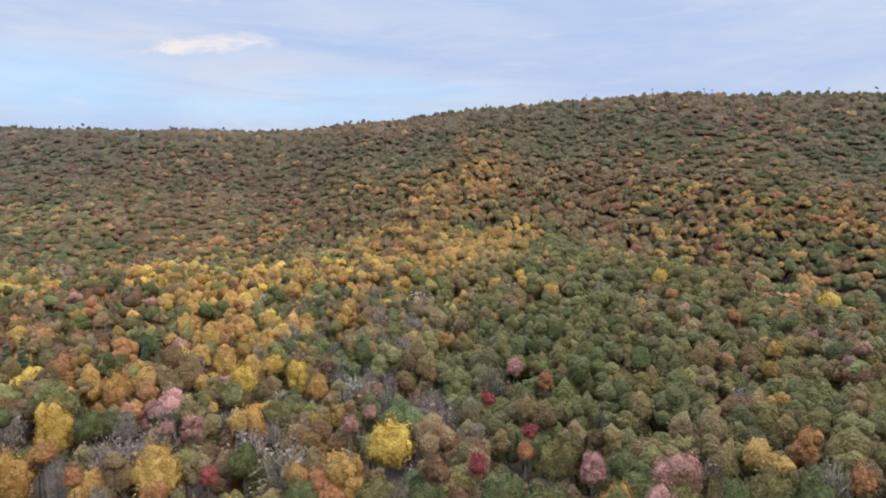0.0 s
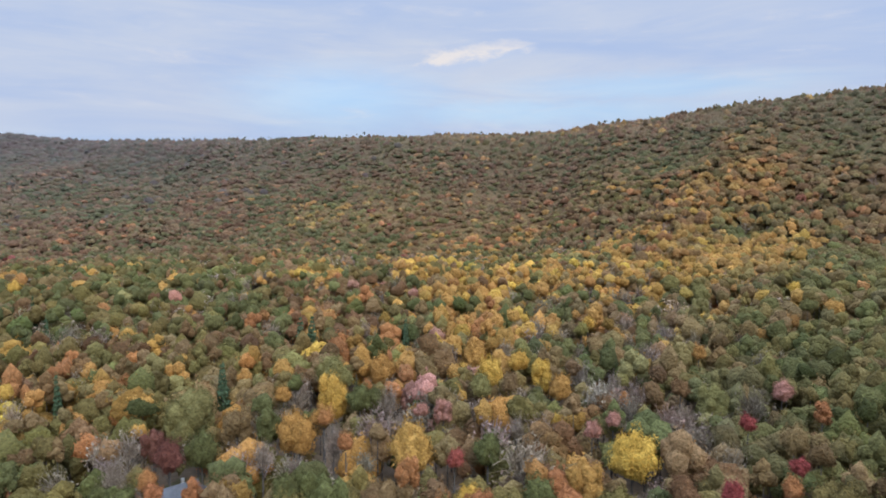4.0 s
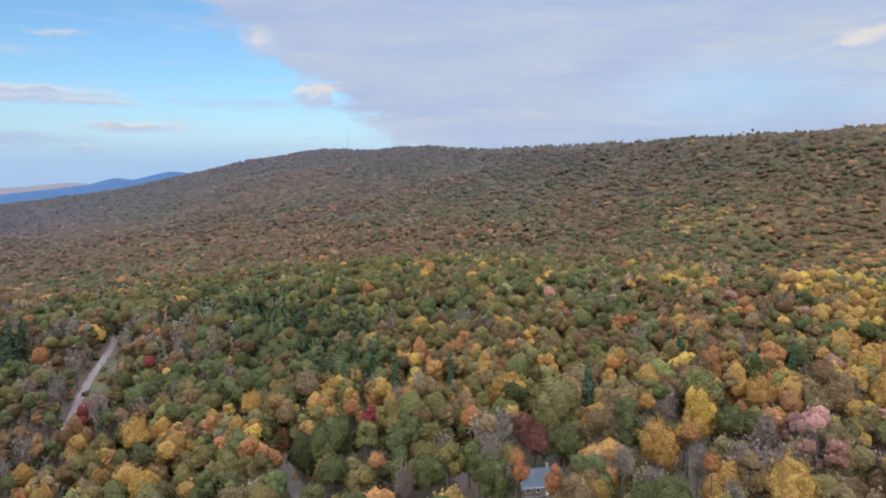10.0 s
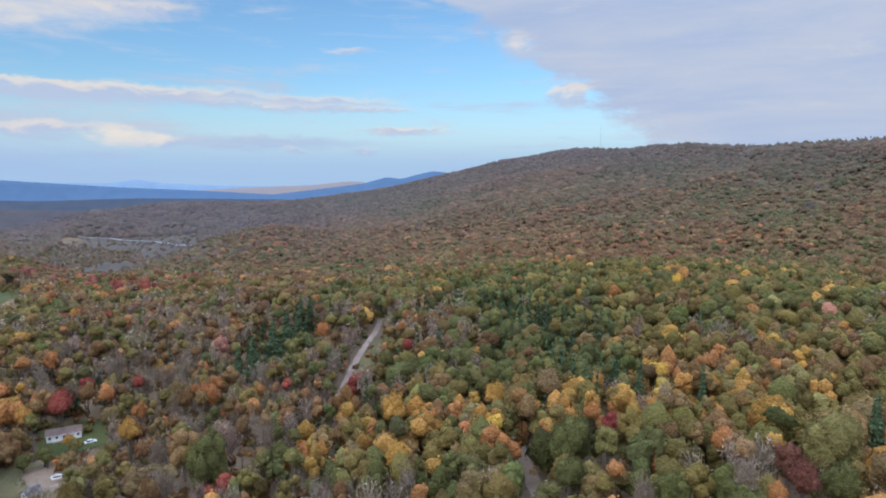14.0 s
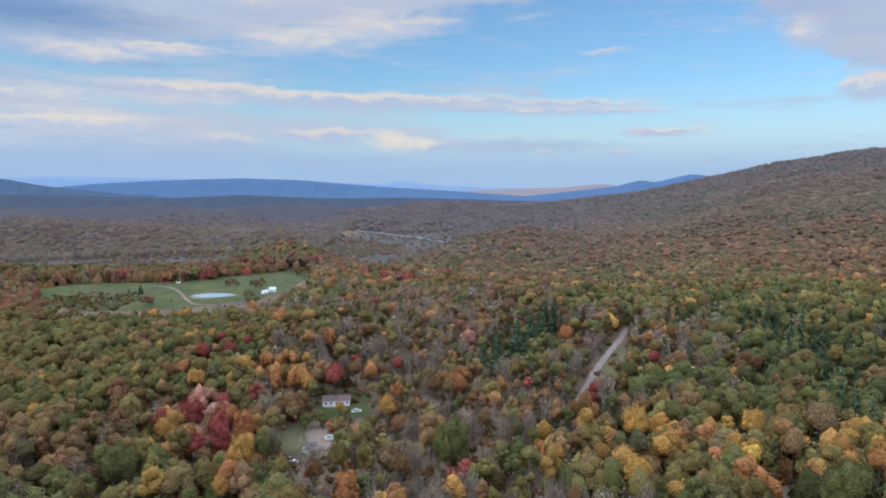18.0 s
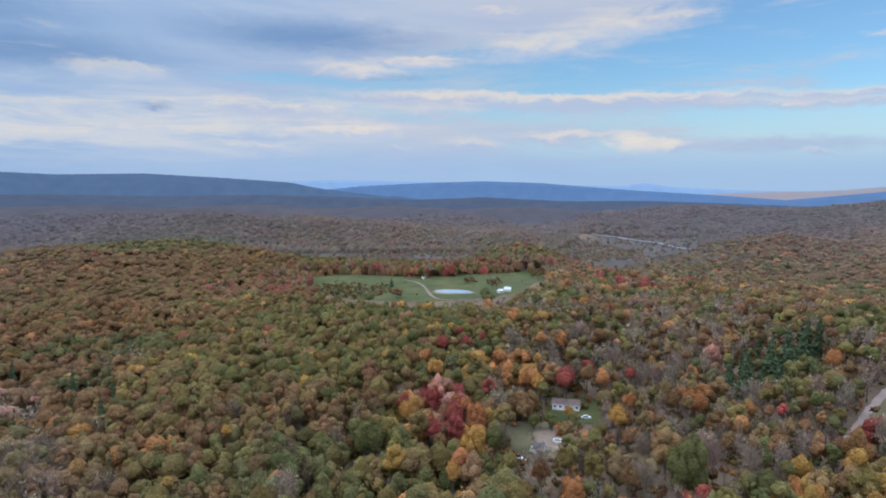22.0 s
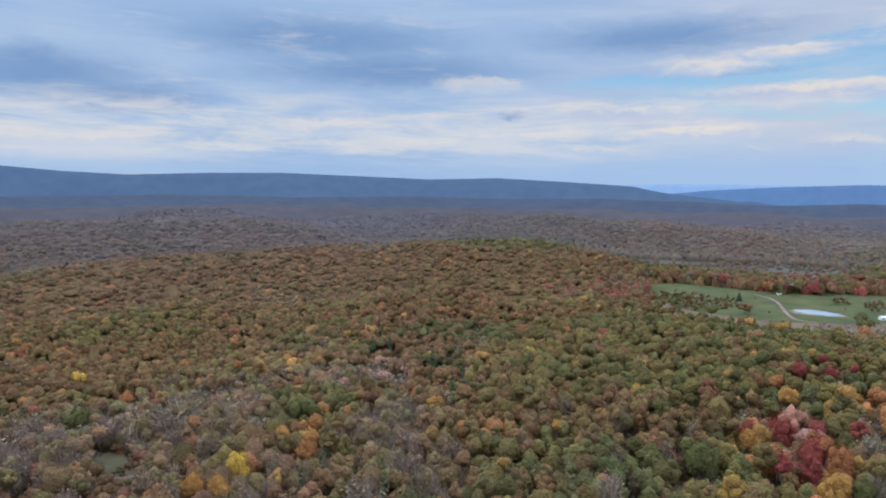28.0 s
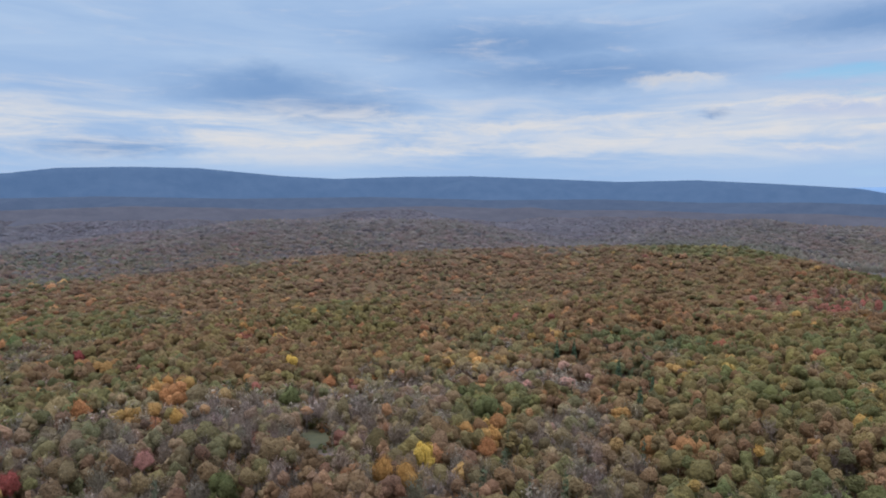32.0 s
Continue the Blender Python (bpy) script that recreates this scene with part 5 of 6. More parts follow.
def plant():
    near = [bare_crown(1, 150, 0.03), crown(2, 9, 0, 150, 0.26, "pine")] + [crown(10 + k, 13, 2, 95, 0.085, core=0.9) if k % 2 else billowy(10 + k, 6, 1, 60, 0.075) for k in range(14)]
    few = [bare_crown(9, 76, 0.045), crown(8, 7, 0, 80, 0.32, "pine")] + [crown(60 + k, 9, 2, 22, 0.11, core=0.92) if k % 2 else billowy(60 + k, 4, 1, 22, 0.1) for k in range(14)]
    mid = [bare_crown(3, 34, 0.06), crown(4, 5, 0, 36, 0.42, "pine")] + [billowy(30 + k, 3, 0, 4, 0.16) for k in range(12)]
    back = mid[:2] + [billowy(45 + k, 2, 0, 0, 0.22) for k in range(12)]
    far = [crown(5, 4, 0, 1, 0.3), crown(6, 3, 0, 12, 0.6, "pine")] + [billowy(50 + k, 2, 0, 0, 0.22) for k in range(10)]
    last = far[:2] + [crown(50 + k, 4, 0, 1, 0.3) for k in range(10)]
    shapes = {"last": last, "near": near, "next": few, "mid": mid, "back": back, "far": far}
    for k, (r0, r1, step, a0, a1, form, wide, spread_z, even, deep, label) in enumerate(RINGS):
        x, y, a, r = spots(r0, r1, step, 70 + k, a0, a1)
        rs = np.random.RandomState(90 + k)
        n = len(x)
        kind = species(x, y, a, r, 110 + k)
        keep = clear(x, y, a, r) > rs.rand(n)
        tall = 16.5 + spread_z * rs.randn(n).clip(-1.8, 1.8)
        if r1 <= 95:
            keep &= ~HERO_TAKEN(x, y)
        if r0 > 400:
            keep &= in_sight(a, r, height(x, y), 22.0)
        if r1 < 500 and a0 == -43:
            keep &= ~HERO_TAKEN(x, y)
            keep &= np.arctan2(height(x, y) + 15 - EYE[2], r) > math.radians(-31)
        on_top = np.exp(-((r - np.interp(a, AZ, CREST_D)) / 40) ** 2)
        tall = tall + 1.6 * on_top
        kind = np.where((kind == BARE) & (on_top > 0.2), KINDS.index("rust"), kind)
        if r1 < 1000:
            tall = make_way(x, y, tall)
        x, y, a, r, kind, tall = x[keep], y[keep], a[keep], r[keep], kind[keep], tall[keep]
        radius = step * wide * np.exp((0.27 if r1 < 700 else 0.2) * np.random.RandomState(5 + k).randn(len(x)).clip(-2.0, 2.2))
        radius = np.where(kind == BARE, radius * 1.1, radius) * (1 - 0.25 * ramp(a, 80, 86) * ramp(a, 110, 104) * ramp(r, 520, 460))
        low = on_floor(a, r)
        tall, radius = np.where(low, tall * 0.5, tall), np.where(low, radius * 0.55, radius)
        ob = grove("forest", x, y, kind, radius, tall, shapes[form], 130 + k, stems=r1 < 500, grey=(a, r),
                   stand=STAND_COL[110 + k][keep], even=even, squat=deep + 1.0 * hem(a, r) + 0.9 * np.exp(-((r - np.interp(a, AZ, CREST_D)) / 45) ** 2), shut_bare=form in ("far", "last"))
        tagged(ob, label, "forest", kind="stuff")


def gap_sheet():
    """A billowing leaf-coloured sheet under the far crowns, added to keep gaps from going dark."""
    rows = np.where((AZ > -43) & (AZ < 205))[0][::2]
    cols = np.where((RR > 620) & (RR < 3050))[0]
    a = np.repeat(AZ[rows], len(cols))
    r = np.tile(RR[cols], len(rows))
    x, y = -np.sin(np.radians(a)) * r, np.cos(np.radians(a)) * r
    start = np.where((a < 44) | (a > 135), 630.0, 930.0)
    z = height(x, y) + 11.3 + 0.9 * ramp(r, 1200, 1500) - 9.5 * hem(a, r) + 1.3 * vnoise(x, y, 16, 71) - 12.0 * ramp(r, start + 90, start)
    species(x, y, a, r, 199)
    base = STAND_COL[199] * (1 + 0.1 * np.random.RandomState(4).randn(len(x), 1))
    # the sheet's colour takes the same painted haze
    base = greyed(base, a, r)
    shut = (r > start) & ~on_floor(a, r) & ((z - EYE[2]) / r > SIGHT[rows.repeat(len(cols)), np.tile(cols, len(rows))] - 0.02)
    i, j = np.meshgrid(np.arange(len(rows) - 1), np.arange(len(cols) - 1), indexing="ij")
    p = (i * len(cols) + j).ravel()
    q = p + len(cols)
    ok = shut[p] & shut[q] & shut[p + 1] & shut[q + 1]
    p, q = p[ok], q[ok]
    t = np.vstack([np.stack([p, p + 1, q + 1], 1), np.stack([p, q + 1, q], 1)])
    ob = new("forest", big_mesh("forest", np.stack([x, y, z], 1), t, M_FOREST, np.clip(base, 0.012, 0.8), True))
    tagged(ob, "leaf-coloured sheet filling the gaps between far crowns", "forest", kind="stuff")


def brush():
    """Low bare brush and saplings in the thin woods, so many that nobody could count them."""
    shapes = [bare_crown(400, 16, 0.07), bare_crown(401, 16, 0.07)] + [crown(402 + k, 4, 1, 8, 0.4) for k in range(4)]
    x, y, a, r = spots(120, 900, 4.8, 95)
    rs = np.random.RandomState(96)
    zone = np.maximum(ramp(a, 74, 80) * ramp(a, 118, 112), ramp(a, 158, 166)) * 0.75 + 0.1
    z = height(x, y)
    e = np.degrees(np.arctan2(z + 1.5 - EYE[2], r))
    zone[r > 480] = 0.0
    for outline in OPEN[:-1]:
        zone[inside(a, e, outline)] = 0.04
    zone[inside(a, e, FIELD)] = 0.006
    zone[(r > 480) & ~inside(a, e, FIELD)] = 0.0
    for outline in THICKETS:
        zone[inside(a, e, outline)] = 0.95 + 0.6 * vnoise(x, y, 25, 3)[inside(a, e, outline)]
    zone[inside(a, e, VERGE)] = 0.35
    zone[inside(a, e, GLADE)] = 0.3
    keep = (rs.rand(len(x)) < zone) & (e > -30)
    x, y, a = x[keep], y[keep], a[keep]
    n = len(x)
    kind = np.array([KINDS.index(k) for k in ("bare", "bare", "rust", "tan", "rust", "olive", "olive", "green", "orange")])[rs.randint(0, 9, n)]
    low = inside(a, np.degrees(np.arctan2(height(x, y) + 1.5 - EYE[2], np.hypot(x, y))), FIELD)
    kind = np.where(low, np.array([KINDS.index(k) for k in ("tan", "olive", "bare", "olive")])[rs.randint(0, 4, n)], kind)
    for outline in THICKETS:
        low &= ~inside(a, np.degrees(np.arctan2(height(x, y) + 1.5 - EYE[2], np.hypot(x, y))), outline)
    size = 1.6 + 1.6 * rs.rand(n) ** 1.5
    ob = grove("brush", x, y, kind, np.where(low, 0.55, 1.0) * size, np.where(low, 0.5, 1.0) * (2.5 + 4.5 * rs.rand(n) ** 1.4), shapes, 97)
    tagged(ob, "grey-brown bare brush and saplings on the forest floor", "brush", kind="stuff")


def bottom_trees():
    """Pale willows and bare thickets scattered over the valley floor, thicker in belts along the stream."""
    rs = np.random.RandomState(77)
    shapes = [bare_crown(210, 60, 0.06), crown(140, 6, 0, 30, 0.2, "pine")] + [crown(20 + k, 7, 1, 26, 0.24) for k in range(3)]
    a, r = 95.5 + 61 * rs.rand(2600), 1290 + 900 * rs.rand(2600) ** 0.7
    x, y = polar(a, r)
    near = np.interp(a, COLUMNS[:, 0], COLUMNS[:, 10])
    end = np.interp(a, *np.array(FLOOR, float).T)
    belt = fbm(x, y, 120, 61)
    u = (r - near) / (end - near)
    road = np.interp(a, [96.1, 99.0, 102.1, 106.1], [1850, 2050, 2210, 2370])
    keep = (u > 0.02) & (u < 0.97) & (rs.rand(len(a)) < 0.30 + 0.9 * belt) & ((np.abs(r - road) > 45) | (a > 106))
    x, y = x[keep], y[keep]
    n = len(x)
    names = ("tan", "bare", "lime", "bare", "pink", "tan", "bare", "lime")
    kind = np.array([KINDS.index(k) for k in names])[rs.randint(0, len(names), n)]
    ob = grove("bottomland_trees", x, y, kind, 3.0 + 3.2 * rs.rand(n), 5.0 + 6.0 * rs.rand(n), shapes, 98, shut_bare=False)
    tagged(ob, "scattered pale willows and bare thickets on the valley floor", "trees", kind="stuff")


plant()
gap_sheet()
brush()
bottom_trees()

# ---- far hills and ranges: a plain backdrop of distance, blue with air painted as glow ----
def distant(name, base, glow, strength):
    """A far wooded hillside: its own dull colour, and the light of miles of air put in as emission."""
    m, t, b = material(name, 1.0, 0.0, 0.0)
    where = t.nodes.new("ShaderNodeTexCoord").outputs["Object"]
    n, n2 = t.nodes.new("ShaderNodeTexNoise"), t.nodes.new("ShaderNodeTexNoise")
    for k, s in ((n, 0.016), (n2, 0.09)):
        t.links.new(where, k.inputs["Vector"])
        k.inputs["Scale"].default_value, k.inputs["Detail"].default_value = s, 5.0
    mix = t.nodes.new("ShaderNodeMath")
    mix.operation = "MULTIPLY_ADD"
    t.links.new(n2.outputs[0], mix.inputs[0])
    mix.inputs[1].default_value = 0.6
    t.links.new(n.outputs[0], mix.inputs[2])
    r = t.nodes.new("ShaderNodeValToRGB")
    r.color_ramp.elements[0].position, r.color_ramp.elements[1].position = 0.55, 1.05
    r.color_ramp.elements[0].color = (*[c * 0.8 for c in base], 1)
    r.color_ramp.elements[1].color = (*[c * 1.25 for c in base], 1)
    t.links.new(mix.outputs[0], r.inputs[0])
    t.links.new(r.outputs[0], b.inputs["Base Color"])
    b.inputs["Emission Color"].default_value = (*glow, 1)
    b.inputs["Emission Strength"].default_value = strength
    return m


def hills(name, rows, distance, depth, mat, label, rough, seed, foot=-75.0):
    """A chain of hills with its crest at a distance; rows: bearing and elevation of the crest."""
    rows = np.array(rows, float)
    a = np.arange(rows[0, 0], rows[-1, 0] + 0.01, 0.12)
    crest = np.interp(a, rows[:, 0], rows[:, 1])
    k = np.hanning(15) / np.hanning(15).sum()
    crest = np.convolve(np.pad(crest, 7, mode="edge"), k, "valid")
    rs = np.random.RandomState(seed)
    steps = 14
    verts = []
    for j in range(steps + 1):
        u = j / steps                                 # 0 at the foot, 1 on the crest
        r = distance - depth * (1 - u)
        x, y = polar(a, r)
        top = EYE[2] + distance * np.tan(np.radians(crest))
        spur = rough * vnoise(x, y, 260, seed) * 4 * u * (1 - u) + 0.35 * rough * vnoise(x, y, 90, seed + 1) * 4 * u * (1 - u)
        z = foot + (top - foot) * (0.35 * u + 0.65 * u ** 2) + spur
        if j == steps:
            z = top + 1.6 * rs.rand(len(a))
        verts.append(np.stack([x, y, z], 1))
    x, y = polar(a, distance + depth * 0.4)
    verts.append(np.stack([x, y, np.full(len(a), foot)], 1))
    n = len(a)
    i, j = np.meshgrid(np.arange(n - 1), np.arange(steps + 1))
    p = j * n + i
    q = np.stack([p, p + 1, p + n + 1, p + n], -1).reshape(-1, 4)
    ob = new(name, big_mesh(name, np.vstack(verts), np.concatenate([q[:, [0, 2, 1]], q[:, [0, 3, 2]]]), mat, None, True))
    tagged(ob, label, "hills", kind="structure")


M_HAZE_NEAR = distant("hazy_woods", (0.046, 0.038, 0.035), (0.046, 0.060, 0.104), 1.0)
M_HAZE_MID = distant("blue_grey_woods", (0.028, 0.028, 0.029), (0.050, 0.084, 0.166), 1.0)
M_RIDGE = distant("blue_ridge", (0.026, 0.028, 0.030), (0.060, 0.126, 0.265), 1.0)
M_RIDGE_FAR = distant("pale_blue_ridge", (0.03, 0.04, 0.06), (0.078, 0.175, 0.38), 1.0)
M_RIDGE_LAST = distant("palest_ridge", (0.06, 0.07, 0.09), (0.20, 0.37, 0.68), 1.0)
# pale sunlight on this ridge is emission in its own material
M_RIDGE_SUN = distant("sun_glow_far_ridge", (0.035, 0.03, 0.03), (0.33, 0.335, 0.43), 1.0)

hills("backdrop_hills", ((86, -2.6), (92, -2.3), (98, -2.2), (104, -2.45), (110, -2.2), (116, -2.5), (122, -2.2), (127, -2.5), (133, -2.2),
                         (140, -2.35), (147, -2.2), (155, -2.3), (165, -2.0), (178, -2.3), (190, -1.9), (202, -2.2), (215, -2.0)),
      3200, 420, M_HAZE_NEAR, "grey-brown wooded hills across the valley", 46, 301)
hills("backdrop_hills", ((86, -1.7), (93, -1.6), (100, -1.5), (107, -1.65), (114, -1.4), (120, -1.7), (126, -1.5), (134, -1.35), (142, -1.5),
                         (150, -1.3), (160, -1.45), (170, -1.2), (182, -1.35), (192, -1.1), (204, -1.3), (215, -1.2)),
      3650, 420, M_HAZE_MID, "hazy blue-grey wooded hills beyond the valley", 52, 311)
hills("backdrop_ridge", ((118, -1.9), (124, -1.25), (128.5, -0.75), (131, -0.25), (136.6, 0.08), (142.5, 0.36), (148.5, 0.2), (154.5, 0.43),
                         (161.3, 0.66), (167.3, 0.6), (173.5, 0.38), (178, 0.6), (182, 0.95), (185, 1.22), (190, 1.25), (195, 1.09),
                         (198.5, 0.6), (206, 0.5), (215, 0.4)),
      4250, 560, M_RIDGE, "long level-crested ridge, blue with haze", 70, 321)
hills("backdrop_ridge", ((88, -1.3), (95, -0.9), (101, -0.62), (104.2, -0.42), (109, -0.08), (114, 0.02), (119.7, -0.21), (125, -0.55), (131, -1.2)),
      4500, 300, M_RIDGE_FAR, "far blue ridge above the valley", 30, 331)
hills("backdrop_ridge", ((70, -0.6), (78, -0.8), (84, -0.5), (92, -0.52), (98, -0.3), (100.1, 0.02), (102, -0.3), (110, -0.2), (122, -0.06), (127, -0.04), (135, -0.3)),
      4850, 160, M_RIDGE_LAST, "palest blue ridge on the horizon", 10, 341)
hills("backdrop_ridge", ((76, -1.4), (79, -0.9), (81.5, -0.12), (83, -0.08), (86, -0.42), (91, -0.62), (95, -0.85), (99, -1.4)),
      4780, 120, M_RIDGE_SUN, "distant ridge with pale pink sunlight put in as glow", 8, 351)
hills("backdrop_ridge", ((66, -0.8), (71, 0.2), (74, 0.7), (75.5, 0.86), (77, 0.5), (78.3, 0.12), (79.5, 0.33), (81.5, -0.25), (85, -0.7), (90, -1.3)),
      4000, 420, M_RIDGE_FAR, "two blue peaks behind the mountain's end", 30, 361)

# ---- open ground, tracks, water ----
M_GRASS = mottled("meadow_grass", (0.033, 0.047, 0.014), (0.092, 0.090, 0.030), 0.045, 0.9, 0.95, bump=0.5, bump_size=0.2)
M_ROUGH_GRASS = mottled("rough_grass", (0.062, 0.060, 0.030), (0.145, 0.118, 0.056), 0.09, 1.2, 0.95, bump=0.6, bump_size=0.25)
M_DIRT = mottled("bare_dirt", (0.12, 0.085, 0.062), (0.26, 0.185, 0.135), 0.12, 1.5, 0.95, bump=0.4, bump_size=0.08)
M_GRAVEL = mottled("gravel_track", (0.20, 0.145, 0.12), (0.34, 0.255, 0.215), 0.1, 2.0, 0.95, bump=0.4, bump_size=0.05)
M_TARMAC = mottled("pale_tarmac", (0.20, 0.20, 0.21), (0.29, 0.29, 0.30), 0.02, 0.5, 0.9, bump=0.0)
M_FLOOD = mottled("pale_bottomland", (0.052, 0.044, 0.038), (0.098, 0.080, 0.066), 0.012, 0.06, 0.95, bump=0.2, bump_size=0.5)
# pale base colour makes up for part of the sky's reflection
M_WATER = mottled("still_water", (0.20, 0.26, 0.30), (0.27, 0.33, 0.37), 0.05, 0.8, 0.03, spec=0.5, bump=0.03, bump_size=0.02)
M_BANK = mottled("pond_bank", (0.12, 0.10, 0.07), (0.22, 0.18, 0.12), 0.2, 1.5, 0.95)


def spread(name, outline, step, lift, mat, label, category, close=True):
    """Ground cover laid over the land inside an outline of sight lines."""
    pts = [on_ground(a, e) for a, e in outline]
    px, py = np.array([p[0] for p in pts]), np.array([p[1] for p in pts])
    nx, ny = int((px.max() - px.min()) / step) + 3, int((py.max() - py.min()) / step) + 3
    gx, gy = np.meshgrid(px.min() - step + np.arange(nx) * step, py.min() - step + np.arange(ny) * step)
    rs = np.random.RandomState(nx * 31 + ny)
    gx, gy = gx + rs.uniform(-.3, .3, gx.shape) * step, gy + rs.uniform(-.3, .3, gy.shape) * step
    z = height(gx, gy) + lift
    v = np.stack([gx, gy, z], -1).reshape(-1, 3)
    i, j = np.meshgrid(np.arange(nx - 1), np.arange(ny - 1))
    p = (j * nx + i).ravel()
    q = np.stack([p, p + 1, p + nx + 1, p + nx], 1)
    c = v[q].mean(1)
    q = q[inside(c[:, 0], c[:, 1], list(zip(px, py)))]
    used, back = np.unique(q, return_inverse=True)
    q = back.reshape(-1, 4)
    ob = new(name, big_mesh(name, v[used], np.concatenate([q[:, [0, 1, 2]], q[:, [0, 2, 3]]]), mat, None, True))
    return tagged(ob, label, category, kind="structure")


def strip(name, line, width, lift, mat, label, category="road"):
    """A road over the land along a line of sight lines, with a slight camber."""
    p = np.array([on_ground(a, e)[:2] for a, e in line])
    d = np.concatenate([[0], np.cumsum(np.hypot(*np.diff(p, axis=0).T))])
    s = np.linspace(0, d[-1], max(4, int(d[-1] / 3)))
    c = np.stack([np.interp(s, d, p[:, 0]), np.interp(s, d, p[:, 1])], 1)
    k = np.array([1, 2, 3, 2, 1]) / 9
    m = np.stack([np.convolve(np.pad(c[:, q], 2, mode="edge"), k, "valid") for q in (0, 1)], 1)
    t = np.gradient(m, axis=0)
    nrm = unit(np.stack([-t[:, 1], t[:, 0], 0 * t[:, 0]], 1))[:, :2]
    offs = (-0.5, -0.28, 0.0, 0.28, 0.5)
    rs = np.random.RandomState(9)
    v = []
    for o in offs:
        w = width * (o + (0.05 * rs.randn(len(m)) if abs(o) == 0.5 else 0 * m[:, 0]))
        q = m + nrm * w[:, None]
        v.append(np.column_stack([q, height(q[:, 0], q[:, 1]) + lift + 0.12 * (1 - 4 * o * o)]))
    n = len(m)
    i, j = np.meshgrid(np.arange(n - 1), np.arange(len(offs) - 1))
    a = (j * n + i).ravel()
    q = np.stack([a, a + 1, a + n + 1, a + n], 1)
    ob = new(name, big_mesh(name, np.vstack(v), np.concatenate([q[:, [0, 2, 1]], q[:, [0, 3, 2]]]), mat, None, True))
    return tagged(ob, label, category, kind="structure")


TRACK = ((116.4, -10.62), (117.05, -10.64), (117.97, -10.59), (118.58, -10.19), (119.19, -9.43), (119.8, -9.07), (121.0, -8.86))
spread("field", FIELD, 3.0, 0.30, M_GRASS, "green sloping pasture with worn patches among the woods", "field")
spread("lawn", LAWN, 1.6, 0.30, M_GRASS, "mown green lawn round the mobile home", "lawn")
spread("lawn", YARD, 1.6, 0.28, M_ROUGH_GRASS, "patchy green grass in the farmyard", "lawn")
spread("yard", ((109.0, -21.6), (107.6, -21.2), (106.0, -22.0), (106.2, -23.2), (108.6, -23.3)), 1.4, 0.45, M_DIRT, "bare reddish dirt in the farmyard", "yard")
spread("glade", GLADE, 2.0, 0.30, M_ROUGH_GRASS, "rough yellow-green grass in a woodland glade", "glade")
spread("glade", VERGE, 2.0, 0.25, M_ROUGH_GRASS, "rough grass and low growth beside the gravel track", "verge")
spread("yard", DRIVE, 1.6, 0.30, M_DIRT, "bare brown ground between the trees", "yard")
spread("yard", HOMEYARD, 1.6, 0.28, M_ROUGH_GRASS, "leaf-strewn grass round the grey house", "yard")


def bottomland():
    """The valley floor: pale fields and flood plain."""
    cols = COLUMNS
    floor_a, floor_r = np.array(FLOOR, float).T
    a = np.arange(95.5, 157.1, 0.5)
    n = 24
    u = np.linspace(0, 1, n)
    r0, r1 = np.interp(a, cols[:, 0], cols[:, 10]) + 12, np.interp(a, floor_a, floor_r) - 8
    r = r0[:, None] + (r1 - r0)[:, None] * u[None, :]
    x, y = polar(a[:, None], r)
    v = np.stack([x, y, height(x, y) + 0.6], -1).reshape(-1, 3)
    i, j = np.meshgrid(np.arange(len(a) - 1), np.arange(n - 1), indexing="ij")
    p = (i * n + j).ravel()
    q = np.stack([p, p + 1, p + n + 1, p + n], 1)
    ob = new("bottomland", big_mesh("bottomland", v, np.concatenate([q[:, [0, 2, 1]], q[:, [0, 3, 2]]]), M_FLOOD, None, True))
    tagged(ob, "pale grey-tan fields on the valley floor", "field", kind="structure")


bottomland()
strip("gravel_road", ROAD, 3.9, 0.40, M_GRAVEL, "straight pinkish gravel track cut through the woods")
strip("gravel_road", ROAD_END, 4.0, 0.50, M_GRAVEL, "gravel turning at the end of the track")
strip("dirt_lane", LANE, 4.6, 0.35, M_DIRT, "narrow dirt lane between the trees")
strip("farm_track", TRACK, 3.4, 0.45, M_DIRT, "worn dirt farm track across the pasture")
strip("highway", HIGHWAY, 10.0, 2.5, M_TARMAC, "pale highway along the valley floor")


def pond():
    pts = [on_ground(a, e)[:2] for a, e in POND]
    p = np.array(pts)
    c = p.mean(0)
    k = np.linspace(0, len(p), 41)[:-1]
    i, f = k.astype(int), (k % 1)[:, None]
    rim = p[i] * (1 - f) + p[(i + 1) % len(p)] * f
    for _ in range(2):
        rim = 0.25 * np.roll(rim, 1, 0) + 0.5 * rim + 0.25 * np.roll(rim, -1, 0)
    z = float(height(rim[:, 0], rim[:, 1]).max()) + 0.5
    n = len(rim)
    v = [(*c, z)] + [(*q, z) for q in rim]
    ob = new("pond", mesh_of("pond", v, [(0, 1 + a, 1 + (a + 1) % n) for a in range(n)], M_WATER))
    tagged(ob, "still farm pond reflecting the pale sky", "pond", kind="structure")
    out, far = c + (rim - c) * 1.05, c + (rim - c) * 1.22
    v = [(*q, z - 0.3) for q in rim] + [(*q, z + 0.35) for q in out] + [(*q, float(height(*q)) - 0.2) for q in far]
    f = [(a + o, (a + 1) % n + o, (a + 1) % n + o + n, a + o + n) for o in (0, n) for a in range(n)]
    tagged(new("pond_bank", mesh_of("pond_bank", v, f, M_BANK, True)), "low earthen bank round the farm pond", "bank", kind="structure")


pond()

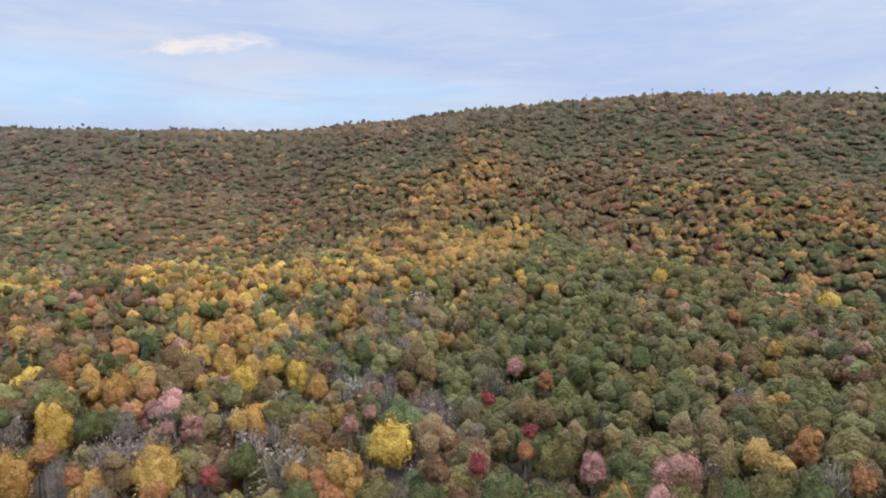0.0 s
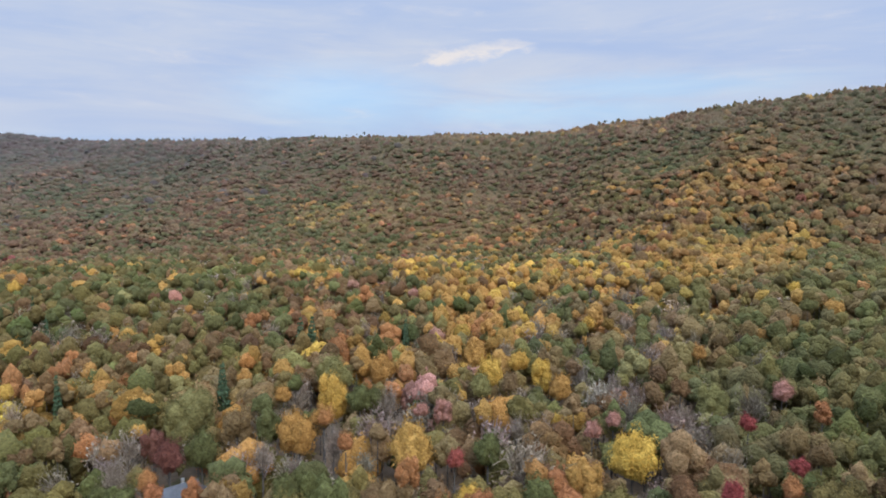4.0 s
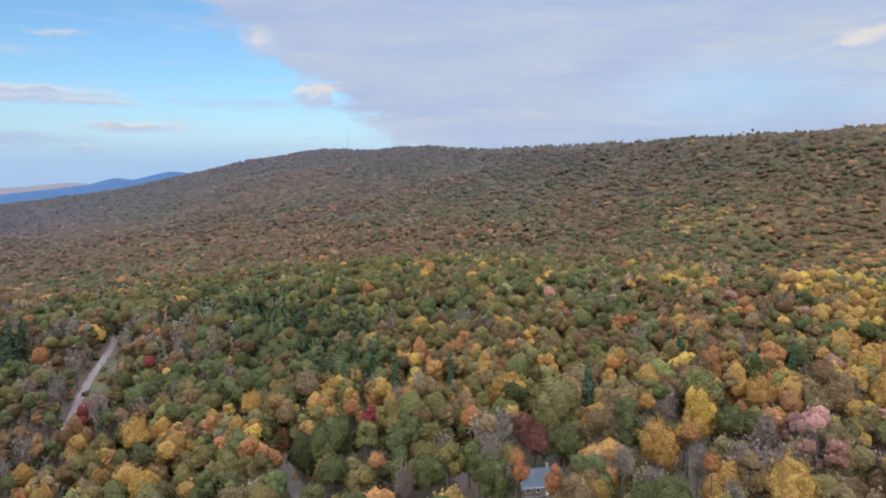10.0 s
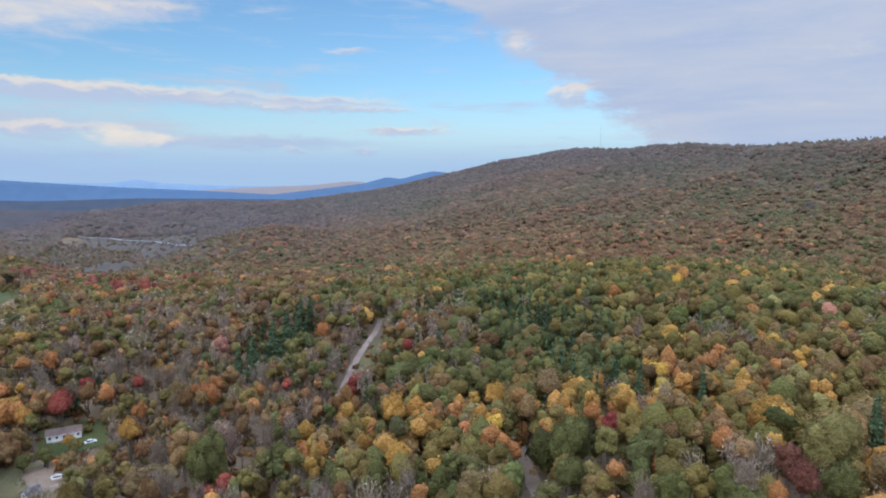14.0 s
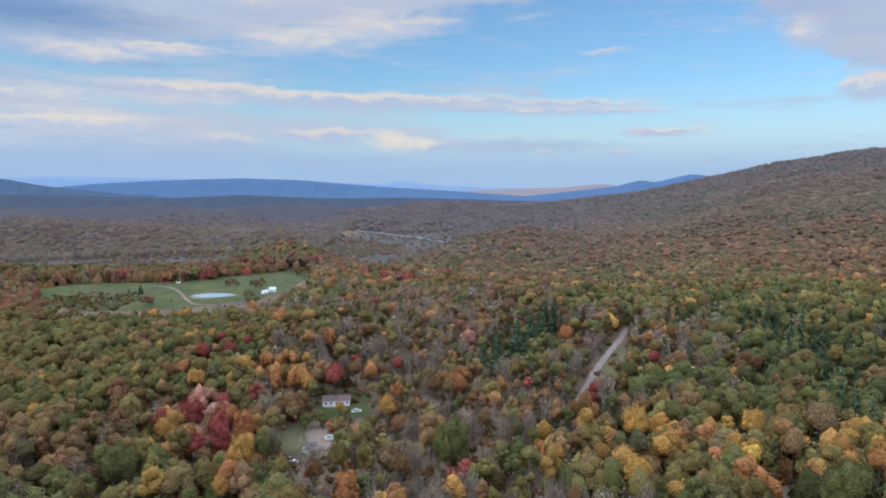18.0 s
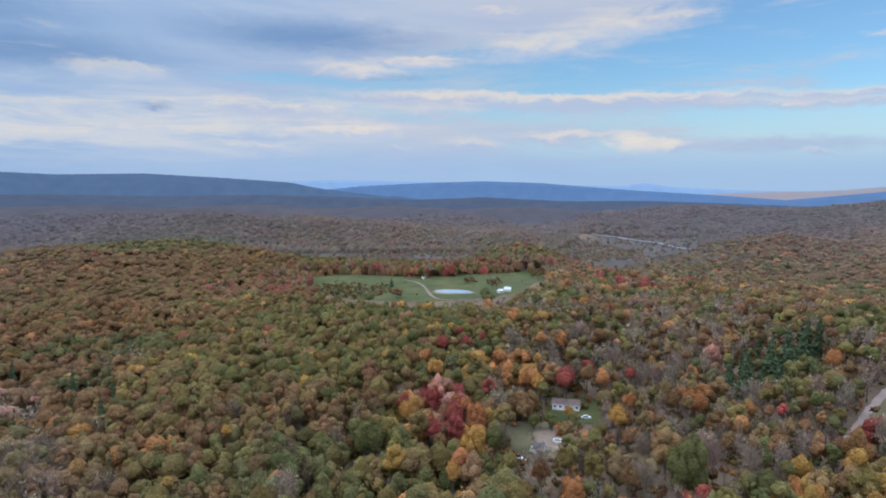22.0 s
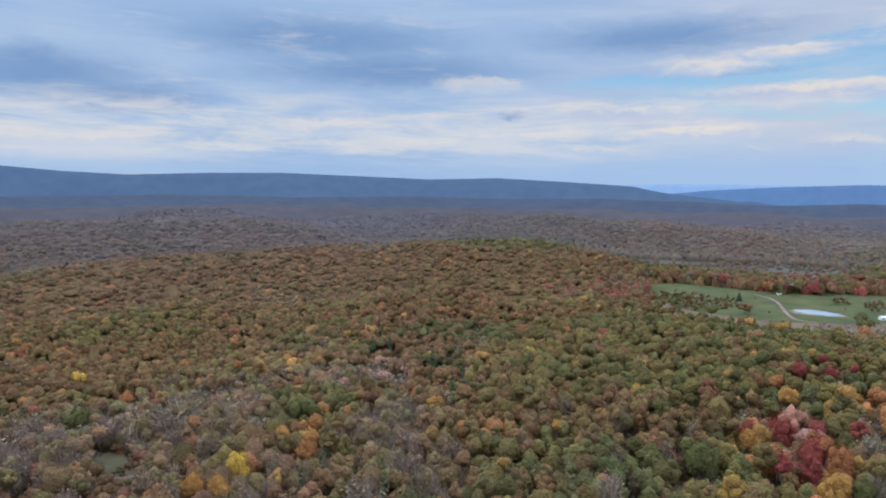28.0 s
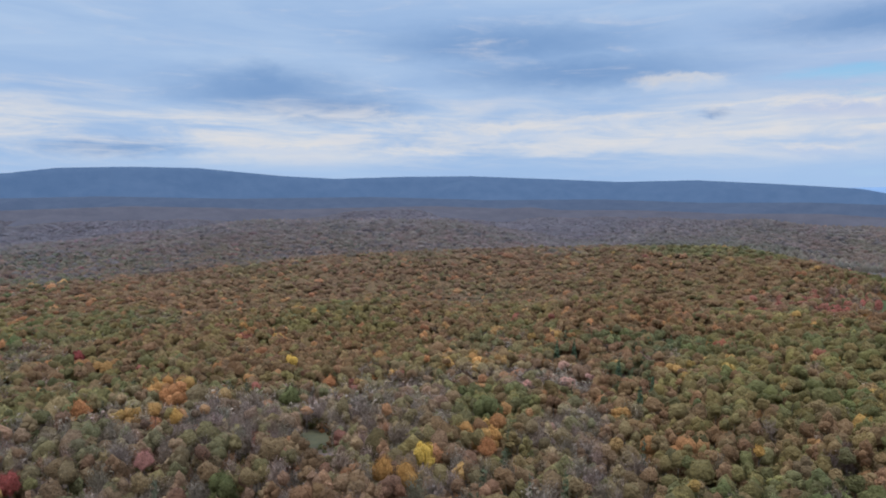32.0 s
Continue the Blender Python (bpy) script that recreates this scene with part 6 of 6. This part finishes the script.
# ---- buildings ----
M_WHITE = mottled("white_siding", (0.74, 0.74, 0.72), (0.85, 0.85, 0.83), 0.4, 4.0, 0.6, bump=0.1, bump_size=0.01)
M_TRIM = mottled("white_trim", (0.7, 0.7, 0.69), (0.82, 0.82, 0.81), 0.5, 5.0, 0.5, bump=0.0)
M_ROOF_BROWN = mottled("faded_shingles", (0.11, 0.075, 0.066), (0.19, 0.13, 0.118), 0.3, 3.0, 0.9, bump=0.4, bump_size=0.03)
M_ROOF_GREY = mottled("grey_shingles", (0.10, 0.105, 0.115), (0.19, 0.19, 0.20), 0.3, 3.0, 0.9, bump=0.4, bump_size=0.03)
M_ROOF_TIN = mottled("pale_tin_roof", (0.42, 0.44, 0.46), (0.58, 0.60, 0.62), 0.3, 3.0, 0.45, 0.5, bump=0.15, bump_size=0.02)
M_ROOF_BLUE = mottled("dark_blue_roof", (0.04, 0.05, 0.075), (0.09, 0.10, 0.14), 0.4, 3.0, 0.6, bump=0.2, bump_size=0.02)
M_GLASS = mottled("window_glass", (0.03, 0.035, 0.04), (0.06, 0.07, 0.08), 0.3, 2.0, 0.08, spec=0.6, bump=0.0)
M_WOOD = mottled("weathered_boards", (0.16, 0.12, 0.09), (0.34, 0.27, 0.20), 0.6, 6.0, 0.9, bump=0.3, bump_size=0.02)
M_CONCRETE = mottled("block_footing", (0.28, 0.27, 0.25), (0.42, 0.41, 0.39), 0.5, 5.0, 0.9)
M_RUBBER = mottled("tyre_rubber", (0.015, 0.015, 0.016), (0.03, 0.03, 0.03), 2.0, 9.0, 0.85)
M_STEEL = mottled("dull_steel", (0.35, 0.36, 0.37), (0.5, 0.51, 0.52), 1.0, 6.0, 0.4, 0.8, bump=0.0)
M_PAINT_WHITE = mottled("white_car_paint", (0.68, 0.68, 0.68), (0.78, 0.78, 0.78), 0.6, 4.0, 0.3, spec=0.5, bump=0.0)
M_PAINT_BLUE = mottled("blue_tarpaulin", (0.03, 0.10, 0.32), (0.06, 0.17, 0.45), 0.8, 5.0, 0.5, bump=0.3, bump_size=0.05)


def add_box(bm, size, centre, taper=1.0):
    """A box in bm; taper shrinks its top."""
    r = bmesh.ops.create_cube(bm, size=1.0, matrix=Matrix.Translation(centre) @ Matrix.Diagonal((*size, 1)))
    for v in r["verts"]:
        if v.co.z > centre[2]:
            v.co.x = centre[0] + (v.co.x - centre[0]) * taper
            v.co.y = centre[1] + (v.co.y - centre[1]) * taper
    return bm


def add_rod(bm, a, b, radius, sides=6):
    a, b = Vector(a), Vector(b)
    m = Matrix.Translation((a + b) / 2) @ (b - a).to_track_quat("Z", "Y").to_matrix().to_4x4()
    bmesh.ops.create_cone(bm, cap_ends=True, segments=sides, radius1=radius, radius2=radius, depth=(b - a).length, matrix=m)
    return bm


def prism(bm, outline, axis_from, axis_to):
    """An outline in y, z drawn out along x."""
    a = [bm.verts.new((axis_from, y, z)) for y, z in outline]
    b = [bm.verts.new((axis_to, y, z)) for y, z in outline]
    n = len(outline)
    bm.faces.new(a[::-1])
    bm.faces.new(b)
    for k in range(n):
        bm.faces.new((a[k], a[(k + 1) % n], b[(k + 1) % n], b[k]))
    bmesh.ops.recalc_face_normals(bm, faces=bm.faces)
    return bm


def set_down(a, el, up=0.0):
    """A thing's place on the ground along a camera sight line, turned with its front to the camera."""
    x, y, z = on_ground(a, el)
    return pose(x, y, z + up, 0, 0, a)


def house(name, label, m, length, width, wall, rise, wall_mat, roof_mat, windows=3, door=0.1, chimney=False, footing=0.5):
    """A gabled house: four walls, two roof slopes, windows with frames and panes, a door, a footing."""
    h = empty(name, m, label, "house")
    w2, l2 = width / 2, length / 2
    part("footing", add_box(bmesh.new(), (length - 0.1, width - 0.1, footing + 1.5), (0, 0, footing / 2 - 0.75)), M_CONCRETE, h)
    z0, z1 = footing, footing + wall
    part("wall", add_box(bmesh.new(), (length, 0.16, wall), (0, -w2 + 0.08, z0 + wall / 2)), wall_mat, h)
    part("wall", add_box(bmesh.new(), (length, 0.16, wall), (0, w2 - 0.08, z0 + wall / 2)), wall_mat, h)
    gable = ((-w2 + 0.165, z0), (w2 - 0.165, z0), (w2 - 0.165, z1), (0, z1 + rise * 0.96), (-w2 + 0.165, z1))
    for s in (-1, 1):
        part("wall", prism(bmesh.new(), gable, s * l2 - s * 0.003, s * (l2 - 0.16)), wall_mat, h)
    over, slope = 0.4, rise / w2
    for s in (-1, 1):
        lo = z1 - over * slope
        edge = ((s * (w2 + over), lo), (0, z1 + rise), (0, z1 + rise + 0.14), (s * (w2 + over), lo + 0.14))
        roof = part("roof", prism(bmesh.new(), edge, -l2 - 0.35, l2 + 0.35), roof_mat, h)
        part("fascia", add_box(bmesh.new(), (length + 0.72, 0.04, 0.2), (0, s * (w2 + over + 0.022), lo + 0.04)), M_TRIM, roof)
    if chimney:
        part("chimney", add_box(bmesh.new(), (0.7, 0.7, 1.6), (l2 * 0.4, 0.4, z1 + rise + 0.4)), M_CONCRETE, h)
    ww, wh = 1.1, 1.1
    spots_x = [(-l2 + length * (k + 0.5) / windows) for k in range(windows)]
    for side in (-1, 1):
        for x in spots_x:
            if side == -1 and abs(x - door * length) < 1.1:
                continue
            y = side * (w2 + 0.003)
            frame_bm = bmesh.new()
            for sx, sz, cx, cz in ((ww, 0.1, 0, wh / 2), (ww, 0.1, 0, -wh / 2), (0.1, wh - 0.104, -ww / 2 + 0.05, 0), (0.1, wh - 0.104, ww / 2 - 0.05, 0)):
                add_box(frame_bm, (sx, 0.07, sz), (x + cx, y, z0 + wall * 0.58 + cz))
            win = part("window", frame_bm, M_TRIM, h, "white window frame")
            part("pane", add_box(bmesh.new(), (ww - 0.2, 0.03, wh - 0.1), (x, y, z0 + wall * 0.58)), M_GLASS, win, "dark glass pane")
    d = part("door", add_box(bmesh.new(), (0.95, 0.07, 2.03), (door * length, -w2 - 0.02, z0 + 1.02)), M_TRIM, h, "white door")
    part("handle", add_box(bmesh.new(), (0.06, 0.06, 0.14), (door * length + 0.38, -w2 - 0.085, z0 + 1.0)), M_STEEL, d)
    part("step", add_box(bmesh.new(), (1.4, 0.9, footing), (door * length, -w2 - 0.5, footing / 2 - 0.03)), M_WOOD, h)
    return h


def car(label, m, paint, tall=1.45, length=4.5):
    """A parked car: body, cabin with glass, four wheels, lamps."""
    c = empty("car", m, label, "car", "parked vehicles")
    bm = add_box(bmesh.new(), (length, 1.75, 0.62), (0, 0, 0.62), 0.95)
    bmesh.ops.bevel(bm, geom=bm.edges[:], offset=0.12, segments=2, affect="EDGES")
    part("body", bm, paint, c)
    bm = add_box(bmesh.new(), (length * 0.55, 1.58, tall - 0.9), (-length * 0.05, 0, 0.92 + (tall - 0.9) / 2), 0.78)
    bmesh.ops.bevel(bm, geom=bm.edges[:], offset=0.08, segments=2, affect="EDGES")
    cabin = part("cabin", bm, M_GLASS, c, "dark cabin windows")
    part("cabin_roof", add_box(bmesh.new(), (length * 0.40, 1.22, 0.07), (-length * 0.05, 0, tall + 0.035)), paint, cabin)
    for sx in (-1, 1):
        for sy in (-1, 1):
            bm = bmesh.new()
            q = (sx * length * 0.31, sy * 0.82, 0.33)
            add_rod(bm, (q[0], q[1] - 0.1, q[2]), (q[0], q[1] + 0.1, q[2]), 0.33, 14)
            tyre = part("wheel", bm, M_RUBBER, c)
            part("rim", add_rod(bmesh.new(), (q[0], q[1] + sy * 0.09, q[2]), (q[0], q[1] + sy * 0.115, q[2]), 0.2, 10), M_STEEL, tyre)
        for sy in (-1, 1):
            part("headlight" if sx > 0 else "tail_light", add_box(bmesh.new(), (0.06, 0.32, 0.16), (sx * (length / 2 - 0.02), sy * 0.58, 0.7)), M_TRIM if sx > 0 else M_LEAF["red"], c)
    return c


def pole(label, m, tall, arm=True, box=True):
    """A wooden utility pole."""
    p = empty("utility_pole", m, label, "pole", "utility poles")
    bm = bmesh.new()
    bmesh.ops.create_cone(bm, cap_ends=True, segments=8, radius1=0.17, radius2=0.11, depth=tall + 1, matrix=Matrix.Translation((0, 0, tall / 2 - 0.5)))
    part("post", bm, M_WOOD, p)
    if arm:
        part("crossarm", add_box(bmesh.new(), (2.4, 0.1, 0.12), (0, -0.2, tall - 0.6)), M_WOOD, p)
        for x in (-1.05, -0.4, 0.4, 1.05):
            part("insulator", add_rod(bmesh.new(), (x, -0.2, tall - 0.54), (x, -0.2, tall - 0.34), 0.06, 6), M_STEEL, p)
    if box:
        part("transformer", add_rod(bmesh.new(), (0.42, 0, tall - 2.2), (0.42, 0, tall - 1.0), 0.3, 12), M_TRIM, p, "pale transformer can")
    return p


# the homestead in the clearing
home = house("mobile_home", "long white mobile home with a faded brown roof", set_down(106.1, -19.66), 12.5, 6.4, 2.6, 1.7, M_WHITE, M_ROOF_BROWN, 5, 0.12)
part("porch", add_box(bmesh.new(), (4.0, 1.8, 0.16), (-2.0, -4.05, 0.45)), M_WOOD, home, "plank porch")
house("shed", "small shed with a dark blue roof and white gable", set_down(108.5, -23.38) @ pose(0, 0, 0, 0, 0, 28), 4.8, 3.4, 2.1, 1.3, M_WHITE, M_ROOF_BLUE, 1, 0.3, footing=0.25)
car("white car parked on the lawn", set_down(104.3, -20.33) @ pose(0, 0, 0, 0, 0, 14), M_PAINT_WHITE)
car("old white van among the trees", set_down(110.4, -24.0) @ pose(0, 0, 0, 0, 0, -20), M_PAINT_WHITE, 1.95, 4.9)
car("old white sedan in the yard's corner", set_down(109.7, -24.35) @ pose(0, 0, 0, 0, 0, 60), M_PAINT_WHITE)
car("white pickup among bare trees", set_down(100.6, -18.7), M_PAINT_WHITE, 1.6, 5.2)
car("grey car beside the house drive", set_down(54.3, -26.3) @ pose(0, 0, 0, 0, 0, 40), M_PAINT_WHITE)


def pool():
    p = empty("garden_pool", set_down(106.75, -22.42), "drained round garden pool with a white rim", "pool")
    n = 28
    ring = [(math.cos(k * 6.2832 / n), math.sin(k * 6.2832 / n)) for k in range(n)]
    for name, r0, r1, z0, z1, mat in (("rim", 1.75, 1.98, 0.95, 1.08, M_TRIM), ("side", 1.8, 1.86, -0.4, 0.948, M_PAINT_WHITE)):
        v = [(x * r, y * r, z) for r, z in ((r0, z0), (r1, z0), (r1, z1), (r0, z1)) for x, y in ring]
        f = [(a + o * n, (a + 1) % n + o * n, (a + 1) % n + ((o + 1) % 4) * n, a + ((o + 1) % 4) * n) for o in range(4) for a in range(n)]
        under(name, mesh_of(name, v, f, mat), p)
    v = [(0, 0, 0.3)] + [(x * 1.79, y * 1.79, 0.3) for x, y in ring]
    under("liner", mesh_of("liner", v, [(0, 1 + a, 1 + (a + 1) % n) for a in range(n)], M_DIRT), p, "muddy liner")


def lumber():
    p = empty("lumber_stack", set_down(107.2, -22.95) @ pose(0, 0, 0, 0, 0, 10), "stack of weathered lumber in the dirt yard", "lumber")
    rs = np.random.RandomState(3)
    for row in range(5):
        for k in range(7):
            part("plank", add_box(bmesh.new(), (3.6 + rs.rand() * 0.8, 0.22, 0.1), (rs.rand() * 0.3, -0.9 + k * 0.28 + rs.rand() * 0.03, 0.05 + row * 0.115)), M_WOOD, p)


pool()
lumber()
pole("wooden utility pole with a pale transformer", set_down(102.05, -17.9), 9.0)
pole("wooden utility pole at the glade's edge", set_down(178.8, -26.1), 9.5)
pole("wooden utility pole beside the dirt lane", set_down(67.9, -24.6), 10.0, True, False)
pole("wooden utility pole beside the gravel track", set_down(81.2, -15.6), 9.0, True, False)


def dish():
    d = empty("satellite_dish", set_down(82.05, -17.95), "white satellite dish on a post beside the track", "dish")
    part("post", add_rod(bmesh.new(), (0, 0, -0.3), (0, 0, 1.6), 0.06, 8), M_STEEL, d)
    n, rings = 20, 5
    v, f = [(0, -0.1, 1.9)], []
    for k in range(1, rings + 1):
        r = 0.95 * k / rings
        v += [(math.cos(q * 6.2832 / n) * r, -0.1 - 0.35 * (k / rings) ** 2, 1.9 + math.sin(q * 6.2832 / n) * r) for q in range(n)]
    f += [(0, 1 + (q + 1) % n, 1 + q) for q in range(n)]
    f += [(1 + (k - 1) * n + q, 1 + (k - 1) * n + (q + 1) % n, 1 + k * n + (q + 1) % n, 1 + k * n + q) for k in range(1, rings) for q in range(n)]
    me = mesh_of("reflector", v, f, M_TRIM, True)
    bm = bmesh.new()
    bm.from_mesh(me)
    bmesh.ops.solidify(bm, geom=bm.faces[:], thickness=0.03)
    part("reflector", bm, M_TRIM, d)
    part("feed_arm", add_rod(bmesh.new(), (0, -0.45, 1.0), (0, -1.1, 1.75), 0.03, 6), M_STEEL, d)


dish()

# the grey house under the trees
grey = house("house", "grey-roofed house under red and green trees", set_down(43.6, -26.35) @ pose(0, 0, 0, 0, 0, 18), 11.5, 8.4, 2.7, 2.9, M_WOOD, M_ROOF_GREY, 4, 0.1, True)
wing = house("house_wing", "grey-roofed wing of the house with a pale gable", set_down(41.5, -26.6) @ pose(0, 0, 0, 0, 0, -72), 6.6, 5.0, 2.9, 2.0, M_WHITE, M_ROOF_GREY, 2, 0.3)


def deck():
    d = empty("deck", set_down(39.75, -25.55) @ pose(0, 0, 0, 0, 0, 20), "raised wooden deck with a rail beside the house", "deck")
    for k in range(12):
        part("board", add_box(bmesh.new(), (4.2, 0.27, 0.05), (0, -1.6 + k * 0.29, 1.1)), M_WOOD, d)
    for x in (-2.0, 0, 2.0):
        for y in (-1.6, 1.6):
            part("post", add_box(bmesh.new(), (0.12, 0.12, 3.0), (x, y, 0.7)), M_WOOD, d)
    part("rail", add_box(bmesh.new(), (4.2, 0.1, 0.1), (0, -1.6, 2.25)), M_TRIM, d, "pale hand rail")
    part("rail", add_box(bmesh.new(), (0.1, 3.1, 0.1), (2.0, 0, 2.25)), M_TRIM, d, "pale hand rail")


deck()


def tarp():
    t = empty("tarpaulin", set_down(55.6, -25.4), "crumpled blue tarpaulin over a low heap", "tarpaulin")
    n = 9
    rs = np.random.RandomState(4)
    v = [((i / (n - 1) - 0.5) * 2.6, (j / (n - 1) - 0.5) * 2.0, 1.1 * math.cos((i / (n - 1) - 0.5) * 2.6) * math.cos((j / (n - 1) - 0.5) * 2.8) + 0.1 * rs.rand())
         for j in range(n) for i in range(n)]
    f = [(j * n + i, j * n + i + 1, (j + 1) * n + i + 1, (j + 1) * n + i) for j in range(n - 1) for i in range(n - 1)]
    under("sheet", mesh_of("sheet", v, f, M_PAINT_BLUE), t)
    part("heap", add_box(bmesh.new(), (2.0, 1.5, 0.8), (0, 0, 0.25), 0.7), M_DIRT, t)


tarp()

# farther off
house("barn", "white barn at the pasture's edge", set_down(111.6, -9.75), 6.5, 5.0, 2.6, 1.7, M_WHITE, M_ROOF_TIN, 2, 0.1, footing=0.3)
house("barn", "low white shed beside the barn", set_down(112.25, -9.9) @ pose(0, 0, 0, 0, 0, 35), 5.5, 4.0, 2.2, 1.2, M_WHITE, M_ROOF_TIN, 2, 0.1, footing=0.3)
house("house", "small white house in brown woods", set_down(155.1, -11.4), 7.0, 5.0, 2.6, 1.5, M_WHITE, M_ROOF_TIN, 2, 0.1)
house("house", "pale-roofed house half hidden in the woods", set_down(136.8, -11.2), 11.0, 7.0, 2.6, 2.0, M_WHITE, M_ROOF_TIN, 3, 0.1)
house("house", "low grey-roofed house half hidden in the woods", set_down(137.3, -12.75), 12.0, 7.0, 2.5, 1.8, M_WHITE, M_ROOF_TIN, 3, 0.1)
house("house", "weathered house with a brown roof beyond a glade", set_down(175.0, -24.1), 10.0, 6.0, 2.5, 1.8, M_WOOD, M_ROOF_BROWN, 3, 0.1)
house("house", "lone grey house high on the mountainside", set_down(38.5, -1.55), 12.0, 8.0, 4.5, 2.5, M_WHITE, M_ROOF_GREY, 3, 0.1)


def mast():
    """A guyed lattice radio mast on the mountain's crest."""
    x, y = (float(q) for q in polar(60.86, float(np.interp(60.86, AZ, CREST_D)) - 5))
    z = float(height(x, y))
    tall = EYE[2] + math.hypot(x, y) * math.tan(radians(4.6)) - z
    m = empty("radio_mast", pose(x, y, z), "slender grey radio mast on the mountain crest", "mast")
    legs = [(0.7 * math.cos(k * 2.0944), 0.7 * math.sin(k * 2.0944)) for k in range(3)]
    for lx, ly in legs:
        part("leg", add_rod(bmesh.new(), (lx, ly, -1), (lx, ly, tall), 0.11, 6), M_STEEL, m)
    steps = 26
    for k in range(3):
        bm = bmesh.new()
        (ax, ay), (bx, by) = legs[k], legs[(k + 1) % 3]
        for s in range(steps):
            za, zb = tall * s / steps, tall * (s + 1) / steps
            add_rod(bm, (ax, ay, za), (bx, by, zb) if s % 2 else (bx, by, za), 0.06, 4)
            add_rod(bm, (bx, by, za), (ax, ay, zb), 0.06, 4)
        part("bracing", bm, M_STEEL, m)
    part("antenna", add_rod(bmesh.new(), (0, 0, tall - 0.5), (0, 0, tall + 4), 0.09, 6), M_STEEL, m)


mast()


def bales():
    """White-wrapped bales by the pasture gate."""
    bm = add_rod(bmesh.new(), (-0.7, 0, 0.75), (0.7, 0, 0.75), 0.75, 16)
    bmesh.ops.bevel(bm, geom=[e for e in bm.edges if abs(e.verts[0].co.x - e.verts[1].co.x) < 0.01], offset=0.08, segments=2, affect="EDGES")
    me = bpy.data.meshes.new("hay_bale")
    bm.to_mesh(me)
    bm.free()
    me.materials.append(M_TRIM)
    for a, e in ((119.35, -8.7), (119.1, -8.7), (119.25, -8.78)):
        ob = new("hay_bale", me)
        ob.matrix_world = set_down(a, e, 0.25)
        tagged(ob, "white-wrapped round hay bale in the pasture", "hay bale", "bales in the pasture")


bales()
